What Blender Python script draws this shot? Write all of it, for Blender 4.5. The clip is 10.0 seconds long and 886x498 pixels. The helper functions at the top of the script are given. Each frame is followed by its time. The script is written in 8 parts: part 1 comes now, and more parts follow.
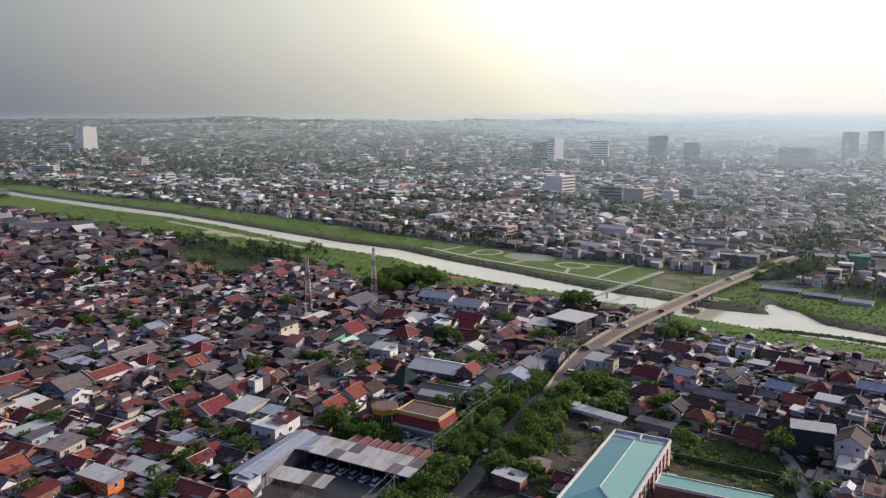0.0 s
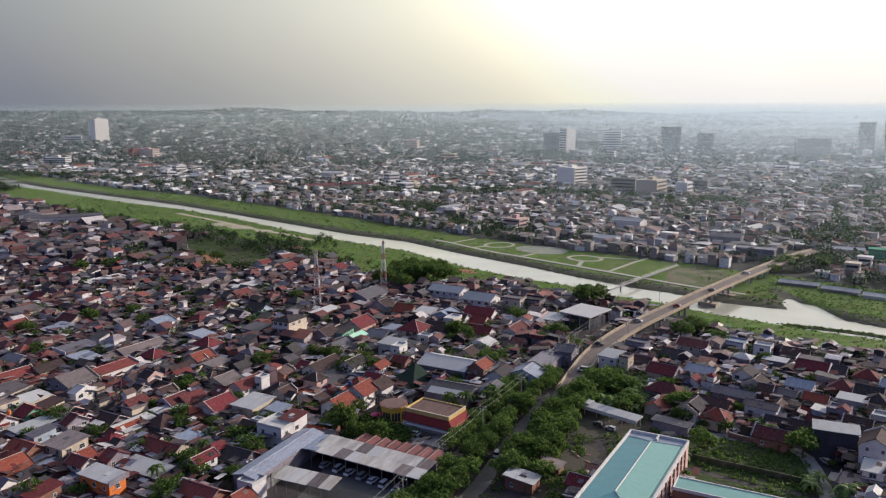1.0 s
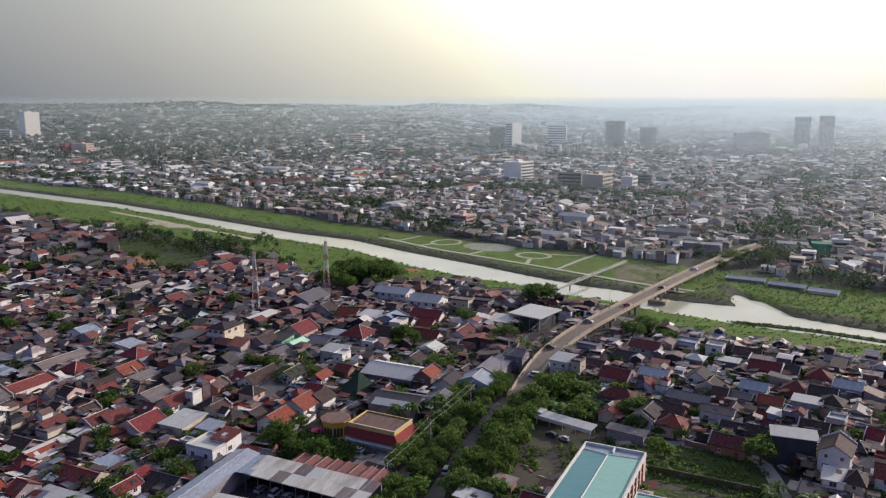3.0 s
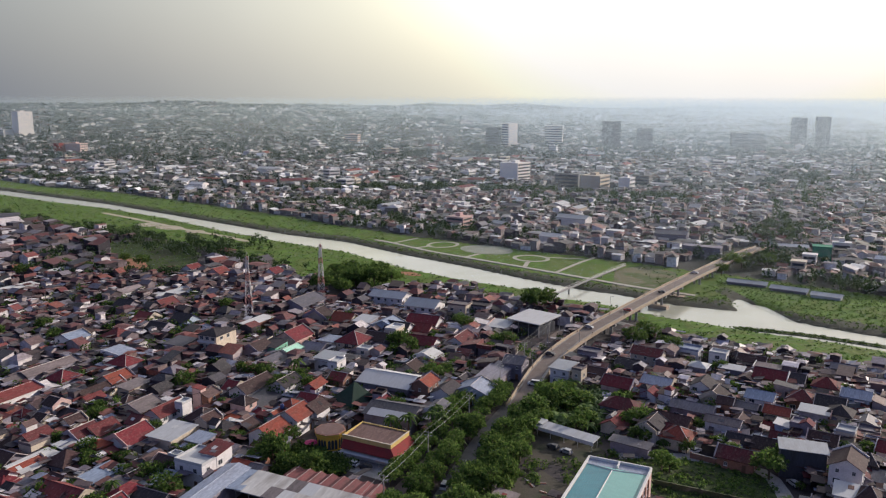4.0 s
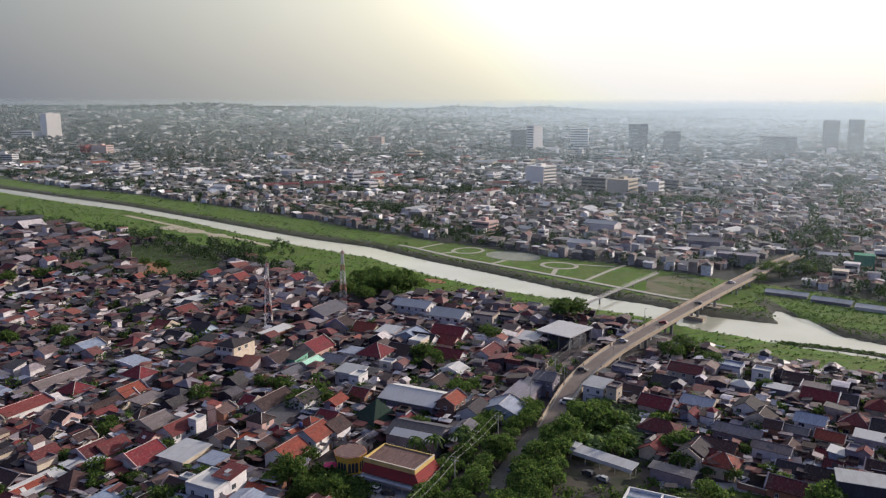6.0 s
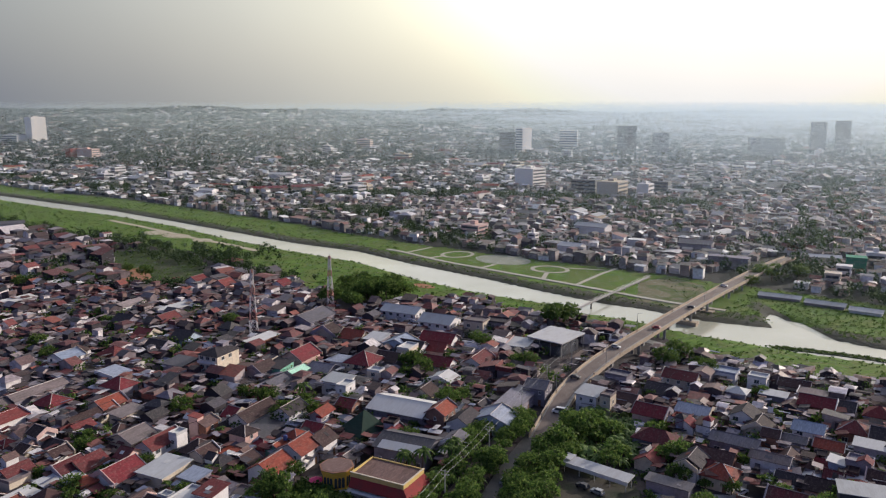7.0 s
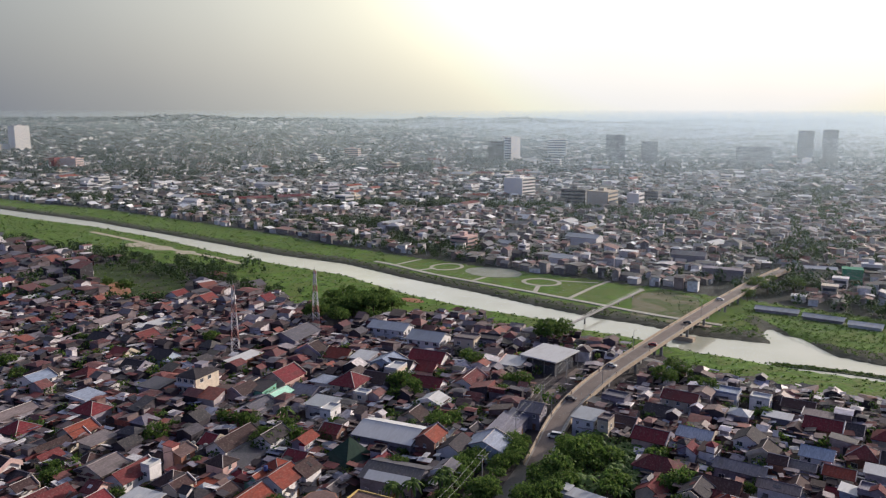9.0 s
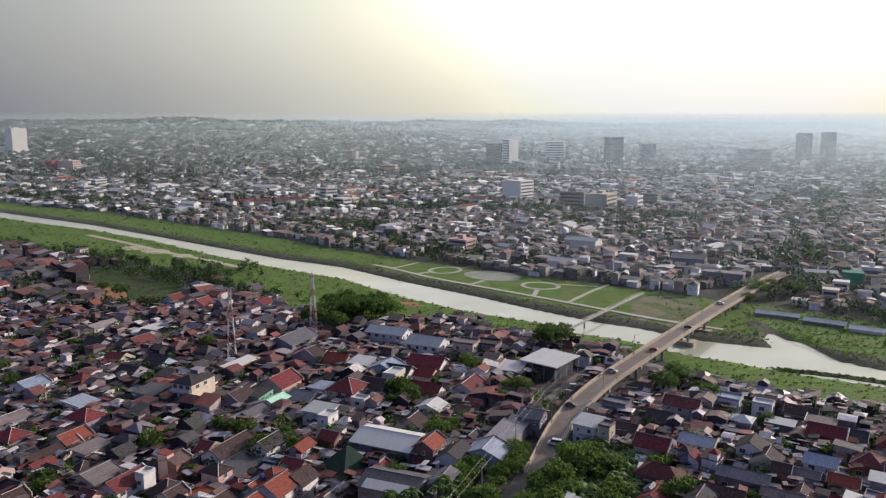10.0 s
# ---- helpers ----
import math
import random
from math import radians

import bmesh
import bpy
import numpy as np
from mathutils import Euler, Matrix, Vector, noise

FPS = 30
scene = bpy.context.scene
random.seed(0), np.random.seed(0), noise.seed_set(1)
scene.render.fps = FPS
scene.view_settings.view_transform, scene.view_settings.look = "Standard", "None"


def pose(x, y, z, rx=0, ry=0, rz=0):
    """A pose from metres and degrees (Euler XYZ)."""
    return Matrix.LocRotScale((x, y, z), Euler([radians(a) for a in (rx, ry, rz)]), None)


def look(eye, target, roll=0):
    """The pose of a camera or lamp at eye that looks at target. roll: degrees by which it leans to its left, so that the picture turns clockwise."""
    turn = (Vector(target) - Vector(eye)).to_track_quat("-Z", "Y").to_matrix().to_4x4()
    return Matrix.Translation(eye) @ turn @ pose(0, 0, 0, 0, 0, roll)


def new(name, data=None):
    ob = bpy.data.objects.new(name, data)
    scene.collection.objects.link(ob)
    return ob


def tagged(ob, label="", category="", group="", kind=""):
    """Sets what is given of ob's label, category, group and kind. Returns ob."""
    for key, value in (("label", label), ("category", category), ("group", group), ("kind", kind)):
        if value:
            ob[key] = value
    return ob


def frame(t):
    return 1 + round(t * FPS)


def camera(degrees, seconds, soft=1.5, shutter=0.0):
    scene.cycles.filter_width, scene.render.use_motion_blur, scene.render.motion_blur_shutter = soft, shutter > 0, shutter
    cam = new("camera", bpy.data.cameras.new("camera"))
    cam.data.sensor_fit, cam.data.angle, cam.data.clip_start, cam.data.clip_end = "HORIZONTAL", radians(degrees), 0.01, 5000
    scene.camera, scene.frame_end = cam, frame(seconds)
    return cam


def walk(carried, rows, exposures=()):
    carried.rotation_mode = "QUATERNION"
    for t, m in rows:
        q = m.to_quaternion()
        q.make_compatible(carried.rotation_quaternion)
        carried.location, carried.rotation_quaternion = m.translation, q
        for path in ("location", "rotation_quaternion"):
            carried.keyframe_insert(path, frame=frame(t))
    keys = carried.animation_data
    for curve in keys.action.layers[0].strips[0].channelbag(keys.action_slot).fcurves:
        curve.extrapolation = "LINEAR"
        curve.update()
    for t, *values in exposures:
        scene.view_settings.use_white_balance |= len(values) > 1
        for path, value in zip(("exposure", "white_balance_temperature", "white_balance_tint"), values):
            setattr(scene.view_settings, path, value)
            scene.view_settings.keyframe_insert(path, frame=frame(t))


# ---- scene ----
cam = camera(59.8, 10.0, 1.2)
PATH = [
    (0, (-0.888, -8.641, 94.207), (-0.861, -6.667, 93.889), 0.0),
    (0.5, (-0.86, -5.486, 94.069), (-0.851, -3.513, 93.74), -0.0),
    (1, (-0.555, -2.112, 94.003), (-0.557, -0.141, 93.663), -0.1),
    (1.5, (-0.12, 1.334, 93.818), (-0.121, 3.304, 93.474), -0.1),
    (2, (0.272, 4.974, 93.88), (0.323, 6.942, 93.529), -0.2),
    (2.5, (0.532, 8.307, 94.149), (0.641, 10.272, 93.794), -0.2),
    (4, (0.352, 18.918, 95.029), (0.498, 20.881, 94.673), 0.1),
    (4.5, (0.034, 22.836, 95.073), (0.15, 24.801, 94.72), 0.2),
    (5, (-0.186, 26.19, 95.092), (-0.101, 28.157, 94.741), 0.2),
    (5.5, (-0.29, 29.349, 95.123), (-0.207, 31.316, 94.771), 0.2),
    (7, (0.337, 39.196, 94.985), (0.451, 41.163, 94.641), 0.0),
    (7.5, (0.554, 42.462, 95.166), (0.694, 44.428, 94.823), -0.0),
    (8, (0.74, 45.546, 95.491), (0.907, 47.51, 95.153), -0.0),
    (8.5, (0.715, 48.634, 95.549), (0.868, 50.601, 95.218), 0.0),
    (9, (0.712, 50.89, 95.68), (0.856, 52.859, 95.357), 0.0),
    (9.5, (0.782, 52.59, 95.812), (0.927, 54.559, 95.494), 0.0),
    (10, (0.694, 53.897, 95.886), (0.843, 55.866, 95.569), 0.0),
]
walk(cam, [(t, look(eye, target, roll)) for t, eye, target, roll in PATH])

# ---------------------------------------------------------------- light
SUN_AZ, SUN_EL = radians(64), radians(18)   # clockwise from +y, above the horizon
SUN_DIR = Vector((math.sin(SUN_AZ) * math.cos(SUN_EL), math.cos(SUN_AZ) * math.cos(SUN_EL), math.sin(SUN_EL)))
GLOW_AZ, GLOW_EL = radians(23), radians(25)  # the brightest part of the veiled sky
GLOW_DIR = Vector((math.sin(GLOW_AZ) * math.cos(GLOW_EL), math.cos(GLOW_AZ) * math.cos(GLOW_EL), math.sin(GLOW_EL)))

world = bpy.data.worlds.new("hazy_sky")
scene.world = world
world.use_nodes = True
wn, wl = world.node_tree.nodes, world.node_tree.links
wn.clear()
w_out = wn.new("ShaderNodeOutputWorld")
w_sky = wn.new("ShaderNodeTexSky")
w_sky.sky_type = 'NISHITA'
w_sky.sun_disc = False
w_sky.sun_elevation, w_sky.sun_rotation = SUN_EL, SUN_AZ
w_sky.dust_density, w_sky.air_density = 6.0, 1.6
w_bg1 = wn.new("ShaderNodeBackground")
w_bg1.inputs["Strength"].default_value = 0.04
wl.new(w_sky.outputs[0], w_bg1.inputs["Color"])
w_co = wn.new("ShaderNodeTexCoord")
w_dot = wn.new("ShaderNodeVectorMath")
w_dot.operation = 'DOT_PRODUCT'
w_dot.inputs[1].default_value = GLOW_DIR
wl.new(w_co.outputs["Generated"], w_dot.inputs[0])
w_map = wn.new("ShaderNodeMapRange")
w_map.inputs["From Min"].default_value, w_map.inputs["From Max"].default_value = -0.2, 1.0
wl.new(w_dot.outputs["Value"], w_map.inputs["Value"])
w_ramp = wn.new("ShaderNodeValToRGB")
w_ramp.color_ramp.interpolation = 'B_SPLINE'
w_stops = [(0.0, (0.08, 0.105, 0.30)), (0.48, (0.12, 0.145, 0.30)), (0.66, (0.252, 0.275, 0.308)), (0.755, (0.39, 0.40, 0.41)), (0.825, (0.58, 0.58, 0.55)), (0.875, (0.76, 0.745, 0.66)),
           (0.915, (1.02, 0.98, 0.80)), (0.955, (1.9, 1.8, 1.42)), (1.0, (5.2, 4.9, 3.9))]
els = w_ramp.color_ramp.elements
while len(els) < len(w_stops):
    els.new(0.5)
for e, (p, c) in zip(els, w_stops):
    e.position, e.color = p, (*c, 1)
wl.new(w_map.outputs[0], w_ramp.inputs["Fac"])
# thin cloud drifting through the haze
w_noise = wn.new("ShaderNodeTexNoise")
w_noise.inputs["Scale"].default_value, w_noise.inputs["Detail"].default_value = 2.2, 4.0
wl.new(w_co.outputs["Generated"], w_noise.inputs["Vector"])
w_nm = wn.new("ShaderNodeMapRange")
w_nm.inputs["To Min"].default_value, w_nm.inputs["To Max"].default_value = 0.9, 1.1
wl.new(w_noise.outputs["Fac"], w_nm.inputs["Value"])
w_sc = wn.new("ShaderNodeVectorMath")
w_sc.operation = 'SCALE'
wl.new(w_ramp.outputs["Color"], w_sc.inputs[0])
wl.new(w_nm.outputs[0], w_sc.inputs["Scale"])
# the air is denser and dimmer low over the land
w_sep = wn.new("ShaderNodeSeparateXYZ")
wl.new(w_co.outputs["Generated"], w_sep.inputs[0])
w_low = wn.new("ShaderNodeMapRange")
w_low.interpolation_type = 'SMOOTHSTEP'
w_low.inputs["From Min"].default_value, w_low.inputs["From Max"].default_value = 0.0, 0.14
w_low.inputs["To Min"].default_value, w_low.inputs["To Max"].default_value = 0.9, 1.03
wl.new(w_sep.outputs["Z"], w_low.inputs["Value"])
w_sc2 = wn.new("ShaderNodeVectorMath")
w_sc2.operation = 'SCALE'
wl.new(w_sc.outputs[0], w_sc2.inputs[0])
wl.new(w_low.outputs[0], w_sc2.inputs["Scale"])
w_bg2 = wn.new("ShaderNodeBackground")
w_bg2.inputs["Strength"].default_value = 0.96
wl.new(w_sc2.outputs[0], w_bg2.inputs["Color"])
w_add = wn.new("ShaderNodeAddShader")
wl.new(w_bg1.outputs[0], w_add.inputs[0])
wl.new(w_bg2.outputs[0], w_add.inputs[1])
wl.new(w_add.outputs[0], w_out.inputs["Surface"])

sun_data = bpy.data.lights.new("sun", 'SUN')
sun_data.energy, sun_data.angle, sun_data.color = 4.7, radians(2.0), (1.0, 0.89, 0.82)
sun_lamp = new("sun", sun_data)
sun_lamp.matrix_world = look(tuple(SUN_DIR * 900), (0, 0, 0))
scene.view_settings.exposure = 0.0

# ---------------------------------------------------------------- materials
MATS = {}


def material(name, stops, rough=0.85, metal=0.0, fine=3.0, coarse=0.25, mixing=0.5, by="object", bump=0.0, bump_scale=6.0, spec=0.3,
             stretch=(1, 1, 1), translucent=0.0, dirt=0.35, dirt_col=(0.05, 0.045, 0.04), bleach=0.0):
    """A weathered surface: a palette picked by the thing's random number, fine grain, and larger stains."""
    m = bpy.data.materials.new(name)
    m.use_nodes = True
    n, l = m.node_tree.nodes, m.node_tree.links
    n.clear()
    out = n.new("ShaderNodeOutputMaterial")
    bsdf = n.new("ShaderNodeBsdfPrincipled")
    bsdf.inputs["Roughness"].default_value = rough
    bsdf.inputs["Metallic"].default_value = metal
    bsdf.inputs["Specular IOR Level"].default_value = spec
    co = n.new("ShaderNodeTexCoord")
    mp = n.new("ShaderNodeMapping")
    mp.inputs["Scale"].default_value = stretch
    l.new(co.outputs["Object"], mp.inputs["Vector"])
    ramp = n.new("ShaderNodeValToRGB")
    if by == "island":
        geo = n.new("ShaderNodeNewGeometry")
        l.new(geo.outputs["Random Per Island"], ramp.inputs["Fac"])
        ramp.color_ramp.interpolation = 'CONSTANT'
    elif by == "object":
        info = n.new("ShaderNodeObjectInfo")
        l.new(info.outputs["Random"], ramp.inputs["Fac"])
    else:
        big = n.new("ShaderNodeTexNoise")
        big.inputs["Scale"].default_value, big.inputs["Detail"].default_value = coarse, 5.0
        l.new(mp.outputs["Vector"], big.inputs["Vector"])
        sp = n.new("ShaderNodeMapRange")
        sp.inputs["From Min"].default_value, sp.inputs["From Max"].default_value = 0.3, 0.7
        l.new(big.outputs["Fac"], sp.inputs["Value"])
        l.new(sp.outputs[0], ramp.inputs["Fac"])
    els = ramp.color_ramp.elements
    while len(els) < len(stops):
        els.new(0.5)
    for i, (e, c) in enumerate(zip(els, stops)):
        e.position = i / len(stops) if by == "island" else i / max(1, len(stops) - 1)
        e.color = (*c, 1)
    # stains
    st = n.new("ShaderNodeTexNoise")
    st.inputs["Scale"].default_value, st.inputs["Detail"].default_value = 0.55 if by != "noise" else coarse * 3.1, 6.0
    l.new(mp.outputs["Vector"], st.inputs["Vector"])
    sr = n.new("ShaderNodeMapRange")
    sr.inputs["From Min"].default_value, sr.inputs["From Max"].default_value = 0.48, 0.72
    sr.inputs["To Max"].default_value = dirt
    l.new(st.outputs["Fac"], sr.inputs["Value"])
    mx = n.new("ShaderNodeMix")
    mx.data_type = 'RGBA'
    mx.inputs["B"].default_value = (*dirt_col, 1)
    l.new(sr.outputs[0], mx.inputs["Factor"])
    l.new(ramp.outputs["Color"], mx.inputs["A"])
    tone = mx.outputs["Result"]
    if bleach:
        # patches faded by sun and lime
        bl = n.new("ShaderNodeTexNoise")
        bl.inputs["Scale"].default_value, bl.inputs["Detail"].default_value, bl.inputs["Distortion"].default_value = 1.9, 5.0, 0.6
        l.new(co.outputs["Object"], bl.inputs["Vector"])
        br = n.new("ShaderNodeMapRange")
        br.inputs["From Min"].default_value, br.inputs["From Max"].default_value, br.inputs["To Max"].default_value = 0.5, 0.74, bleach
        l.new(bl.outputs["Fac"], br.inputs["Value"])
        fade = n.new("ShaderNodeMix")
        fade.data_type = 'RGBA'
        fade.inputs["B"].default_value = (0.46, 0.37, 0.35, 1)
        l.new(br.outputs[0], fade.inputs["Factor"])
        l.new(tone, fade.inputs["A"])
        tone = fade.outputs["Result"]
    # grain
    gr = n.new("ShaderNodeTexNoise")
    gr.inputs["Scale"].default_value, gr.inputs["Detail"].default_value = fine, 3.0
    l.new(mp.outputs["Vector"], gr.inputs["Vector"])
    gm = n.new("ShaderNodeMapRange")
    gm.inputs["From Min"].default_value, gm.inputs["From Max"].default_value = 0.25, 0.75
    gm.inputs["To Min"].default_value, gm.inputs["To Max"].default_value = 1.0 - mixing * 0.6, 1.0 + mixing * 0.6
    l.new(gr.outputs["Fac"], gm.inputs["Value"])
    sc = n.new("ShaderNodeVectorMath")
    sc.operation = 'SCALE'
    l.new(tone, sc.inputs[0])
    l.new(gm.outputs[0], sc.inputs["Scale"])
    l.new(sc.outputs[0], bsdf.inputs["Base Color"])
    if bump:
        bn = n.new("ShaderNodeTexNoise")
        bn.inputs["Scale"].default_value, bn.inputs["Detail"].default_value = bump_scale, 4.0
        l.new(mp.outputs["Vector"], bn.inputs["Vector"])
        bp = n.new("ShaderNodeBump")
        bp.inputs["Strength"].default_value, bp.inputs["Distance"].default_value = 1.0, bump
        l.new(bn.outputs["Fac"], bp.inputs["Height"])
        l.new(bp.outputs["Normal"], bsdf.inputs["Normal"])
    if translucent:
        tr = n.new("ShaderNodeBsdfTranslucent")
        l.new(sc.outputs[0], tr.inputs["Color"])
        ms = n.new("ShaderNodeMixShader")
        ms.inputs["Fac"].default_value = translucent
        l.new(bsdf.outputs[0], ms.inputs[1])
        l.new(tr.outputs[0], ms.inputs[2])
        l.new(ms.outputs[0], out.inputs["Surface"])
    else:
        l.new(bsdf.outputs[0], out.inputs["Surface"])
    MATS[name] = m
    return m


SLOPE = (1.0, 0.25, 0.25)   # streaks that run down a roof
material("tile_red", [(0.1264, 0.0163, 0.0207), (0.1737, 0.0281, 0.0303), (0.0816, 0.0158, 0.0227), (0.2043, 0.0417, 0.0401), (0.1004, 0.0244, 0.0292)], stretch=SLOPE, dirt=0.6, bleach=0.14)
material("tile_maroon", [(0.1147, 0.0129, 0.0226), (0.1647, 0.02, 0.0296)], stretch=SLOPE, dirt=0.4, bleach=0.14)
material("tile_orange", [(0.2525, 0.0515, 0.0303), (0.1978, 0.0416, 0.0289), (0.2819, 0.0677, 0.0393)], stretch=SLOPE, dirt=0.45, bleach=0.14)
material("tile_brown", [(0.0354, 0.0195, 0.0209), (0.0633, 0.0318, 0.0326), (0.0259, 0.017, 0.0199), (0.0862, 0.0463, 0.0466)], stretch=SLOPE, dirt=0.5, bleach=0.12)
material("tile_dark", [(0.0217, 0.0199, 0.0275), (0.0405, 0.0365, 0.0454), (0.0284, 0.0241, 0.0288)], stretch=SLOPE, dirt=0.3, bleach=0.12)
material("sheet_grey", [(0.1254, 0.1201, 0.1565), (0.067, 0.0651, 0.0872), (0.2007, 0.1901, 0.2391), (0.0475, 0.0469, 0.0619)], rough=0.6, stretch=SLOPE, dirt=0.5, spec=0.4, bleach=0.16)
material("sheet_light", [(0.4725, 0.4838, 0.5063), (0.3375, 0.36, 0.3825), (0.585, 0.5794, 0.5737)], rough=0.68, stretch=SLOPE, dirt=0.35, spec=0.28, mixing=0.18, dirt_col=(0.2, 0.17, 0.15))
material("sheet_white", [(0.58, 0.58, 0.575), (0.48, 0.49, 0.50)], rough=0.8, stretch=SLOPE, dirt=0.28, spec=0.15, mixing=0.12, dirt_col=(0.32, 0.28, 0.25))
material("fascia", [(0.60, 0.44, 0.15), (0.56, 0.42, 0.16)], dirt=0.3, mixing=0.2, dirt_col=(0.25, 0.17, 0.08))
material("sheet_blue", [(0.2184, 0.2717, 0.3731), (0.2782, 0.3133, 0.4004)], rough=0.62, stretch=SLOPE, dirt=0.25, spec=0.35)
material("sheet_rust", [(0.11, 0.0503, 0.0436), (0.1544, 0.0947, 0.0878), (0.0901, 0.056, 0.0568)], rough=0.7, stretch=SLOPE, dirt=0.5, dirt_col=(0.07, 0.035, 0.025), bleach=0.16)
material("sheet_tan", [(0.1851, 0.1485, 0.153), (0.1179, 0.0986, 0.1042), (0.2633, 0.2189, 0.2258)], rough=0.6, stretch=SLOPE, dirt=0.5, bleach=0.16)
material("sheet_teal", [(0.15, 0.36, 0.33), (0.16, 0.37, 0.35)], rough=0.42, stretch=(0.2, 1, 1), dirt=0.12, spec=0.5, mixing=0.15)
# the same teal sheet, darkened and blued as if in shade
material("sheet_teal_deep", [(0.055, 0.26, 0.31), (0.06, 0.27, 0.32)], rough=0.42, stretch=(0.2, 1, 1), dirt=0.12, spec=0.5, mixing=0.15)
material("sheet_mint", [(0.42, 0.72, 0.55), (0.4, 0.7, 0.55)], rough=0.5, dirt=0.15)
material("wall_white", [(0.734, 0.713, 0.704), (0.632, 0.623, 0.632), (0.775, 0.743, 0.714)], dirt=0.25, mixing=0.2, dirt_col=(0.25, 0.23, 0.2))
material("wall_cream", [(0.58, 0.50, 0.39), (0.46, 0.40, 0.32), (0.64, 0.56, 0.45)], dirt=0.35, mixing=0.25, dirt_col=(0.16, 0.14, 0.11))
material("wall_grey", [(0.28, 0.2575, 0.3025), (0.1938, 0.1837, 0.2188), (0.3662, 0.3363, 0.3875)], dirt=0.45, mixing=0.3, dirt_col=(0.08, 0.075, 0.07))
# dark boarded walls, and the painted shade inside the market hall
material("slate_wall", [(0.075, 0.08, 0.095), (0.06, 0.064, 0.078)], dirt=0.4, mixing=0.3, stretch=(1.0, 1.0, 0.25))
material("wall_blue", [(0.42, 0.5, 0.6), (0.36, 0.45, 0.55)], dirt=0.3, mixing=0.2)
material("wall_green", [(0.2, 0.5, 0.38), (0.3, 0.52, 0.42)], dirt=0.3, mixing=0.2)
material("paint_green", [(0.02, 0.22, 0.13), (0.024, 0.25, 0.15)], dirt=0.3, mixing=0.2)
material("wall_pink", [(0.58, 0.38, 0.34), (0.62, 0.46, 0.42)], dirt=0.3, mixing=0.2)
material("wall_orange", [(0.72, 0.2, 0.05), (0.72, 0.22, 0.06)], dirt=0.25, mixing=0.2)
material("wall_yellow", [(0.74, 0.46, 0.06), (0.72, 0.46, 0.08)], dirt=0.2, mixing=0.15)
material("wall_brick", [(0.26, 0.12, 0.085), (0.32, 0.16, 0.11), (0.22, 0.13, 0.1)], dirt=0.4, mixing=0.5, fine=4.0)
material("paint_red", [(0.22, 0.03, 0.03), (0.22, 0.032, 0.032)], dirt=0.3, mixing=0.2)
material("sheet_crimson", [(0.145, 0.034, 0.04), (0.19, 0.06, 0.062), (0.11, 0.03, 0.036)], rough=0.6, stretch=SLOPE, dirt=0.45)
material("sheet_weathered", [(0.52, 0.50, 0.47), (0.60, 0.585, 0.56), (0.42, 0.39, 0.36)], rough=0.55, stretch=(0.5, 0.12, 0.3), dirt=0.7, spec=0.4, mixing=0.3, dirt_col=(0.20, 0.15, 0.12))
material("paint_dark_green", [(0.010, 0.032, 0.024), (0.016, 0.042, 0.030)], dirt=0.3, mixing=0.4, stretch=SLOPE)
material("glass_dark", [(0.03, 0.035, 0.045), (0.05, 0.06, 0.07)], rough=0.55, spec=0.3, dirt=0.1, mixing=0.1)
material("frame_white", [(0.68, 0.67, 0.65), (0.6, 0.6, 0.6)], dirt=0.2, mixing=0.15, dirt_col=(0.25, 0.22, 0.2))
material("door_wood", [(0.2, 0.11, 0.06), (0.14, 0.08, 0.05)], dirt=0.3)
material("concrete", [(0.36, 0.35, 0.33), (0.3, 0.295, 0.28)], by="noise", coarse=0.3, dirt=0.4, mixing=0.3, dirt_col=(0.1, 0.095, 0.09))
material("concrete_warm", [(0.47, 0.38, 0.28), (0.38, 0.31, 0.24)], by="noise", coarse=0.3, dirt=0.35, mixing=0.3, dirt_col=(0.16, 0.12, 0.10))
material("asphalt_worn", [(0.165, 0.13, 0.115), (0.21, 0.17, 0.15)], by="noise", coarse=0.12, dirt=0.3, mixing=0.35, rough=0.75, dirt_col=(0.05, 0.047, 0.045))
material("asphalt", [(0.11, 0.108, 0.108), (0.15, 0.146, 0.14)], by="noise", coarse=0.12, dirt=0.3, mixing=0.35, rough=0.8)
material("soil", [(0.0431, 0.0348, 0.0368), (0.0733, 0.0602, 0.0637), (0.0328, 0.0285, 0.0323), (0.103, 0.0887, 0.0942)], by="noise", coarse=0.08, dirt=0.45, mixing=0.6, bump=0.1, bump_scale=1.0)
material("yard_dirt", [(0.050, 0.046, 0.034), (0.070, 0.062, 0.048), (0.034, 0.048, 0.022)], by="noise", coarse=0.12, dirt=0.4, mixing=0.5, bump=0.1, bump_scale=1.0)
material("mossy_concrete", [(0.10, 0.105, 0.06), (0.07, 0.085, 0.04), (0.14, 0.13, 0.10)], by="noise", coarse=0.4, dirt=0.5, mixing=0.5, dirt_col=(0.04, 0.06, 0.025))
material("red_clay", [(0.34, 0.15, 0.08), (0.27, 0.13, 0.08)], by="noise", coarse=0.1, dirt=0.3, mixing=0.4)
material("grass", [(0.06, 0.125, 0.022), (0.105, 0.19, 0.034), (0.13, 0.165, 0.05), (0.075, 0.15, 0.025), (0.135, 0.225, 0.045), (0.07, 0.12, 0.03)], by="noise", coarse=0.06, dirt=0.45, mixing=0.7,
         bump=0.6, bump_scale=0.6, spec=0.1, dirt_col=(0.045, 0.08, 0.022), fine=1.0)
material("dry_grass", [(0.13, 0.135, 0.075), (0.20, 0.18, 0.125), (0.09, 0.125, 0.045), (0.16, 0.15, 0.10)], by="noise", coarse=0.07, dirt=0.4, mixing=0.5, spec=0.1, fine=1.0, dirt_col=(0.06, 0.09, 0.03))
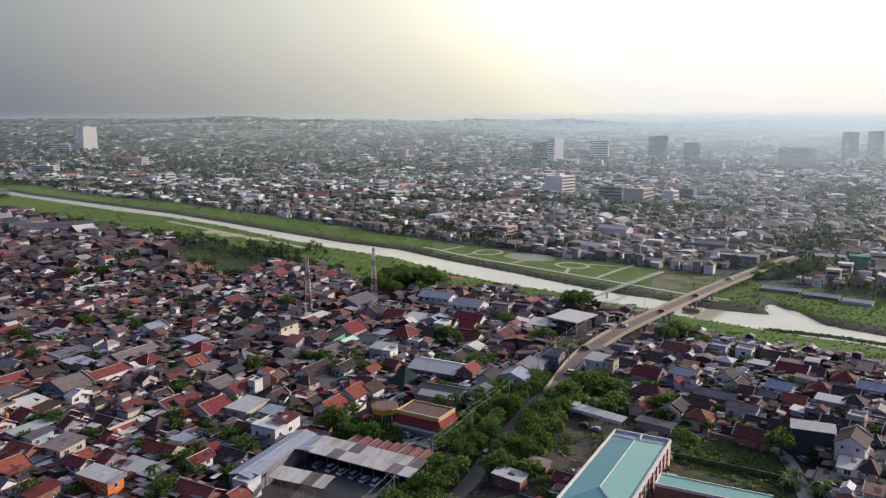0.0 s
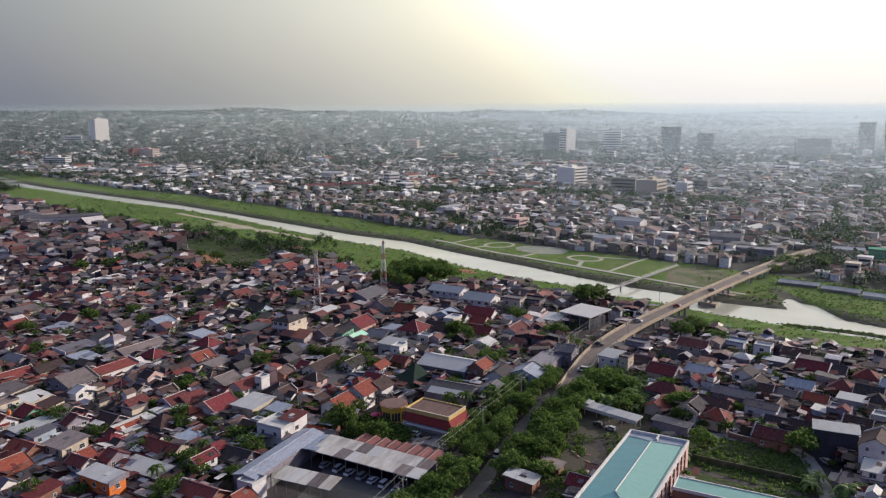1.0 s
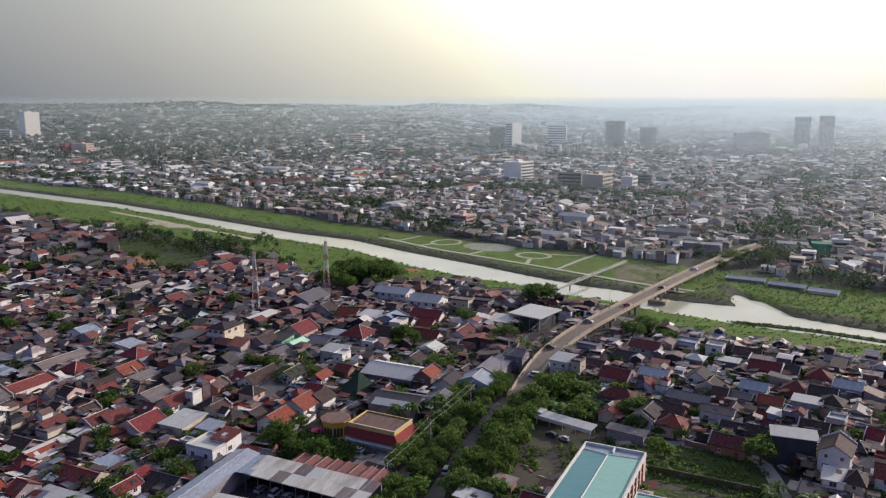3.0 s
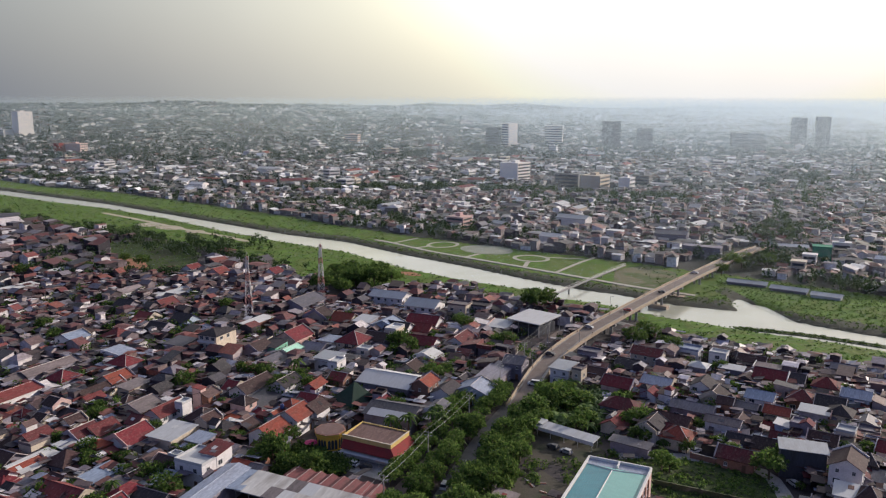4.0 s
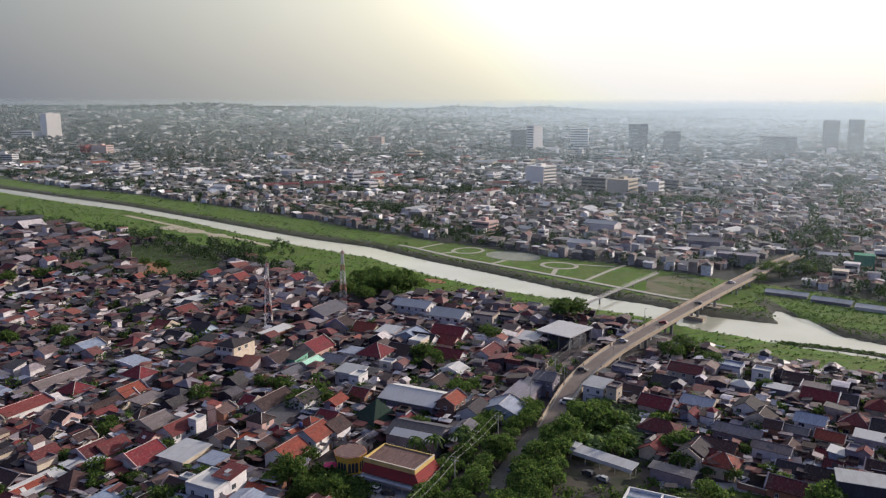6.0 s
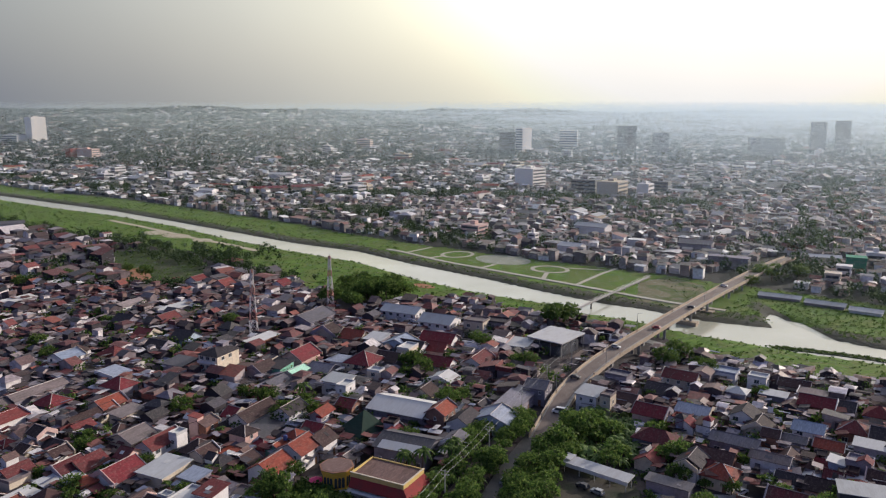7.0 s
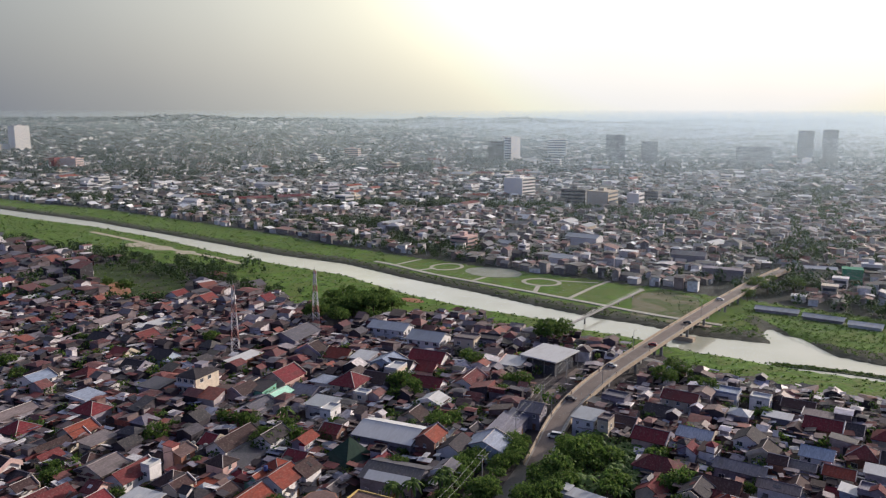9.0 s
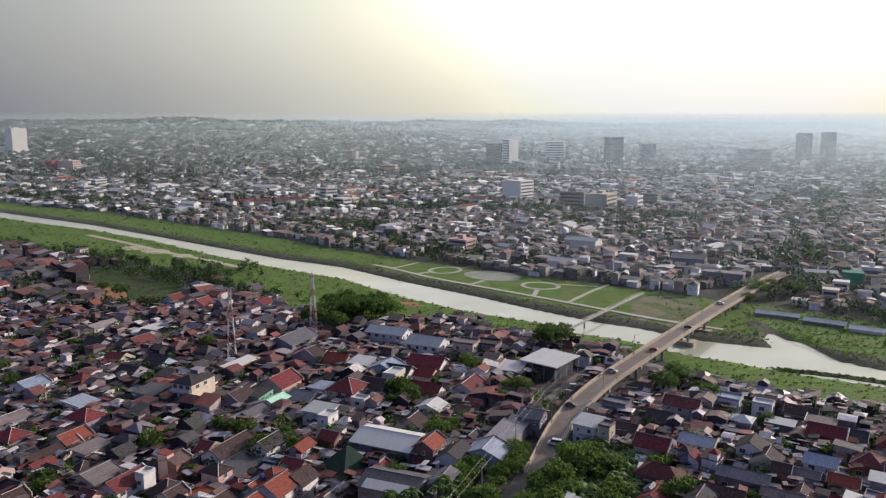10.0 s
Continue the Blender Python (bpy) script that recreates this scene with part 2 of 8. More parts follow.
material("grass_dark", [(0.035, 0.06, 0.022), (0.055, 0.08, 0.03), (0.05, 0.055, 0.035)], by="noise", coarse=0.05, dirt=0.5, mixing=0.6, bump=0.5, bump_scale=0.7, spec=0.1, fine=1.0)
material("embankment", [(0.055, 0.062, 0.045), (0.08, 0.08, 0.062), (0.04, 0.055, 0.03)], by="noise", coarse=0.06, dirt=0.5, mixing=0.6, bump=0.4, bump_scale=0.8, spec=0.15, fine=1.0)
material("sand", [(0.40, 0.34, 0.25), (0.46, 0.41, 0.32), (0.34, 0.30, 0.22)], by="noise", coarse=0.06, dirt=0.4, mixing=0.35, dirt_col=(0.12, 0.14, 0.06))
material("paving_pale", [(0.46, 0.43, 0.37), (0.40, 0.38, 0.33)], by="noise", coarse=0.2, dirt=0.35, mixing=0.3, dirt_col=(0.14, 0.15, 0.08))
material("gravel", [(0.30, 0.31, 0.27), (0.24, 0.26, 0.21), (0.36, 0.36, 0.32)], by="noise", coarse=0.07, dirt=0.4, mixing=0.4, dirt_col=(0.10, 0.13, 0.06))
LEAF = [(0.036, 0.078, 0.020), (0.085, 0.145, 0.034), (0.14, 0.205, 0.05), (0.06, 0.11, 0.03)]
material("leaf", LEAF, by="island", rough=0.7, dirt=0.0, mixing=0.3, translucent=0.45, spec=0.15, fine=0.8)
material("leaf_bright", [(0.12, 0.205, 0.046), (0.18, 0.255, 0.068), (0.06, 0.12, 0.028)], by="island", rough=0.6, dirt=0.0, mixing=0.3, translucent=0.45, spec=0.25, fine=0.8)
material("leaf_banana", [(0.15, 0.25, 0.065), (0.21, 0.31, 0.09), (0.10, 0.18, 0.05)], by="island", rough=0.45, dirt=0.0, mixing=0.3, translucent=0.5, spec=0.4, fine=0.8)
material("leaf_mid", [(0.030, 0.058, 0.022), (0.046, 0.08, 0.028), (0.022, 0.045, 0.02), (0.062, 0.10, 0.034)], by="island", rough=0.7, dirt=0.0, mixing=0.3, translucent=0.35, spec=0.15, fine=0.8)
material("leaf_far", [(0.022, 0.040, 0.024), (0.030, 0.050, 0.028), (0.018, 0.034, 0.022)], by="island", rough=0.7, dirt=0.0, mixing=0.3, translucent=0.3, spec=0.2, fine=0.5)
material("grass_blade", [(0.06, 0.135, 0.02), (0.095, 0.175, 0.03), (0.045, 0.095, 0.02), (0.13, 0.195, 0.045)], by="island", rough=0.7, dirt=0.0, mixing=0.3, translucent=0.35, spec=0.15)
material("bark", [(0.10, 0.075, 0.055), (0.14, 0.11, 0.085)], dirt=0.4)
material("steel_red", [(0.46, 0.24, 0.20), (0.46, 0.24, 0.20)], rough=0.6, dirt=0.3)
material("steel_white", [(0.66, 0.65, 0.63), (0.66, 0.65, 0.63)], rough=0.6, dirt=0.3, dirt_col=(0.3, 0.25, 0.2))
material("steel_grey", [(0.3, 0.31, 0.32), (0.25, 0.26, 0.27)], rough=0.5, metal=0.4, dirt=0.3)
material("rubber", [(0.02, 0.02, 0.02), (0.03, 0.03, 0.03)], dirt=0.1)
material("car_white", [(0.72, 0.72, 0.72), (0.66, 0.67, 0.68)], rough=0.5, spec=0.3, dirt=0.1, mixing=0.05)
material("car_silver", [(0.42, 0.43, 0.45), (0.36, 0.37, 0.39)], rough=0.5, metal=0.3, dirt=0.1, mixing=0.05)
material("car_dark", [(0.03, 0.03, 0.035), (0.06, 0.06, 0.07)], rough=0.5, spec=0.5, dirt=0.1, mixing=0.05)
material("car_red", [(0.35, 0.03, 0.03), (0.3, 0.03, 0.03)], rough=0.5, spec=0.5, dirt=0.1, mixing=0.05)
material("tarp_blue", [(0.06, 0.09, 0.26), (0.05, 0.08, 0.22)], rough=0.5, dirt=0.2)
material("tarp_pink", [(0.6, 0.05, 0.16), (0.6, 0.05, 0.16)], rough=0.6, dirt=0.1)
material("tank_orange", [(0.6, 0.22, 0.06), (0.5, 0.2, 0.08)], rough=0.5, dirt=0.2)
# whitest entries: pale roofs, and sun glints on metal put in as white
material("far_roofs", [(0.135, 0.0378, 0.0378), (0.0378, 0.0306, 0.0333), (0.144, 0.1368, 0.1575), (0.0324, 0.0306, 0.0387), (0.117, 0.0432, 0.0432), (0.5225, 0.5035, 0.513), (0.0252, 0.0234, 0.0279), (0.18, 0.0594, 0.0504), (0.741, 0.7315, 0.722), (0.0495, 0.0333, 0.036), (0.153, 0.045, 0.0432), (0.27, 0.2565, 0.27), (0.09, 0.0432, 0.0432), (0.0765, 0.054, 0.0558), (0.045, 0.0405, 0.0468)],
         by="island", rough=0.5, dirt=0.3, spec=0.5, fine=1.0, bleach=0.2)
# left town: tones scaled down to paint in its dimmer, clouded light
material("near_far_roofs", [(0.1189, 0.0164, 0.0205), (0.0426, 0.0213, 0.0246), (0.1025, 0.0943, 0.123), (0.164, 0.0328, 0.0344), (0.0328, 0.0303, 0.041), (0.1066, 0.0262, 0.0312), (0.2788, 0.2378, 0.2624), (0.0197, 0.0172, 0.023), (0.2132, 0.0508, 0.0369), (0.0533, 0.0476, 0.0656), (0.0779, 0.0115, 0.0197), (0.5412, 0.5002, 0.5084), (0.1148, 0.0697, 0.0738), (0.041, 0.018, 0.023), (0.164, 0.1476, 0.1804), (0.1353, 0.0377, 0.0394), (0.0943, 0.0213, 0.0279), (0.0697, 0.0312, 0.0344)], by="island", rough=0.6, dirt=0.4, spec=0.4, fine=1.0, bleach=0.2)
material("bridge_roofs", [(0.115, 0.0567, 0.0555), (0.0432, 0.0398, 0.0509), (0.19, 0.115, 0.115), (0.1476, 0.0414, 0.0426), (0.0618, 0.0533, 0.0627), (0.1151, 0.0567, 0.0581), (0.445, 0.4203, 0.4944), (0.11, 0.06, 0.06), (0.2283, 0.0714, 0.0589), (0.1682, 0.1594, 0.1956), (0.0937, 0.0445, 0.0471), (0.50, 0.46, 0.47), (0.30, 0.25, 0.28)], by="island", rough=0.55, dirt=0.3, spec=0.5, fine=1.0, bleach=0.16)
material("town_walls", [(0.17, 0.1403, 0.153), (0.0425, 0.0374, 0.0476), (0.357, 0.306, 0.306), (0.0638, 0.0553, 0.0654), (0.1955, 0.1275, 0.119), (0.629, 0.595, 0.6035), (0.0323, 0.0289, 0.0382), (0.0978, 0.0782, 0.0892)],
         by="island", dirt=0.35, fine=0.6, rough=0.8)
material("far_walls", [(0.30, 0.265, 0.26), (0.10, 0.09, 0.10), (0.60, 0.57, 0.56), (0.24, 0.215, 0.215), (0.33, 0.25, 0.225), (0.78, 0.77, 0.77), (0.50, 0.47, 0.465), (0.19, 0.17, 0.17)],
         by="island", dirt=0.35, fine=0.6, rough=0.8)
material("awning_sheets", [(0.12, 0.105, 0.135), (0.55, 0.53, 0.54), (0.055, 0.047, 0.058), (0.16, 0.062, 0.058), (0.22, 0.20, 0.24), (0.05, 0.036, 0.04), (0.15, 0.17, 0.25), (0.085, 0.034, 0.036), (0.14, 0.105, 0.105),
                           (0.036, 0.032, 0.04), (0.30, 0.25, 0.26), (0.10, 0.022, 0.028)], by="island", dirt=0.4, fine=2.0, rough=0.68, spec=0.28)
# the near-whites also paint in the sun's glint off far metal roofs
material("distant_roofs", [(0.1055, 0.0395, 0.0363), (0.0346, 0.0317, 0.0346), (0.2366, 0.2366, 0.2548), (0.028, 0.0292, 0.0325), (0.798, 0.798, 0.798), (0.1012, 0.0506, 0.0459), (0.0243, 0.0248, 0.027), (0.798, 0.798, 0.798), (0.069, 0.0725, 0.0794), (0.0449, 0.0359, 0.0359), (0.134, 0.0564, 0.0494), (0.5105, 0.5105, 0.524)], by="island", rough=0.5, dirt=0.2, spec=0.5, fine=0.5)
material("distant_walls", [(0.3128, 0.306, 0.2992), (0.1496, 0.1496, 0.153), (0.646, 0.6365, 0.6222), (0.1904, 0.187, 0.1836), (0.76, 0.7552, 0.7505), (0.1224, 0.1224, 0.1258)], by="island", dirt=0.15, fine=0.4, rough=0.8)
material("coping", [(0.40, 0.35, 0.34), (0.22, 0.19, 0.19), (0.54, 0.50, 0.48), (0.14, 0.10, 0.10)], dirt=0.35, mixing=0.25, dirt_col=(0.15, 0.13, 0.12))
material("tower_pale", [(0.84, 0.80, 0.75), (0.82, 0.79, 0.74)], dirt=0.1, mixing=0.1, fine=0.3)
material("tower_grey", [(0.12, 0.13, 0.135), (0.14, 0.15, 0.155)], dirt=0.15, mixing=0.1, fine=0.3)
material("hill_woods", [(0.024, 0.040, 0.026), (0.034, 0.050, 0.032), (0.020, 0.034, 0.024), (0.05, 0.06, 0.045)], by="noise", coarse=0.006, dirt=0.3, mixing=0.4, fine=0.05,
         dirt_col=(0.03, 0.045, 0.025), spec=0.1)
material("city_ground", [(0.04, 0.046, 0.038), (0.07, 0.07, 0.068), (0.034, 0.042, 0.032), (0.085, 0.084, 0.084)], by="noise", coarse=0.02, dirt=0.3, mixing=0.5, fine=0.4, spec=0.1)


def haze_material():
    """Tinted refraction that stands in for haze: light scatters through it, mostly onwards."""
    m = bpy.data.materials.new("mist")
    m.use_nodes = True
    n, l = m.node_tree.nodes, m.node_tree.links
    n.clear()
    out = n.new("ShaderNodeOutputMaterial")
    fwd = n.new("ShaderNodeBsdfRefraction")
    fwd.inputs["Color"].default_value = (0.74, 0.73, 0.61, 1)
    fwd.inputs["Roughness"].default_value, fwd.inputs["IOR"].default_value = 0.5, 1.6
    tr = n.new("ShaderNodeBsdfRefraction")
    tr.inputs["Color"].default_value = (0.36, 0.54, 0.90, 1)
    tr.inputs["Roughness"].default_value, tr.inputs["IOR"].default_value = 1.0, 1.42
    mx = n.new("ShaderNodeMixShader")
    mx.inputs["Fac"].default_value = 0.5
    l.new(fwd.outputs[0], mx.inputs[1])
    l.new(tr.outputs[0], mx.inputs[2])
    l.new(mx.outputs[0], out.inputs["Surface"])
    MATS["mist"] = m


haze_material()


def water_material():
    m = bpy.data.materials.new("river_water")
    m.use_nodes = True
    n, l = m.node_tree.nodes, m.node_tree.links
    b = n["Principled BSDF"]
    co = n.new("ShaderNodeTexCoord")
    a = n.new("ShaderNodeTexNoise")
    a.inputs["Scale"].default_value, a.inputs["Detail"].default_value = 0.03, 6.0
    l.new(co.outputs["Object"], a.inputs["Vector"])
    r = n.new("ShaderNodeValToRGB")
    r.color_ramp.elements[0].color, r.color_ramp.elements[1].color = (0.44, 0.45, 0.36, 1), (0.54, 0.545, 0.46, 1)
    r.color_ramp.elements[0].position, r.color_ramp.elements[1].position = 0.35, 0.65
    l.new(a.outputs["Fac"], r.inputs["Fac"])
    l.new(r.outputs["Color"], b.inputs["Base Color"])
    b.inputs["Roughness"].default_value = 0.07
    b.inputs["IOR"].default_value = 1.33
    w = n.new("ShaderNodeTexNoise")
    w.inputs["Scale"].default_value, w.inputs["Detail"].default_value = 0.5, 4.0
    l.new(co.outputs["Object"], w.inputs["Vector"])
    bp = n.new("ShaderNodeBump")
    bp.inputs["Strength"].default_value, bp.inputs["Distance"].default_value = 0.25, 0.1
    l.new(w.outputs["Fac"], bp.inputs["Height"])
    l.new(bp.outputs["Normal"], b.inputs["Normal"])
    MATS["river_water"] = m


water_material()


# ---------------------------------------------------------------- mesh helpers
class Shape:
    """Gathers corners and faces for one mesh."""

    def __init__(self):
        self.v, self.f, self.m = [], [], []

    def face(self, pts, mi=0):
        k = len(self.v)
        self.v.extend(tuple(p) for p in pts)
        self.f.append(tuple(range(k, k + len(pts))))
        self.m.append(mi)
        return self

    def solid(self, ring, z0, z1, mi=0, top=None):
        """A prism over a ring of plan points (counter-clockwise)."""
        k, n = len(self.v), len(ring)
        self.v.extend((x, y, z0) for x, y in ring)
        self.v.extend((x, y, z1) for x, y in ring)
        for i in range(n):
            j = (i + 1) % n
            self.f.append((k + i, k + j, k + n + j, k + n + i))
            self.m.append(mi)
        self.f.append(tuple(k + n + i for i in range(n)))
        self.m.append(mi if top is None else top)
        self.f.append(tuple(k + n - 1 - i for i in range(n)))
        self.m.append(mi)
        return self

    def box(self, x0, x1, y0, y1, z0, z1, mi=0, top=None):
        return self.solid([(x0, y0), (x1, y0), (x1, y1), (x0, y1)], z0, z1, mi, top)

    def slab(self, quad, thick, mi=0):
        """A sheet over a quad of 3D points (counter-clockwise from above), thickened downwards."""
        k, n = len(self.v), len(quad)
        self.v.extend(tuple(p) for p in quad)
        self.v.extend((p[0], p[1], p[2] - thick) for p in quad)
        self.f.append(tuple(range(k, k + n)))
        self.f.append(tuple(k + 2 * n - 1 - i for i in range(n)))
        self.m += [mi, mi]
        for i in range(n):
            j = (i + 1) % n
            self.f.append((k + i, k + n + i, k + n + j, k + j))
            self.m.append(mi)
        return self

    def beam(self, a, b, r, mi=0, sides=4, r2=None):
        """A bar from a to b, tapering from r to r2."""
        a, b = Vector(a), Vector(b)
        d = (b - a).normalized()
        s = d.orthogonal().normalized()
        u = d.cross(s)
        r2 = r if r2 is None else r2
        k = len(self.v)
        for c, rr in ((a, r), (b, r2)):
            for i in range(sides):
                t = 2 * math.pi * (i + 0.5) / sides
                self.v.append(tuple(c + s * (rr * math.cos(t)) + u * (rr * math.sin(t))))
        for i in range(sides):
            j = (i + 1) % sides
            self.f.append((k + i, k + j, k + sides + j, k + sides + i))
            self.m.append(mi)
        self.f.append(tuple(k + sides - 1 - i for i in range(sides)))
        self.f.append(tuple(k + sides + i for i in range(sides)))
        self.m += [mi, mi]
        return self

    def tube(self, pts, r, sides=3, mi=0):
        """One bent bar along a line of points."""
        k = len(self.v)
        for i, p in enumerate(pts):
            d = (Vector(pts[min(i + 1, len(pts) - 1)]) - Vector(pts[max(i - 1, 0)])).normalized()
            s = d.cross(Vector((0, 0, 1))).normalized()
            u = s.cross(d)
            for j in range(sides):
                t = 2 * math.pi * j / sides
                self.v.append(tuple(Vector(p) + s * (r * math.cos(t)) + u * (r * math.sin(t))))
            if i:
                for j in range(sides):
                    jj = (j + 1) % sides
                    a = k + sides * (i - 1)
                    self.f.append((a + j, a + jj, a + sides + jj, a + sides + j))
                    self.m.append(mi)
        return self

    def mesh(self, name, mats):
        me = bpy.data.meshes.new(name)
        me.from_pydata(self.v, [], self.f)
        for m in mats:
            me.materials.append(MATS[m])
        if len(mats) > 1:
            me.polygons.foreach_set("material_index", self.m)
        me.update()
        return me


def part(name, shape, mats, parent=None, label=""):
    """Links one mesh as one object under a thing or a part."""
    me = shape if isinstance(shape, bpy.types.Mesh) else shape.mesh(name, [mats] if isinstance(mats, str) else mats)
    ob = new(name, me)
    if parent is not None:
        ob.parent = parent
    return tagged(ob, label)


def thing(name, x, y, z=0.0, rz=0.0, label="", category="", group="", kind=""):
    ob = new(name)
    ob.empty_display_size = 0.5
    ob.matrix_basis = pose(x, y, z, 0, 0, rz)
    return tagged(ob, label, category, group, kind)


def ring_points(cx, cy, rx, ry, rot, n, start=0.0):
    c, s = math.cos(radians(rot)), math.sin(radians(rot))
    out = []
    for i in range(n):
        a = start + 2 * math.pi * i / n
        px, py = rx * math.cos(a), ry * math.sin(a)
        out.append((cx + c * px - s * py, cy + s * px + c * py))
    return out


def smooth(pts, times=2):
    """Chaikin's corner cutting of an open line."""
    for _ in range(times):
        out = [pts[0]]
        for a, b in zip(pts, pts[1:]):
            out.append(tuple(0.75 * p + 0.25 * q for p, q in zip(a, b)))
            out.append(tuple(0.25 * p + 0.75 * q for p, q in zip(a, b)))
        out.append(pts[-1])
        pts = out
    return pts


def normals(pts):
    out = []
    for i in range(len(pts)):
        a, b = pts[max(0, i - 1)], pts[min(len(pts) - 1, i + 1)]
        dx, dy = b[0] - a[0], b[1] - a[1]
        k = math.hypot(dx, dy)
        out.append((-dy / k, dx / k))
    return out


def strip(name, pts, left, right, z, thick, mat, parent=None, label=""):
    """A band along a plan line from left to right of it, one solid; z is a number or a function of the index."""
    nn = normals(pts)
    sh = Shape()
    for i, (p, (nx_, ny_)) in enumerate(zip(pts, nn)):
        h = z(i) if callable(z) else z
        a, b = (p[0] - nx_ * right, p[1] - ny_ * right), (p[0] + nx_ * left, p[1] + ny_ * left)
        sh.v += [(*a, h), (*b, h), (*b, h - thick), (*a, h - thick)]
        k = 4 * i
        if i:
            for c in range(4):
                d = (c + 1) % 4
                sh.f.append((k - 4 + c, k + c, k + d, k - 4 + d))
                sh.m.append(0)
    n = 4 * (len(pts) - 1)
    sh.f += [(0, 1, 2, 3), (n + 3, n + 2, n + 1, n)]
    sh.m += [0, 0]
    return part(name, sh, mat, parent, label)


# ---------------------------------------------------------------- the lie of the land
WATER_Z = -1.2
UPPER_X = [-900, -645, -557, -492, -381, -288, -204, -135, -78, -29, 13, 49, 80, 107, 120, 143, 163, 172, 176, 184, 187, 192, 205, 300, 700]
UPPER_Y = [1420, 1150, 1059, 1004, 910, 832, 748, 678, 620, 582, 527, 487, 448, 418, 409, 384, 373, 369, 392, 394, 352, 344, 330, 245, -120]
LOWER_X = [-900, -645, -530, -471, -361, -276, -196, -127, -73, -27, 12, 45, 75, 87, 101, 113, 131, 143, 155, 171, 182, 194, 300, 700]
LOWER_Y = [1375, 1110, 1013, 959, 861, 795, 718, 637, 582, 541, 483, 447, 423, 404, 394, 384, 361, 353, 341, 329, 322, 312, 215, -150]
NEAR_X = [-900, -645, -480, -391, -315, -276, -238, -156, -105, -85, -47, -24, 11, 37, 65, 83, 104, 127, 153, 181, 300, 700]
NEAR_Y = [1300, 1050, 905, 822, 744, 718, 690, 616, 567, 542, 487, 468, 450, 436, 396, 383, 370, 332, 309, 289, 190, -180]
FAR_X = [-900, -561, -419, -326, -234, -156, -89, -33, 15, 57, 92, 128, 150, 168, 190, 209, 220, 240, 300, 700]
FAR_Y = [1500, 1143, 1006, 945, 861, 784, 716, 648, 603, 566, 535, 510, 490, 474, 455, 438, 428, 408, 345, -40]


def upper(x):
    return np.interp(x, UPPER_X, UPPER_Y)


def lower(x):
    return np.interp(x, LOWER_X, LOWER_Y)


def near_edge(x):
    """Where the near town ends and the flood plain begins."""
    return np.interp(x, NEAR_X, NEAR_Y) - np.interp(x, [-500, -400, -200, -140, -80, -10, 30, 60], [34, 34, 34, 24, 24, 34, 8, 0])


def far_edge(x):
    return np.interp(x, FAR_X, FAR_Y)


def hills(x, y):
    """The rise of the land far off, higher on the left."""
    x, y = np.asarray(x, float), np.asarray(y, float)
    rise = np.clip((y - 1700) / 2000.0, 0, 1.15) ** 1.2
    side = 1.0 - 0.30 * np.clip((x + 200) / 2600.0, -0.25, 1.0) * (1.0 - 0.6 * np.clip((y - 3200) / 1200.0, 0, 1))
    spurs = 1.0 - np.abs(np.sin(x / 520.0 + y / 900.0 + 0.4 + 0.5 * np.sin(y / 610.0)))
    knolls = 1.0 - np.abs(np.sin(x / 215.0 - y / 390.0 + 0.6 * np.sin(x / 480.0)))
    rough = np.clip((y - 1750) / 900.0, 0, 1)
    return 92.0 * rise * side + rough * side * (15.0 * (spurs - 0.35) + 10.0 * (knolls - 0.35))


def land(x, y):
    """Height of the ground."""
    x, y = np.asarray(x, float), np.asarray(y, float)
    u, lo = upper(x), lower(x)
    # distance outside the channel, square to the banks
    out = np.maximum(y - u, lo - y) * 0.72
    bed = np.clip((out + 5.0) / 9.0, 0, 1)
    z = -3.2 + 3.2 * bed * bed * (3 - 2 * bed)
    return z + hills(x, y)


def steps(a, b, fine_a, fine_b, fine, coarse):
    out = list(np.arange(a, fine_a, coarse)) + list(np.arange(fine_a, fine_b, fine)) + list(np.arange(fine_b, b + coarse, coarse))
    return np.array(out)


def build_ground():
    xs = steps(-4800, 4800, -620, 340, 5.0, 60.0)
    ys = steps(-1200, 4800, 130, 1150, 5.0, 50.0)
    gx, gy = np.meshgrid(xs, ys)
    gz = land(gx, gy)
    nx, ny = len(xs), len(ys)
    verts = np.column_stack([gx.ravel(), gy.ravel(), gz.ravel()])
    i = np.arange((nx - 1) * (ny - 1))
    r, c = i // (nx - 1), i % (nx - 1)
    k = r * nx + c
    faces = np.column_stack([k, k + 1, k + nx + 1, k + nx])
    cx, cy = xs[c] + 0.5 * (xs[np.minimum(c + 1, nx - 1)] - xs[c]), ys[r] + 0.5 * (ys[np.minimum(r + 1, ny - 1)] - ys[r])
    mi = np.zeros(len(i), int)                                    # soil of the town
    far = far_edge(cx)
    mi[cy > far] = 4                                              # town beyond the river
    plain = (cy > near_edge(cx)) & (cy <= far)
    mi[plain] = 1
    bank = plain & (cy > lower(cx) - 3) & (cy < upper(cx) + 20)
    mi[bank] = 3
    mi[plain & (cy > lower(cx) - 12) & (cy <= lower(cx) - 3)] = 1
    mi[(cy > 1700)] = 5
    me = bpy.data.meshes.new("ground")
    me.from_pydata(verts.tolist(), [], faces.tolist())
    for m in ("soil", "grass", "grass_dark", "embankment", "city_ground", "hill_woods"):
        me.materials.append(MATS[m])
    me.polygons.foreach_set("material_index", mi)
    me.polygons.foreach_set("use_smooth", np.ones(len(mi), bool))
    me.update()
    return tagged(new("ground", me), "earth, grassy flood plain and wooded hills", "ground", kind="structure")


build_ground()

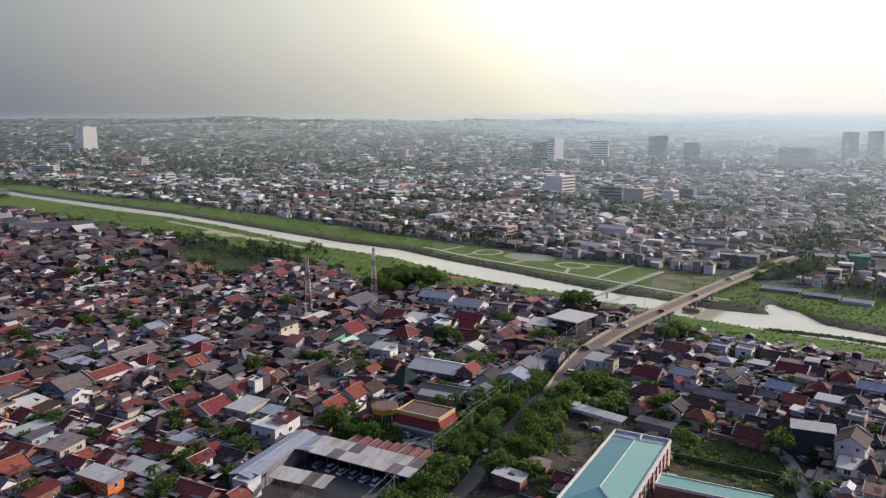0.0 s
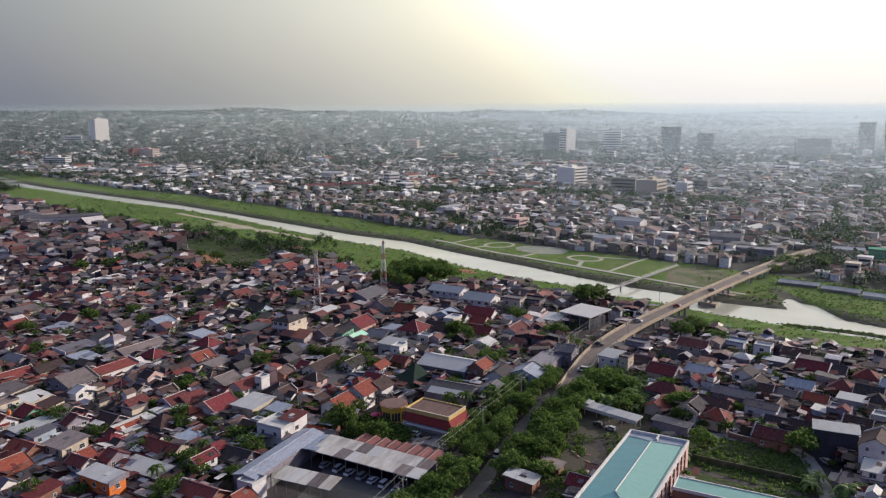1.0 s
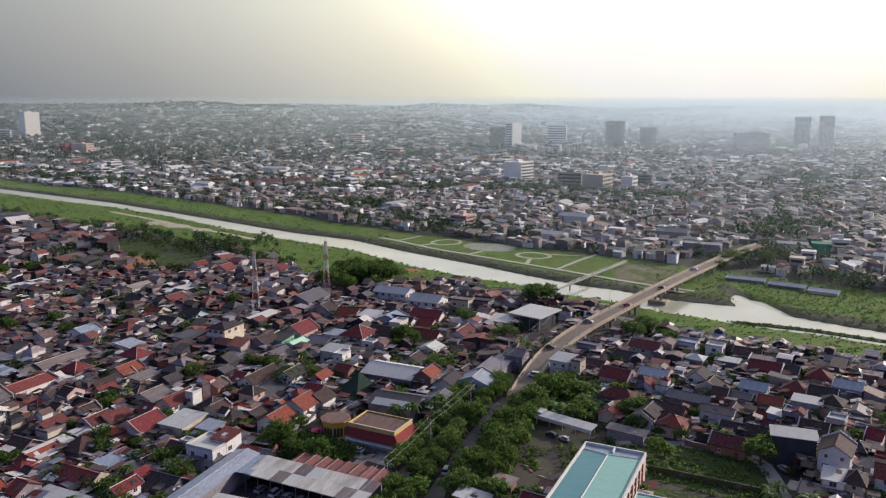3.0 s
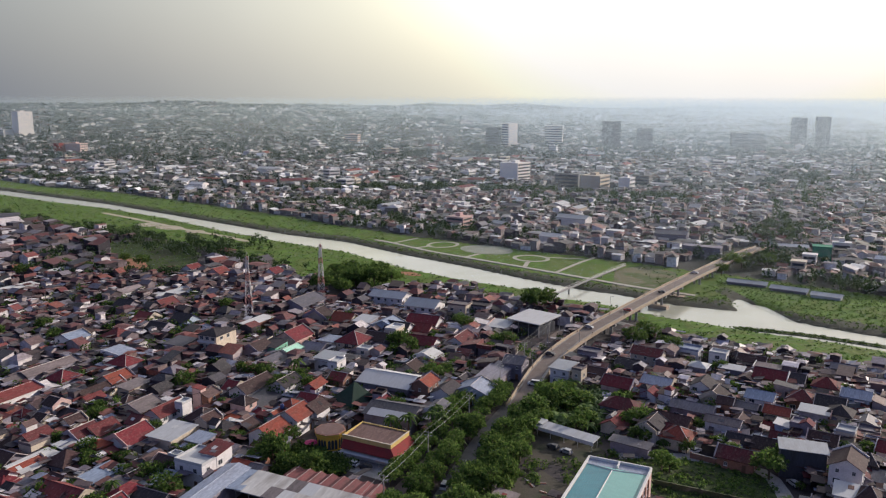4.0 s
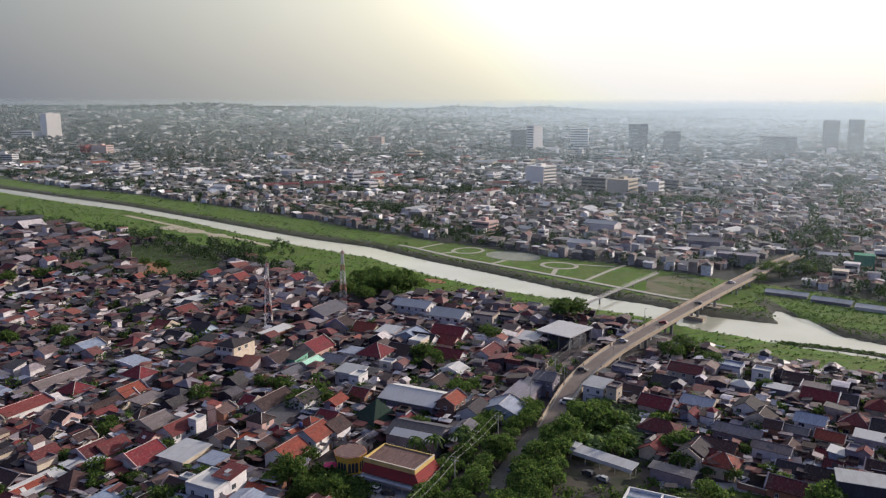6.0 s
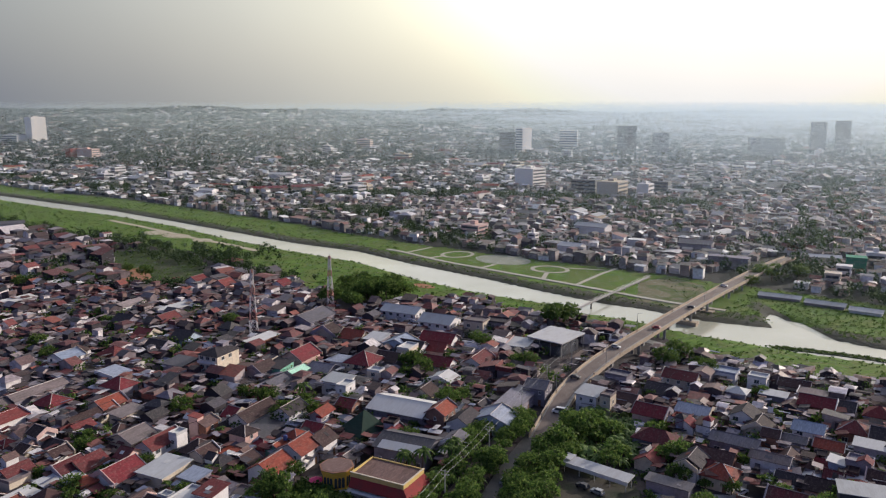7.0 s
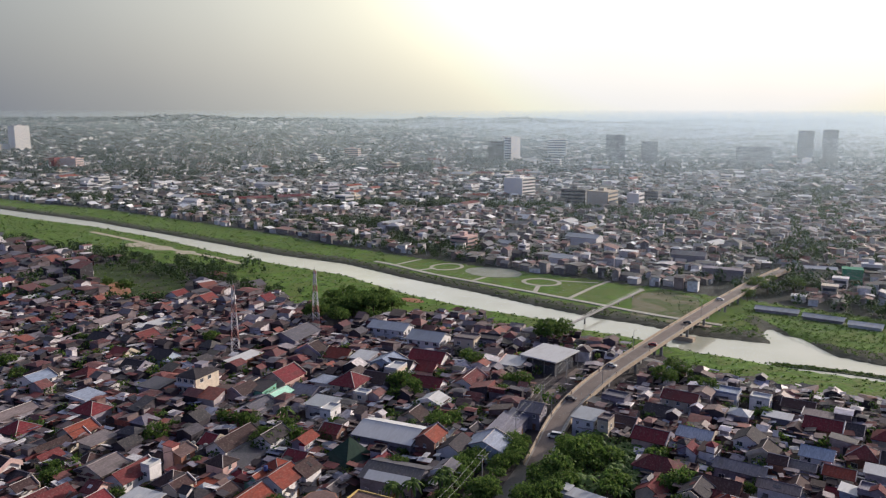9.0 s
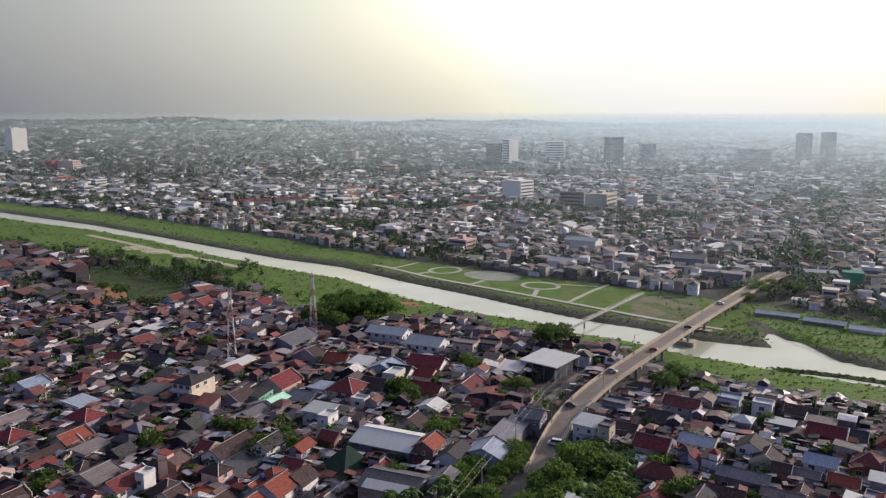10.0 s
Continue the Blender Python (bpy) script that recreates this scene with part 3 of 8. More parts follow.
# the river: one sheet of water in the channel
river = Shape()
rx = list(np.arange(-900, 640, 20.0))
for a, b in zip(rx, rx[1:]):
    river.face([(a, float(lower(a)) - 14, WATER_Z), (b, float(lower(b)) - 14, WATER_Z), (b, float(upper(b)) + 14, WATER_Z), (a, float(upper(a)) + 14, WATER_Z)])
tagged(part("water", river, "river_water"), "pale brown still river water between grassy banks", "river", kind="structure")

inlet_line = [(174, 366), (180, 394), (187, 412)]

# long low island of weeds in the river
isl_line = smooth([(157, 341), (168, 336.5), (182, 329), (196, 318), (214, 303)], 2)
tagged(strip("mud_island", isl_line, 2.4, 2.4, -0.95, 0.7, "grass_dark"), "long low island of dark weeds in the river", "island", kind="structure")

# ---------------------------------------------------------------- roads and paths
ROAD = smooth([(-14, 140), (-3, 163), (7.5, 180), (16, 203), (25, 225), (36, 248), (44, 262), (49, 272)], 2)
tagged(strip("road", ROAD, 2.3, 2.3, 0.07, 0.2, "asphalt"), "worn grey two-lane asphalt road under trees", "road", kind="structure")
SIDE_ROAD = smooth([(-24, 150), (-8, 182), (5, 204), (18, 230), (33, 262), (47, 292), (62, 318), (76, 338)], 2)
tagged(strip("side_road", SIDE_ROAD, 1.9, 1.9, 0.06, 0.2, "asphalt_worn"), "narrow worn service road beside the railings", "road", kind="structure")
RIVER_ROAD = smooth([(104, 352), (119, 332), (132, 318), (151, 305), (170, 295), (190, 280), (230, 246)], 2)
tagged(strip("river_road", RIVER_ROAD, 2.2, 2.2, 0.06, 0.2, "concrete"), "pale concrete riverside lane", "road", kind="structure")
LANE = smooth([(64, 216), (75, 215.5), (84, 214), (95, 207.5), (101, 203), (99, 190), (95, 176), (90, 160)], 1)
tagged(strip("lane", LANE, 2.0, 2.0, 0.06, 0.2, "concrete"), "pale concrete lane round a green plot", "road", kind="structure")
LANE_B = smooth([(84, 214), (90, 224), (98, 240), (108, 256)], 1)
tagged(strip("back_lane", LANE_B, 1.6, 1.6, 0.055, 0.2, "concrete"), "narrow concrete lane between houses", "road", kind="structure")

# levee path and park of the far bank
LEVEE = smooth([(-8, 583), (1.3, 574), (29, 534), (51, 511), (84, 476), (113, 444), (136, 418), (160, 398)], 2)
tagged(strip("levee_path", LEVEE, 1.7, 1.7, 0.35, 0.6, "paving_pale"), "pale concrete path along the far river bank", "path", kind="structure")


def ring_path(name, cx, cy, rx, ry, rot, width, mat, label):
    sh = Shape()
    n = 40
    a = ring_points(cx, cy, rx, ry, rot, n)
    b = ring_points(cx, cy, rx - width, ry - width, rot, n)
    for i in range(n):
        j = (i + 1) % n
        sh.slab([(*b[i], 0.14), (*a[i], 0.14), (*a[j], 0.14), (*b[j], 0.14)], 0.2)
    return tagged(part(name, sh, mat), label, "path", kind="structure")


ring_path("park_ring", 94, 505, 12.5, 11, -40, 2.6, "paving_pale", "pale round paved path in a river park")
ring_path("park_ring", 40.5, 560, 11, 13, -40, 2.4, "paving_pale", "pale oval paved path in a river park")
tagged(part("gravel_oval", Shape().solid(ring_points(69, 538, 20, 15, -45, 36), -0.1, 0.13), "gravel"), "grey gravel oval in a river park", "square", kind="structure")
for line, w in (([(84, 476), (90, 494)], 1.4), ([(51, 511), (62, 523)], 1.4), ([(20, 548), (32, 556)], 1.4), ([(100, 460), (122, 489), (136, 505)], 1.2), ([(5, 569), (24, 590)], 1.2),
                ([(106, 508), (128, 500)], 1.0)):
    tagged(strip("park_path", line, w, w, 0.12, 0.2, "paving_pale"), "straight pale paved park path over grass", "path", kind="structure")
tagged(part("dry_patch", Shape().solid([(137.0, 462.8), (159.2, 479.0), (172.0, 455.5), (162.8, 430.6), (136.2, 404.6), (123.2, 422.2)][::-1], -0.1, 0.06), "dry_grass"), "trampled dry grass and bare earth beside a bridge", "clearing", kind="structure")
# sandy strip and ovals of the near bank
SAND = smooth([(-262, 752), (-205, 694), (-158, 640), (-124, 611), (-100, 582)], 2)
tagged(strip("sand_track", SAND, 2.2, 2.6, 0.05, 0.2, "sand"), "sandy track along the near river bank", "path", kind="structure")
for cx, cy, a, b, r in ((-198, 672, 12, 9, -45), (-176, 655, 15, 9, -45), (-150, 632, 9, 7, -45)):
    tagged(part("sand_oval", Shape().solid(ring_points(cx, cy, a, b, r, 28), -0.1, 0.1), "sand"), "pale sandy oval clearing on the river bank", "clearing", kind="structure")
tagged(part("sand_oval", Shape().solid(ring_points(14, 462, 8, 4, -45, 20), -0.1, 0.1), "red_clay"), "bare reddish earth patch on the river bank", "clearing", kind="structure")
# open green with a clay court inside the town
tagged(part("meadow", Shape().solid([(-205, 585), (-150, 470), (-112, 478), (-128, 545), (-160, 590)], -0.1, 0.05), "grass_dark"), "open grassy plot inside the town", "meadow", kind="structure")
tagged(part("clay_court", Shape().solid([(-176, 519), (-158, 482), (-144, 490), (-159, 526)], -0.1, 0.1), "red_clay"), "bare reddish clay court on a green plot", "court", kind="structure")
# green plot and yards near the teal roofs
tagged(part("field", Shape().solid([(64, 196), (80, 184), (94, 178), (101, 202), (94, 207), (83, 213), (66, 214)], -0.1, 0.05), "grass_dark"), "rough green plot with weeds", "field", kind="structure")
tagged(part("field_south", Shape().solid([(60, 150), (90, 150), (92, 176), (79, 182), (66, 192), (60, 180)], -0.1, 0.05), "grass_dark"), "dark green plot behind a wall", "field", kind="structure")
tagged(part("yard", Shape().solid([(16, 168), (44, 160), (50, 192), (41, 209), (28, 212)], -0.1, 0.045), "yard_dirt"), "bare dirt yard with rubble", "yard", kind="structure")
tagged(part("car_park", Shape().solid([(38, 214), (62, 206), (60, 232), (42, 236)], -0.1, 0.04), "yard_dirt"), "worn dirt car park", "yard", kind="structure")
tagged(part("depot_yard", Shape().solid([(-44, 152), (-14, 148), (-2, 178), (-32, 197)], -0.1, 0.04), "asphalt"), "dark asphalt depot yard", "yard", kind="structure")
tagged(part("forecourt", Shape().solid([(-22, 220), (0, 205), (10, 224), (-10, 238)], -0.1, 0.04), "concrete"), "grey concrete forecourt", "yard", kind="structure")

# ---------------------------------------------------------------- the road bridge
BRIDGE = [(38.5, 254, 0.1), (43.3, 264, 1.0), (51.1, 281, 2.8), (60.6, 296, 4.3), (74.9, 315, 5.5), (94.4, 337, 6.5), (119.5, 367, 6.7), (150.8, 405, 6.3), (180.3, 440, 5.4), (210.7, 476, 4.5),
          (232.7, 501, 3.6), (245, 516, 2.4), (254, 528, 0.8), (260, 536, 0.3)]
BR = smooth(BRIDGE, 2)
BW = 6.8   # deck width, measured to the right of the left parapet
bridge = thing("road_bridge", 0, 0, 0, 0, "long curved concrete road bridge with cream parapets over a river", "bridge")
bz = lambda i: BR[i][2]
strip("deck", BR, 0.0, BW, bz, 0.9, "concrete", bridge)
strip("roadway", BR, -0.7, BW - 1.2, lambda i: BR[i][2] + 0.03, 0.03, "asphalt_worn", bridge, "worn grey asphalt roadway")
strip("walkway", BR, -(BW - 1.2), BW - 0.1, lambda i: BR[i][2] + 0.16, 0.16, "concrete", bridge, "raised concrete footway")
strip("parapet", BR, 0.25, 0.1, lambda i: BR[i][2] + 1.0, 1.7, "concrete_warm", bridge, "cream painted concrete parapet")
strip("parapet", BR, -(BW - 0.1), BW + 0.25, lambda i: BR[i][2] + 0.75, 1.5, "concrete_warm", bridge, "cream painted concrete parapet")
BN = normals(BR)
for i in range(6, len(BR) - 8, 4):
    (x, y, z), (nx_, ny_) = BR[i], BN[i]
    for off in (0.12, BW + 0.07):
        px, py = x - nx_ * off, y - ny_ * off
        part("parapet_post", Shape().solid(ring_points(px, py, 0.28, 0.28, 0, 6), z - 0.5, z + 1.35), "concrete_warm", bridge)
for px, py in ((73, 315), (90, 337), (106, 356), (128, 382), (148, 405), (166, 425), (186, 446), (204, 466), (226, 488)):
    i = min(range(len(BR)), key=lambda k: (BR[k][0] - px) ** 2 + (BR[k][1] - py) ** 2)
    (x, y, z), (nx_, ny_) = BR[i], BN[i]
    a = math.degrees(math.atan2(ny_, nx_))
    cx, cy = x - nx_ * BW / 2, y - ny_ * BW / 2
    sh = Shape().solid(ring_points(cx, cy, 5.0, 1.0, a, 4, math.pi / 4), z - 2.2, z - 0.85)
    part("pier_cap", sh, "concrete", bridge)
    for off in (2.0, BW - 2.0):
        part("pier", Shape().solid(ring_points(x - nx_ * off, y - ny_ * off, 0.65, 0.65, 0, 10), -4.0, z - 2.15), "concrete", bridge)
    if 120 < px < 160:
        part("pier_foot", Shape().solid(ring_points(cx, cy, 6.5, 3.0, a, 4, math.pi / 4), -4.0, 0.6), "concrete_warm", bridge)


def street_lamp(x, y, z, rz, h=8.0):
    t = thing("street_lamp", x, y, z, rz, "slim grey street lamp with a single arm", "street lamp", "street lamps")
    part("pole", Shape().beam((0, 0, -1), (0, 0, h), 0.11, 0, 6, 0.07), "steel_grey", t)
    part("arm", Shape().beam((0, 0, h), (1.6, 0, h + 0.4), 0.06, 0, 5), "steel_grey", t)
    part("lamp_head", Shape().slab([(1.4, -0.15, h + 0.5), (2.1, -0.12, h + 0.55), (2.1, 0.12, h + 0.55), (1.4, 0.15, h + 0.5)], 0.14), "frame_white", t)


for i in range(10, len(BR) - 8, 6):
    (x, y, z), (nx_, ny_) = BR[i], BN[i]
    off = 0.12 if (i // 6) % 2 else BW + 0.05
    a = math.degrees(math.atan2(-ny_, -nx_)) + (180 if off > 1 else 0)
    street_lamp(x - nx_ * off, y - ny_ * off, z, a)

# the slim pipe bridge beside it
pipe = thing("pipe_bridge", 0, 0, 0, 0, "slim pale pipe bridge on concrete trestles over a river", "bridge")
PA, PB = Vector((79, 389, 2.6)), Vector((146, 472, 1.8))
strip("pipe_deck", [(PA.x, PA.y), (PB.x, PB.y)], 0.7, 0.7, lambda i: (PA.z, PB.z)[i], 0.5, "concrete", pipe)
for side in (-0.65, 0.65):
    dx, dy = (PB - PA).normalized().x, (PB - PA).normalized().y
    n_ = Vector((-dy, dx, 0)) * side
    part("rail", Shape().beam(PA + n_ + Vector((0, 0, 0.9)), PB + n_ + Vector((0, 0, 0.9)), 0.07), "steel_white", pipe)
for f in (0.08, 0.26, 0.46, 0.66, 0.85):
    c = PA.lerp(PB, f)
    part("trestle", Shape().solid(ring_points(c.x, c.y, 0.45, 0.45, 0, 8), -4.0, c.z - 0.45), "concrete", pipe)

# ---------------------------------------------------------------- houses
rng = random.Random(11)
GRID = -29.0                     # the way the near town's streets turn
TAKEN = []                       # plan discs already built on
WORD = {"tile_red": "red tile", "tile_maroon": "maroon tile", "tile_orange": "orange tile", "tile_brown": "brown tile", "tile_dark": "dark tile", "sheet_grey": "grey sheet",
        "sheet_light": "pale metal sheet", "sheet_white": "white metal sheet", "sheet_blue": "blue-grey sheet", "sheet_rust": "rusty sheet", "sheet_tan": "tan sheet",
        "sheet_teal": "teal metal", "sheet_mint": "mint green sheet", "wall_white": "white", "wall_cream": "cream", "wall_grey": "grey", "wall_blue": "pale blue",
        "wall_green": "green", "wall_pink": "pinkish", "wall_orange": "orange", "wall_yellow": "yellow", "wall_brick": "brick", "paint_dark_green": "dark green", "concrete": "concrete"}
KIND = {"gable": "gabled", "hip": "hipped", "lean": "sloping", "flat": "flat"}


def window_mesh(w, h):
    """A frame with its sill, and the two panes that sit in it."""
    s, g = Shape(), Shape()
    f = 0.09
    s.box(-w / 2, w / 2, -0.05, 0.05, 0, h)
    s.box(-w / 2 - 0.08, w / 2 + 0.08, -0.16, 0.05, -0.1, 0.0)
    g.box(-w / 2 + f, -0.03, -0.06, 0.0, f, h - f)
    g.box(0.03, w / 2 - f, -0.06, 0.0, f, h - f)
    return s.mesh("window", ["frame_white"]), g.mesh("pane", ["glass_dark"])


WINDOWS = [window_mesh(1.2, 1.3), window_mesh(1.7, 1.4), window_mesh(0.9, 1.1)]
DOOR = (Shape().box(-0.5, 0.5, -0.06, 0.04, 0, 2.1).mesh("door", ["door_wood"]), Shape().box(0.3, 0.36, -0.1, -0.06, 0.95, 1.1).mesh("door_handle", ["frame_white"]))


def glazed(t, kind=1):
    """A window of the thing t, with its panes under it."""
    ob = part("window", WINDOWS[kind][0], None, t)
    part("pane", WINDOWS[kind][1], None, ob)
    return ob


def roof_shape(w, d, h, kind, rise, over, thick=0.16, along="x"):
    """The roof over a w by d block with its eaves at height h."""
    s = Shape()
    X, Y = w / 2 + over, d / 2 + over
    if along == "y" and kind in ("gable", "hip", "lean"):
        X, Y = Y, X
    drop = 0.0
    q = lambda pts: [(p[0], p[1], p[2]) if along == "x" else (-p[1], p[0], p[2]) for p in pts]
    if kind == "gable":
        e = rise * over / (Y - over)
        s.slab(q([(-X, -Y, h - e), (X, -Y, h - e), (X, 0, h + rise), (-X, 0, h + rise)]), thick)
        s.slab(q([(-X, 0, h + rise), (X, 0, h + rise), (X, Y, h - e), (-X, Y, h - e)]), thick)
        s.beam(q([(-X, 0, h + rise + 0.02)])[0], q([(X, 0, h + rise + 0.02)])[0], 0.13)
    elif kind == "hip":
        e = rise * over / (Y - over)
        rr = max(0.3, X - Y * 0.95)
        s.slab(q([(-X, -Y, h - e), (X, -Y, h - e), (rr, 0, h + rise), (-rr, 0, h + rise)]), thick)
        s.slab(q([(X, Y, h - e), (-X, Y, h - e), (-rr, 0, h + rise), (rr, 0, h + rise)]), thick)
        s.slab(q([(X, -Y, h - e), (X, Y, h - e), (rr, 0, h + rise)]), thick)
        s.slab(q([(-X, Y, h - e), (-X, -Y, h - e), (-rr, 0, h + rise)]), thick)
        s.beam(q([(-rr, 0, h + rise)])[0], q([(rr, 0, h + rise)])[0], 0.13)
    elif kind == "lean":
        s.slab(q([(-X, -Y, h), (X, -Y, h), (X, Y, h + rise), (-X, Y, h + rise)]), thick)
    else:
        p = 0.18
        s.box(-w / 2 - 0.05, w / 2 + 0.05, -d / 2 - 0.05, d / 2 + 0.05, h - 0.12, h + 0.05)
        s.box(-w / 2 - 0.05, w / 2 + 0.05, -d / 2 - 0.05, -d / 2 + p, h + 0.05, h + 0.65)
        s.box(-w / 2 - 0.05, w / 2 + 0.05, d / 2 - p, d / 2 + 0.05, h + 0.05, h + 0.65)
        s.box(-w / 2 - 0.05, -w / 2 + p, -d / 2 + p, d / 2 - p, h + 0.05, h + 0.65)
        s.box(w / 2 - p, w / 2 + 0.05, -d / 2 + p, d / 2 - p, h + 0.05, h + 0.65)
    return s


def wall_shape(w, d, h, kind, rise, along):
    s = Shape()
    X, Y = w / 2, d / 2
    if along == "y" and kind in ("gable", "hip", "lean"):
        X, Y = Y, X
    q = lambda pts: [(p[0], p[1], p[2]) if along == "x" else (-p[1], p[0], p[2]) for p in pts]
    b = -0.6
    up = 0.0 if kind in ("hip", "flat") else rise - 0.05
    if kind == "gable":
        s.face(q([(-X, -Y, b), (X, -Y, b), (X, -Y, h), (-X, -Y, h)]))
        s.face(q([(X, Y, b), (-X, Y, b), (-X, Y, h), (X, Y, h)]))
        s.face(q([(X, -Y, b), (X, Y, b), (X, Y, h), (X, 0, h + up), (X, -Y, h)]))
        s.face(q([(-X, Y, b), (-X, -Y, b), (-X, -Y, h), (-X, 0, h + up), (-X, Y, h)]))
    elif kind == "lean":
        s.face(q([(-X, -Y, b), (X, -Y, b), (X, -Y, h - 0.03), (-X, -Y, h - 0.03)]))
        s.face(q([(X, Y, b), (-X, Y, b), (-X, Y, h + up), (X, Y, h + up)]))
        s.face(q([(X, -Y, b), (X, Y, b), (X, Y, h + up), (X, -Y, h - 0.03)]))
        s.face(q([(-X, Y, b), (-X, -Y, b), (-X, -Y, h - 0.03), (-X, Y, h + up)]))
    else:
        s.face([(-w / 2, -d / 2, b), (w / 2, -d / 2, b), (w / 2, -d / 2, h), (-w / 2, -d / 2, h)])
        s.face([(w / 2, d / 2, b), (-w / 2, d / 2, b), (-w / 2, d / 2, h), (w / 2, d / 2, h)])
        s.face([(w / 2, -d / 2, b), (w / 2, d / 2, b), (w / 2, d / 2, h), (w / 2, -d / 2, h)])
        s.face([(-w / 2, d / 2, b), (-w / 2, -d / 2, b), (-w / 2, -d / 2, h), (-w / 2, d / 2, h)])
    return s


def take(x, y, r):
    TAKEN.append((x, y, r))


def put_windows(t, w, d, h, sides="fr", per=3.2, rand=None):
    """Windows and a door on the sides that face the lower left (f: -y, r: +x, l: -x, b: +y)."""
    rand = rand or rng
    storeys = max(1, int((h + 0.4) / 2.9))
    for sd in sides:
        run = w if sd in "fb" else d
        n = max(1, int(run / per))
        for k in range(storeys):
            for j in range(n):
                u = -run / 2 + run * (j + 0.5) / n
                z = 0.95 + k * (h / storeys)
                is_door = k == 0 and j == n // 2 and sd in "fr"
                m = DOOR if is_door else WINDOWS[rand.randrange(3)]
                ob = new("door" if is_door else "window", m[0])
                ob.parent = t
                new("door_handle" if is_door else "pane", m[1]).parent = ob
                z = 0.0 if is_door else min(z, h - 1.5)
                ob.matrix_basis = {"f": pose(u, -d / 2 - 0.02, z), "b": pose(u, d / 2 + 0.02, z, 0, 0, 180),
                                   "r": pose(w / 2 + 0.02, u, z, 0, 0, 90), "l": pose(-w / 2 - 0.02, u, z, 0, 0, -90)}[sd]


trim_r = random.Random(29)


def trims(t, w, d, h, roof, rise, over, along, rm):
    """Pale ridge caps, verge boards and a party wall, as the houses of this town have them."""
    if roof == "flat" or rise < 0.5:
        return
    X, Y = (w / 2 + over, d / 2 + over) if along == "x" else (d / 2 + over, w / 2 + over)
    q = lambda a, b, c: (a, b, c) if along == "x" else (-b, a, c)
    k = trim_r.random()
    if roof == "gable" and k < (0.55 if rm.startswith("tile") else 0.3):
        e = rise * over / (Y - over)
        part("ridge_cap", Shape().beam(q(-X, 0, h + rise + 0.1), q(X, 0, h + rise + 0.1), 0.13), "coping", t)
        ends = ((-1, 1), (1,), (-1,))[int(k * 3) % 3]
        for a in ends:
            for b in (-1, 1):
                part("verge_board", Shape().beam(q(a * X, b * Y, h - e + 0.08), q(a * X, 0, h + rise + 0.1), 0.13), "coping", t)
    elif roof == "hip" and k < 0.5:
        e = rise * over / (Y - over)
        rr = max(0.3, X - Y * 0.95)
        for a in (-1, 1):
            for b in (-1, 1):
                part("hip_cap", Shape().beam(q(a * X, b * Y, h - e + 0.08), q(a * rr, 0, h + rise + 0.08), 0.11), "coping", t)
    if roof in ("gable", "lean") and trim_r.random() < 0.4:
        a = trim_r.choice((-1, 1))
        s = Shape()
        x0 = a * (X + 0.03)
        top = (lambda v: h + rise * (1 - abs(v) / (Y - over))) if roof == "gable" else (lambda v: h + rise * (v + Y) / (2 * Y))
        pts = [(-Y, top(-Y) + 0.45), (0, top(0) + 0.5), (Y, top(Y) + 0.45)]
        for (u, zu), (v, zv) in zip(pts, pts[1:]):
            s.slab([q(x0, u, zu), q(x0 + a * 0.2, u, zu), q(x0 + a * 0.2, v, zv), q(x0, v, zv)][::a], 1.4)
        part("party_wall", s, trim_r.choice(("wall_white", "wall_cream", "wall_cream", "wall_grey", "wall_pink")), t)


def patches(t, w, d, h, roof, rise, over, along):
    """A few sheets of another colour laid over a worn roof."""
    if roof not in ("gable", "lean"):
        return
    X, Y = (w / 2, d / 2) if along == "x" else (d / 2, w / 2)
    q = lambda a, b, c: (a, b, c) if along == "x" else (-b, a, c)
    for _ in range(trim_r.choice((0, 1, 1, 2))):
        u, pw = trim_r.uniform(-0.6, 0.4) * X, trim_r.uniform(0.8, 2.0)
        if roof == "gable":
            sg = trim_r.choice((-1, 1))
            v0 = trim_r.uniform(0.15, 0.5) * Y
            v1 = min(Y, v0 + trim_r.uniform(0.8, 1.8))
            z0, z1 = h + rise * (1 - v0 / Y) + 0.06, h + rise * (1 - v1 / Y) + 0.06
            pts = [(u, sg * v0, z0), (u + pw, sg * v0, z0), (u + pw, sg * v1, z1), (u, sg * v1, z1)]
        else:
            v0 = trim_r.uniform(-0.8, 0.2) * Y
            v1 = min(Y, v0 + trim_r.uniform(0.8, 2.0))
            f = lambda v: h + rise * (v + Y + over) / (2 * (Y + over)) + 0.06
            pts = [(u, v0, f(v0)), (u + pw, v0, f(v0)), (u + pw, v1, f(v1)), (u, v1, f(v1))]
        part("roof_patch", Shape().slab([q(*p) for p in pts], 0.05), trim_r.choice(("sheet_light", "sheet_grey", "sheet_rust", "sheet_white", "tile_dark", "tile_red")), t)


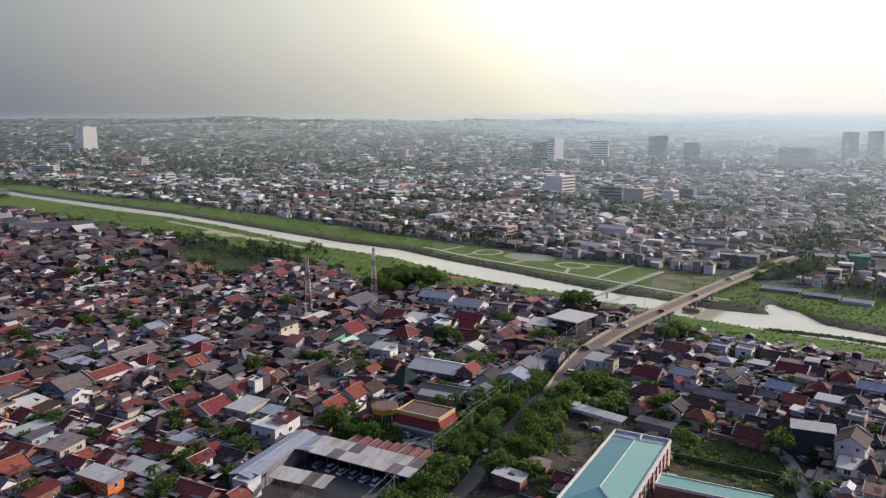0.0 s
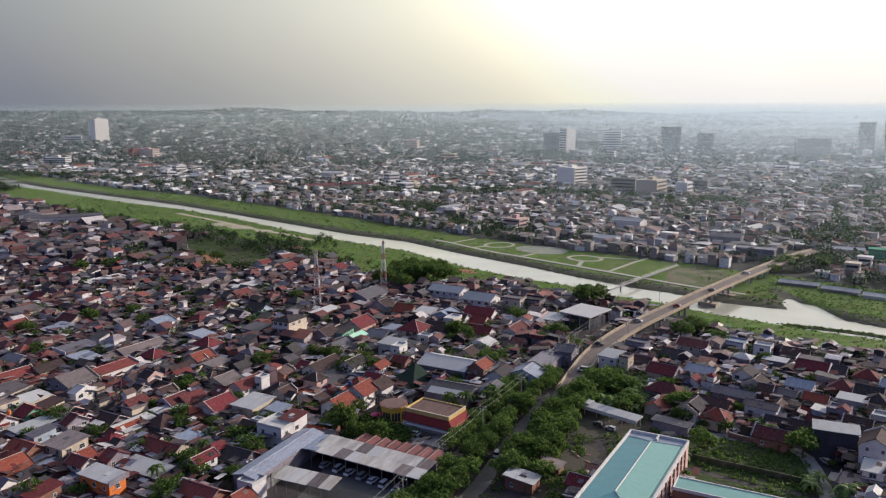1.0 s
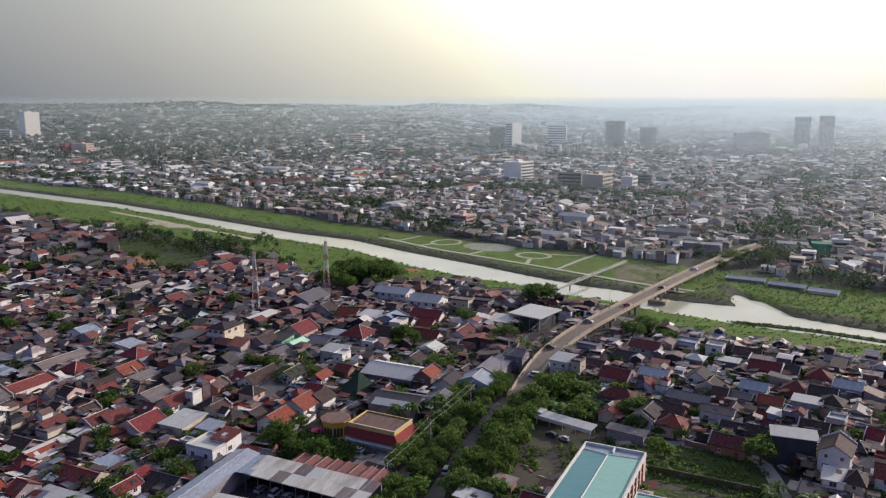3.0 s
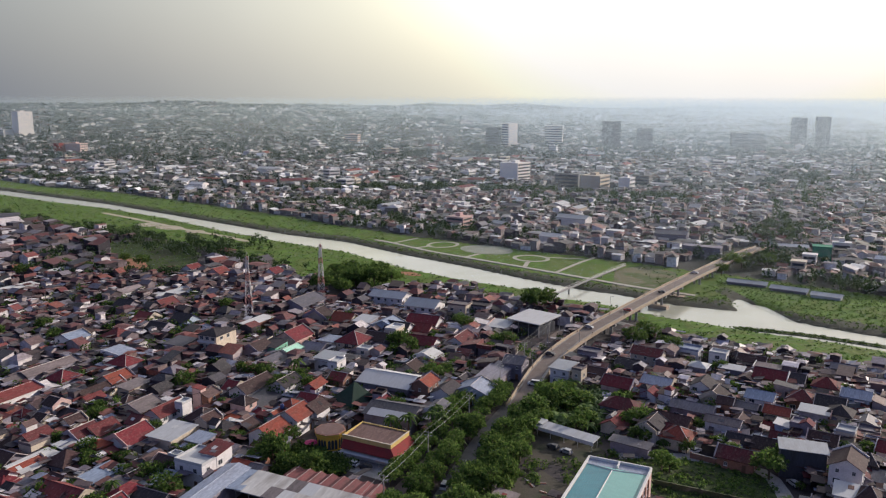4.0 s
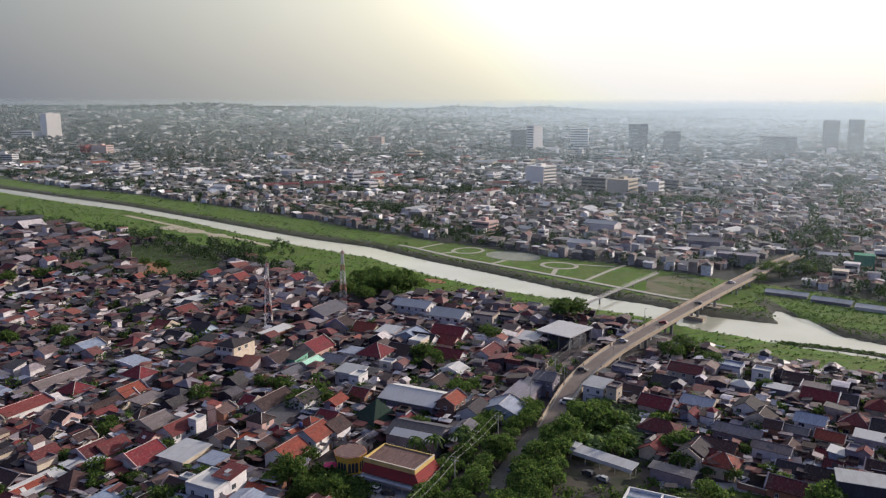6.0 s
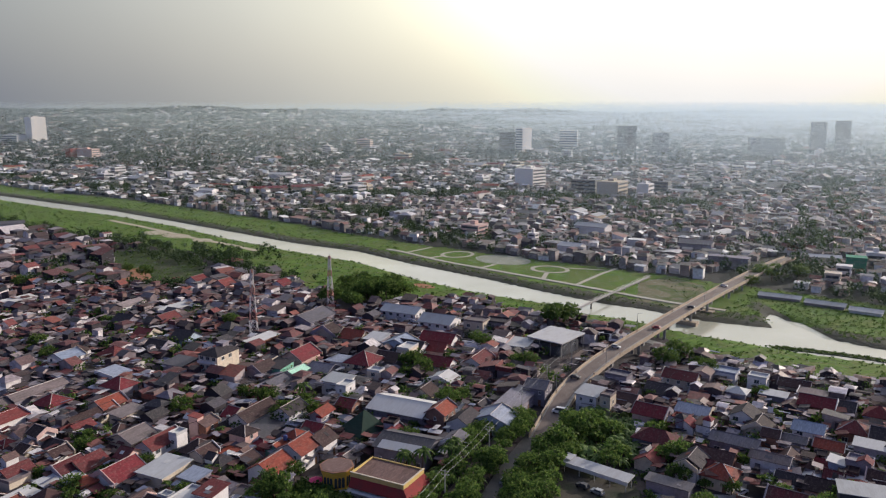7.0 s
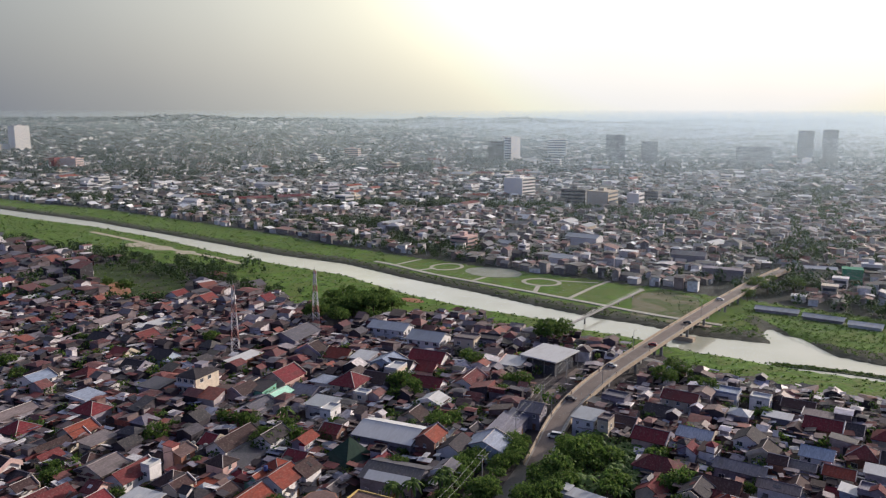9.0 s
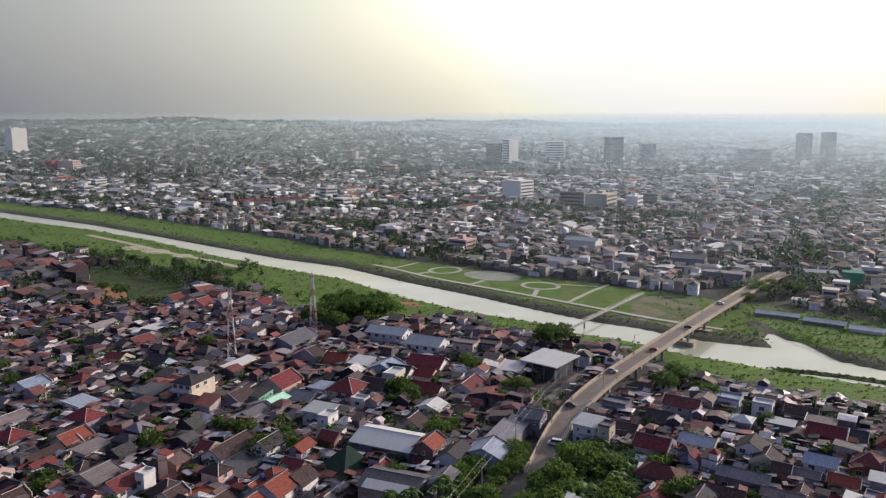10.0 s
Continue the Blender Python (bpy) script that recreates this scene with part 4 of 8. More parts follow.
def wing(t, w, d, h):
    """A lower or higher block built against the house."""
    ww, wd = w * trim_r.uniform(0.4, 0.6), d * trim_r.uniform(0.45, 0.7)
    wh = h + trim_r.choice((-0.7, 0.9, 1.4, 2.2))
    kind = trim_r.choice(("gable", "gable", "lean", "hip", "flat"))
    al = trim_r.choice("xy")
    rs = (wd if al == "x" else ww) * (0.32 if kind in ("gable", "hip") else 0.12)
    ox, oy = trim_r.choice((-1, 1)) * (w - ww) / 2, trim_r.choice((-1, 1)) * (d - wd) * 0.62
    m = Matrix.Translation((ox, oy, 0))
    for nm, sh, mt in (("wing_wall", wall_shape(ww, wd, wh, kind, rs, al), trim_r.choice(("wall_white", "wall_cream", "wall_grey", "wall_pink"))),
                       ("wing_roof", roof_shape(ww, wd, wh, kind, rs, 0.3, along=al), trim_r.choice(("tile_red", "tile_maroon", "tile_brown", "tile_dark", "sheet_grey", "sheet_light", "sheet_rust")))):
        part(nm, sh, mt, t).matrix_basis = m


def house(x, y, w, d, h=3.4, roof="gable", rm="tile_red", wm="wall_cream", along="x", rot=GRID, rise=None, over=0.55, win="fr", label="", name="house", category="house",
          group="houses of the near town", z=0.0, clear=1.0, winged=False):
    """One house: walls, roof, windows and door."""
    storey = "two-storey " if 5 <= h < 8 else "three-storey " if h >= 8 else ""
    t = thing(name, x, y, z, rot, label or f"{storey}{WORD.get(wm, 'plain')} plastered house with a {KIND[roof]} {WORD.get(rm, 'sheet')} roof", category, group)
    span = d if along == "x" else w
    if rise is None:
        rise = span * (0.29 if roof in ("gable", "hip") and rm.startswith("tile") else 0.2 if roof in ("gable", "hip") else 0.12)
    part("wall", wall_shape(w, d, h, roof, rise, along), wm, t)
    part("roof", roof_shape(w, d, h, roof, rise, over, along=along), rm, t)
    if name == "house":
        trims(t, w, d, h, roof, rise, over, along, rm)
        if math.hypot(x, y) < 250:
            patches(t, w, d, h, roof, rise, over, along)
        if winged and min(w, d) > 4.2 and trim_r.random() < 0.5:
            wing(t, w, d, h)
    if win:
        put_windows(t, w, d, h, win)
    take(x, y, 0.5 * math.hypot(w, d) * clear)
    return t


def water_tank(x, y, z, mat="tank_orange"):
    t = thing("water_tank", x, y, z, 0, "round plastic water tank on a steel stand", "water tank", "water tanks")
    part("tank", Shape().solid(ring_points(0, 0, 0.6, 0.6, 0, 10), 1.2, 2.5).solid(ring_points(0, 0, 0.3, 0.3, 0, 8), 2.5, 2.65), mat, t)
    st = Shape()
    for a, b in ((-0.45, -0.45), (0.45, -0.45), (0.45, 0.45), (-0.45, 0.45)):
        st.beam((a, b, -0.3), (a, b, 1.2), 0.05)
    part("stand", st, "steel_grey", t)


# ---------------------------------------------------------------- the larger buildings of the near town
def axes(rot):
    a = radians(rot)
    return (math.cos(a), math.sin(a)), (-math.sin(a), math.cos(a))


def take_box(x, y, w, d, rot):
    (ux, uy), (vx, vy) = axes(rot)
    step = 5.0
    for i in range(max(1, round(w / step))):
        for j in range(max(1, round(d / step))):
            a = -w / 2 + w * (i + 0.5) / max(1, round(w / step))
            b = -d / 2 + d * (j + 0.5) / max(1, round(d / step))
            take(x + ux * a + vx * b, y + uy * a + vy * b, 4.0)


def depot():
    """Covered parking: a grey side wing, a long open shed roofed in patched sheets, and a second low shed."""
    t = thing("depot_wing", -44.4, 192.5, 0, -24, "long grey metal-roofed storage wing of a depot", "warehouse")
    part("wall", wall_shape(6.6, 31, 5.2, "gable", 0.7, "y"), "wall_grey", t)
    part("roof", roof_shape(6.6, 31, 5.2, "gable", 0.7, 0.3, along="y"), "sheet_blue", t)
    part("gate", Shape().box(3.32, 3.4, -9, -4, 0, 3.6), "steel_grey", t)
    part("link_roof", Shape().slab([(3.5, 4.6, 5.0), (8.0, 4.6, 5.2), (8.0, 15.2, 5.2), (3.5, 15.2, 5.0)], 0.14), "sheet_blue", t)
    part("link_wall", Shape().box(3.4, 7.9, 14.8, 15.0, -0.4, 4.9), "wall_grey", t)
    take_box(-43, 192, 10, 32, -24)
    t = thing("open_shed", -18.4, 187.6, 0, -30, "long open parking shed with patched white and grey sheets", "shed")
    n = 9
    for i in range(n):
        x0, x1 = -19.4 + 34.6 * i / n, -19.4 + 34.6 * (i + 1) / n
        for k, (y0, y1, z0, z1) in enumerate(((-3.4, 1.2, 4.9, 5.4), (1.2, 5.8, 5.4, 6.0))):
            m = ("sheet_weathered", "sheet_white", "sheet_weathered", "sheet_weathered", "sheet_tan")[(i * 2 + k * 3) % 5]
            part("roof_sheet", Shape().slab([(x0, y0, z0 + 0.02 * (i % 3)), (x1, y0, z0 + 0.02 * (i % 3)), (x1, y1, z1 + 0.02 * (i % 3)), (x0, y1, z1 + 0.02 * (i % 3))], 0.12), m, t)
        part("post", Shape().beam((x0 + 0.2, -3.1, -0.3), (x0 + 0.2, -3.1, 4.8), 0.1, 0, 6), "steel_grey", t)
    part("back_wall", Shape().box(-19.4, 15.2, 5.5, 5.7, -0.4, 5.7), "wall_grey", t)
    part("beam", Shape().box(-19.4, 15.2, -3.3, -3.1, 4.6, 4.78), "steel_grey", t)
    take_box(-19, 187, 31, 11, -33)
    t = thing("low_shed", -34.6, 178.8, 0, -24, "low open shed with tan patched sheet roof", "shed")
    for i in range(5):
        x0, x1 = -8.5 + 3.4 * i, -8.5 + 3.4 * (i + 1)
        part("roof_sheet", Shape().slab([(x0 - 0.5, -3, 4.2), (x1 - 0.5, -3, 4.2), (x1 - 0.5, 3, 4.9), (x0 - 0.5, 3, 4.9)], 0.12), ("sheet_weathered", "sheet_white", "sheet_weathered", "sheet_tan", "sheet_weathered")[i], t)
        for yy in (-2.7, 2.7):
            part("post", Shape().beam((x0 + 0.2, yy, -0.3), (x0 + 0.2, yy, 4.2 + (0.55 if yy > 0 else 0)), 0.09, 0, 6), "steel_grey", t)
    take_box(-34.5, 177, 17, 8, -24)
    t = thing("workshop", -14.0, 198.6, 0, -27.5, "row of rusty red and white sawtooth workshop roofs", "workshop")
    n = 8
    for i in range(n):
        x0, x1 = -13.5 + 27 * i / n, -13.5 + 27 * (i + 1) / n
        xm = (x0 + x1) / 2
        sh = Shape().slab([(x0, -3.6, 3.6), (xm, -3.6, 4.2), (xm, 3.6, 4.2), (x0, 3.6, 3.6)], 0.1, 0)
        sh.slab([(xm, -3.6, 4.2), (x1, -3.6, 3.6), (x1, 3.6, 3.6), (xm, 3.6, 4.2)], 0.1, 1)
        part("roof_bay", sh, ("sheet_crimson", "sheet_crimson"), t)
        part("ridge_cap", Shape().beam((xm, -3.6, 4.23), (xm, 3.6, 4.23), 0.08), "coping", t)
    part("wall", Shape().box(-13.4, 13.4, -3.4, 3.4, -0.5, 3.5), "wall_brick", t)
    take_box(-12.8, 197.8, 27, 8, -30)


depot()


def restaurant():
    t = thing("restaurant", -3.2, 222.3, 0, -31, "long red restaurant with a yellow parapet band", "restaurant")
    w, d = 15.0, 9.6
    part("wall", Shape().box(-w / 2, w / 2 + 1.4, -d / 2 - 0.4, d / 2, -0.5, 3.2), "wall_white", t, "white plastered shop front")
    part("upper_wall", Shape().box(-w / 2, w / 2, -d / 2, d / 2, 3.2, 5.2), "paint_red", t)
    # sloping maroon skirt roof under the parapet
    y0_, y1_, x1_, x2_ = -d / 2 - 0.28, -d / 2 - 1.7, w / 2 + 0.28, w / 2 + 2.5
    part("skirt_roof", Shape().slab([(-w / 2, y1_, 2.9), (x2_, y1_, 2.9), (x1_, y0_, 5.0), (-w / 2, y0_, 5.0)], 0.12), "paint_red", t, "maroon sloping skirt roof")
    part("skirt_roof", Shape().slab([(x2_, y1_, 2.9), (x2_, d / 2 + 0.6, 2.9), (x1_, d / 2 + 0.28, 5.0), (x1_, y0_, 5.0)], 0.12), "paint_red", t, "maroon sloping skirt roof")
    b = Shape()
    for x0, x1, y0, y1 in ((-w / 2 - .3, w / 2 + .3, -d / 2 - .3, -d / 2), (-w / 2 - .3, w / 2 + .3, d / 2, d / 2 + .3), (-w / 2 - .3, -w / 2, -d / 2, d / 2), (w / 2, w / 2 + .3, -d / 2, d / 2)):
        b.box(x0, x1, y0, y1, 5.0, 6.2)
    part("parapet", b, "fascia", t, "ochre yellow parapet band")
    cap = Shape()
    for x0, x1, y0, y1 in ((-w / 2 - .4, w / 2 + .4, -d / 2 - .4, -d / 2 + .05), (w / 2 - .05, w / 2 + .4, -d / 2 + .05, d / 2 + .4)):
        cap.box(x0, x1, y0, y1, 6.2, 6.3)
    part("coping", cap, "wall_cream", t)
    part("roof", Shape().slab([(-w / 2, -d / 2, 5.5), (w / 2, -d / 2, 5.5), (w / 2, d / 2, 5.9), (-w / 2, d / 2, 5.9)], 0.15), "sheet_rust", t, "rusty brown roof deck")
    part("canopy", Shape().slab([(-w / 2, -d / 2 - 2.6, 2.1), (w / 2 + 1.2, -d / 2 - 2.6, 2.1), (w / 2 + 1.2, -d / 2 - 0.4, 2.5), (-w / 2, -d / 2 - 0.4, 2.5)], 0.1), "sheet_light", t, "pale sheet canopy")
    for i in range(6):
        part("post", Shape().beam((-w / 2 + 0.3 + i * (w + 0.6) / 5, -d / 2 - 2.4, -0.3), (-w / 2 + 0.3 + i * (w + 0.6) / 5, -d / 2 - 2.4, 2.1), 0.08), "steel_white", t)
    for i, (a, m) in enumerate(((-3.6, "frame_white"), (-1.2, "wall_yellow"), (1.2, "paint_red"), (3.3, "wall_yellow"))):
        part("sign_bar", Shape().box(w / 2 + 1.42, w / 2 + 1.5, a - 0.8, a + 0.8, 1.7, 2.5), m, t)
        part("shop_opening", Shape().box(w / 2 + 1.41, w / 2 + 1.46, a - 0.9, a + 0.9, 0.0, 1.6), "glass_dark", t)
    take_box(-3.2, 222.3, w, d + 4, -31)
    k = thing("kiosk", -16.4, 228.4, 0, -31, "yellow eight-sided pavilion with tall dark arches", "pavilion")
    r8 = ring_points(0, 0, 4.2, 4.2, 0, 8, math.pi / 8)
    part("wall", Shape().solid(r8, -0.4, 4.2), "wall_yellow", k)
    part("parapet", Shape().solid(ring_points(0, 0, 4.5, 4.5, 0, 8, math.pi / 8), 4.2, 4.9), "wall_yellow", k)
    part("cornice", Shape().solid(ring_points(0, 0, 4.65, 4.65, 0, 8, math.pi / 8), 4.9, 5.05), "wall_brick", k)
    part("roof", Shape().solid(ring_points(0, 0, 4.2, 4.2, 0, 8, math.pi / 8), 5.05, 5.12), "sheet_rust", k)
    for i in range(8):
        a = 2 * math.pi * (i + 1) / 8
        c, s = 3.9 * math.cos(a), 3.9 * math.sin(a)
        for off in (-0.95, 0.0, 0.95):
            arch = Shape()
            ring = [(-0.38, 0.5), (0.38, 0.5), (0.38, 2.8), (0.27, 3.15), (0.0, 3.35), (-0.27, 3.15), (-0.38, 2.8)]
            arch.face([(x, -0.02, z) for x, z in ring])
            for (xa, za), (xb, zb) in zip(ring, ring[1:] + ring[:1]):
                arch.face([(xa, -0.02, za), (xa, 0.1, za), (xb, 0.1, zb), (xb, -0.02, zb)])
            o = part("arch_window", arch, "glass_dark", k)
            o.matrix_basis = pose(c - math.sin(a) * off, s + math.cos(a) * off, 0, 0, 0, math.degrees(a) + 90)
    take(-16.4, 228.4, 5.5)
    u = thing("parasol", -21.6, 226.5, 0, 0, "bright pink market parasol on a pole", "parasol")
    part("pole", Shape().beam((0, 0, -0.2), (0, 0, 2.6), 0.05, 0, 6), "steel_grey", u)
    cn = Shape()
    rp = ring_points(0, 0, 2.0, 2.0, 0, 8)
    for i in range(8):
        cn.face([(*rp[i], 2.1), (*rp[(i + 1) % 8], 2.1), (0, 0, 2.9)])
    part("canopy", cn, "tarp_pink", u)


restaurant()


def halls():
    house(1.5, 270, 19, 13.5, 5.0, "gable", "sheet_white", "wall_grey", "x", rise=2.0, win="f", label="long hall with a pale curved metal roof", name="hall", category="hall", group="halls")
    t = house(2.5, 242.3, 15.5, 12, 5.0, "gable", "sheet_grey", "wall_grey", "x", rot=-27, rise=1.9, win="f", label="grey gabled shed with one white roof strip", name="hall", category="hall", group="halls")
    part("eave_sheet", Shape().slab([(-6.5, -6.6, 4.86), (7.2, -6.6, 4.86), (7.2, -3.3, 5.9), (-6.5, -3.3, 5.9)], 0.05), "sheet_white", t, "white replacement roof sheets")
    house(-10.4, 256.6, 11.0, 11.0, 3.0, "hip", "paint_dark_green", "wall_grey", "x", rot=40, rise=5.8, over=0.8, win="f", label="prayer hall under a dark green pyramid roof", name="prayer_hall", category="hall", group="halls")
    # white flat-roofed hall by the bridge
    t = thing("market_hall", 64, 339.5, 0, -44, "open market hall under a wide white flat roof", "hall")
    part("roof", Shape().slab([(-8.4, -8.8, 6.3), (8.4, -8.8, 6.3), (8.4, 8.8, 7.0), (-8.4, 8.8, 7.0)], 0.4), "sheet_white", t)
    # dark block that paints the shade under the open roof
    part("wall", Shape().box(-6.4, 6.4, -6.8, 6.8, -0.5, 4.2), "slate_wall", t)
    for a in (-7.8, -2.6, 2.6, 7.8):
        for b in (-8.2, 0, 8.2):
            part("column", Shape().beam((a, b, -0.3), (a, b, 6.0 + 0.04 * b + 0.25), 0.16, 0, 8), "concrete", t)
    take_box(64, 339.5, 16, 17, -44)
    # long white shelter in the car park
    t = thing("shelter", 52, 226.6, 0, -43, "long narrow parking shelter with a white roof", "shelter")
    part("roof", Shape().slab([(-9.6, -2.0, 3.0), (9.6, -2.0, 3.0), (9.6, 2.0, 3.5), (-9.6, 2.0, 3.5)], 0.35), "sheet_white", t)
    part("fascia", Shape().box(-9.6, 9.6, -2.12, -2.0, 1.9, 3.0), "sheet_white", t, "deep white fascia")
    part("roof_cap", Shape().slab([(-10.6, -1.2, 3.7), (-7.6, -1.2, 3.7), (-7.6, 2.2, 3.9), (-10.6, 2.2, 3.9)], 0.25), "sheet_white", t)
    for a in (-9, -4.5, 0, 4.5, 9):
        for b in (-1.6, 1.6):
            part("post", Shape().beam((a, b, -0.3), (a, b, 2.75), 0.08, 0, 6), "steel_white", t)
    take_box(52, 226.6, 19, 4, -43)


halls()


def teal_building():
    rot = -29.6
    t = thing("school", 41.1, 164.3, 0, rot, "long three-storey building with a teal metal roof and white copings", "building")
    w, d, h = 15.4, 64.0, 9.4
    south = -15.0
    part("wall", Shape().box(-w / 2, w / 2, south, d / 2, -0.5, h), "wall_pink", t)
    # a low hipped roof: west slope and south hip painted deeper teal as shade, the rest sunlit teal
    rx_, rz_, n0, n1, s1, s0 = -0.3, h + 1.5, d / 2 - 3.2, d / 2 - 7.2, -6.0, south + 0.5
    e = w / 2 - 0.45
    roof_w = part("roof", Shape().slab([(-e, s0, h + 0.1), (rx_, s1, rz_), (rx_, n1, rz_), (-e, n0, h + 0.1)], 0.1), "sheet_teal_deep", t, "teal metal roof slope in a painted shade tone")
    roof_e = part("roof", Shape().slab([(rx_, s1, rz_), (e, s0, h + 0.1), (e, n0, h + 0.1), (rx_, n1, rz_)], 0.1), "sheet_teal", t, "teal metal roof slope in a painted sunlit tone")
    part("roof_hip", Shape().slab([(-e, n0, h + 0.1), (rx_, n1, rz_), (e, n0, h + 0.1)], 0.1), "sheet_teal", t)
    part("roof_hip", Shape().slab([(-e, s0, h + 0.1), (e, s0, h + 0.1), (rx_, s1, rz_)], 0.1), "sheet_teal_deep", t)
    for i in range(1, 12):
        f = i / 12
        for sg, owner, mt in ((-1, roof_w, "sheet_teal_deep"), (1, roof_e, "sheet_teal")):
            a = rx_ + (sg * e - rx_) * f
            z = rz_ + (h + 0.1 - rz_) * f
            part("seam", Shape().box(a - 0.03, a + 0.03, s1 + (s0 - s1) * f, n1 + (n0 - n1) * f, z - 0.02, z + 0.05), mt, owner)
    for a, b in (((rx_, s1, rz_ + 0.04), (rx_, n1, rz_ + 0.04)), ((rx_, n1, rz_ + 0.04), (-e, n0, h + 0.15)), ((rx_, n1, rz_ + 0.04), (e, n0, h + 0.15)), ((rx_, s1, rz_ + 0.04), (e, s0, h + 0.15))):
        part("ridge_cap", Shape().beam(a, b, 0.15), "frame_white", t, "white ridge cap")
    part("terrace", Shape().box(-w / 2 + 0.3, w / 2 - 0.3, d / 2 - 3.2, d / 2 - 0.3, h, h + 0.12), "sheet_blue", t, "pale blue flat terrace")
    for x0, x1, y0, y1 in ((-w / 2 - .1, -w / 2 + .3, south, d / 2), (w / 2 - .3, w / 2 + .1, south, d / 2), (-w / 2 + .3, w / 2 - .3, d / 2 - .3, d / 2 + .1), (-0.2, 0.2, d / 2 - 3.1, d / 2 - 0.4)):
        part("coping", Shape().box(x0, x1, y0, y1, h - 0.25, h + 0.75), "frame_white", t, "white coping")
    for k in range(3):
        for j in range(10):
            glazed(t).matrix_basis = pose(w / 2 + 0.03, -10.5 + 4.2 * j, 0.9 + 3.1 * k, 0, 0, 90)
        for j in range(4):
            glazed(t).matrix_basis = pose(-5.6 + 3.7 * j, d / 2 + 0.03, 0.9 + 3.1 * k, 0, 0, 180)
    for j in range(11):
        part("pilaster", Shape().box(w / 2 + 0.02, w / 2 + 0.32, -12.6 + 4.0 * j - 0.15, -12.6 + 4.0 * j + 0.15, -0.4, h - 0.3), "wall_brick", t)
    take_box(45.3, 171.7, w, 47, rot)
    t = thing("school_wing", 66.2, 163.6, 0, -28, "unfinished brick wing with a teal sheet roof and white coping", "building")
    w, d, h = 26.0, 6.2, 7.4
    part("wall", Shape().box(-w / 2, w / 2, -d / 2, d / 2, -0.5, h), "wall_brick", t)
    part("roof", Shape().slab([(-w / 2 + .2, -d / 2 + .2, h + 0.2), (w / 2 - .2, -d / 2 + .2, h + 0.2), (w / 2 - .2, d / 2 - .2, h + 0.45), (-w / 2 + .2, d / 2 - .2, h + 0.45)], 0.1), "sheet_teal", t)
    for x0, x1, y0, y1 in ((-w / 2 - .1, w / 2 + .1, -d / 2 - .1, -d / 2 + .2), (-w / 2 - .1, w / 2 + .1, d / 2 - .2, d / 2 + .1), (-w / 2 - .1, -w / 2 + .2, -d / 2 + .2, d / 2 - .2)):
        part("coping", Shape().box(x0, x1, y0, y1, h - 0.1, h + 0.65), "frame_white", t, "white coping")
    take_box(66.2, 163.6, w, d, -28)


teal_building()


def corner_house():
    """The tall cream house with glazed balconies."""
    t = thing("apartment_house", -66.2, 316, 0, -27, "three-storey cream house with balconies and a dark hipped roof", "house", "houses of the near town")
    w, d, h = 8.6, 12.0, 9.6
    part("wall", Shape().box(-w / 2, w / 2, -d / 2, d / 2, -0.5, h), "wall_cream", t)
    part("roof", roof_shape(w, d, h, "hip", 1.7, 0.5, along="y"), "tile_dark", t)
    for k in range(3):
        z = 0.2 + 3.15 * k
        part("balcony", Shape().box(-w / 2 + 0.2, w / 2 - 0.2, -d / 2 - 1.0, -d / 2, z, z + 0.15).box(-w / 2 + 0.2, w / 2 - 0.2, -d / 2 - 1.0, -d / 2 - 0.92, z + 0.15, z + 1.0), "frame_white", t)
        for j in range(3):
            glazed(t).matrix_basis = pose(-2.7 + 2.7 * j, -d / 2 - 0.03, z + 1.0)
        if k == 2:
            for j in range(2):
                glazed(t).matrix_basis = pose(w / 2 + 0.03, -3.0 + 4.0 * j, z + 0.9, 0, 0, 90)
    part("roof_cabin", Shape().box(-2.0, 1.2, 1.0, 4.4, h, h + 2.4).box(-2.3, 1.5, 0.7, 4.7, h + 2.4, h + 2.6), "wall_grey", t)
    take(-66.2, 316, 7.0)


corner_house()


def lattice_tower(x, y, h, base, label):
    t = thing("lattice_tower", x, y, 0, 20, label, "radio tower", "radio towers")
    n = 9
    lv = [h * (1 - (1 - i / n) ** 1.25) for i in range(n + 1)]
    wd = [base * (1 - i / n) + 0.5 * i / n for i in range(n + 1)]
    cs = ((-1, -1), (1, -1), (1, 1), (-1, 1))
    for i in range(n):
        m = "steel_red" if i % 3 == 2 else "steel_white"
        a, b = wd[i] / 2, wd[i + 1] / 2
        for k in range(4):
            (p, q), (r_, s_) = cs[k], cs[(k + 1) % 4]
            part("leg", Shape().beam((p * a, q * a, lv[i]), (p * b, q * b, lv[i + 1]), 0.13), m, t)
            part("brace", Shape().beam((p * a, q * a, lv[i]), (r_ * b, s_ * b, lv[i + 1]), 0.065).beam((r_ * a, s_ * a, lv[i]), (p * b, q * b, lv[i + 1]), 0.065), m, t)
            part("tie", Shape().beam((p * b, q * b, lv[i + 1]), (r_ * b, s_ * b, lv[i + 1]), 0.065), m, t)
    for z, a in ((h - 1.2, 0), (h - 1.2, 120), (h - 1.2, 240), (h - 4.2, 60), (h - 4.2, 180)):
        c, s = math.cos(radians(a)), math.sin(radians(a))
        part("antenna", Shape().box(0.75 * c - 0.14, 0.75 * c + 0.14, 0.75 * s - 0.14, 0.75 * s + 0.14, z - 0.9, z + 0.9), "steel_white", t)
    part("mast", Shape().beam((0, 0, h), (0, 0, h + 2.0), 0.05), "steel_grey", t)
    part("footing", Shape().box(-base / 2 - 0.4, base / 2 + 0.4, -base / 2 - 0.4, base / 2 + 0.4, -0.5, 0.2), "concrete", t)
    take(x, y, 3.0)


lattice_tower(-61.7, 360.5, 31, 3.4, "slender red and white lattice radio tower")
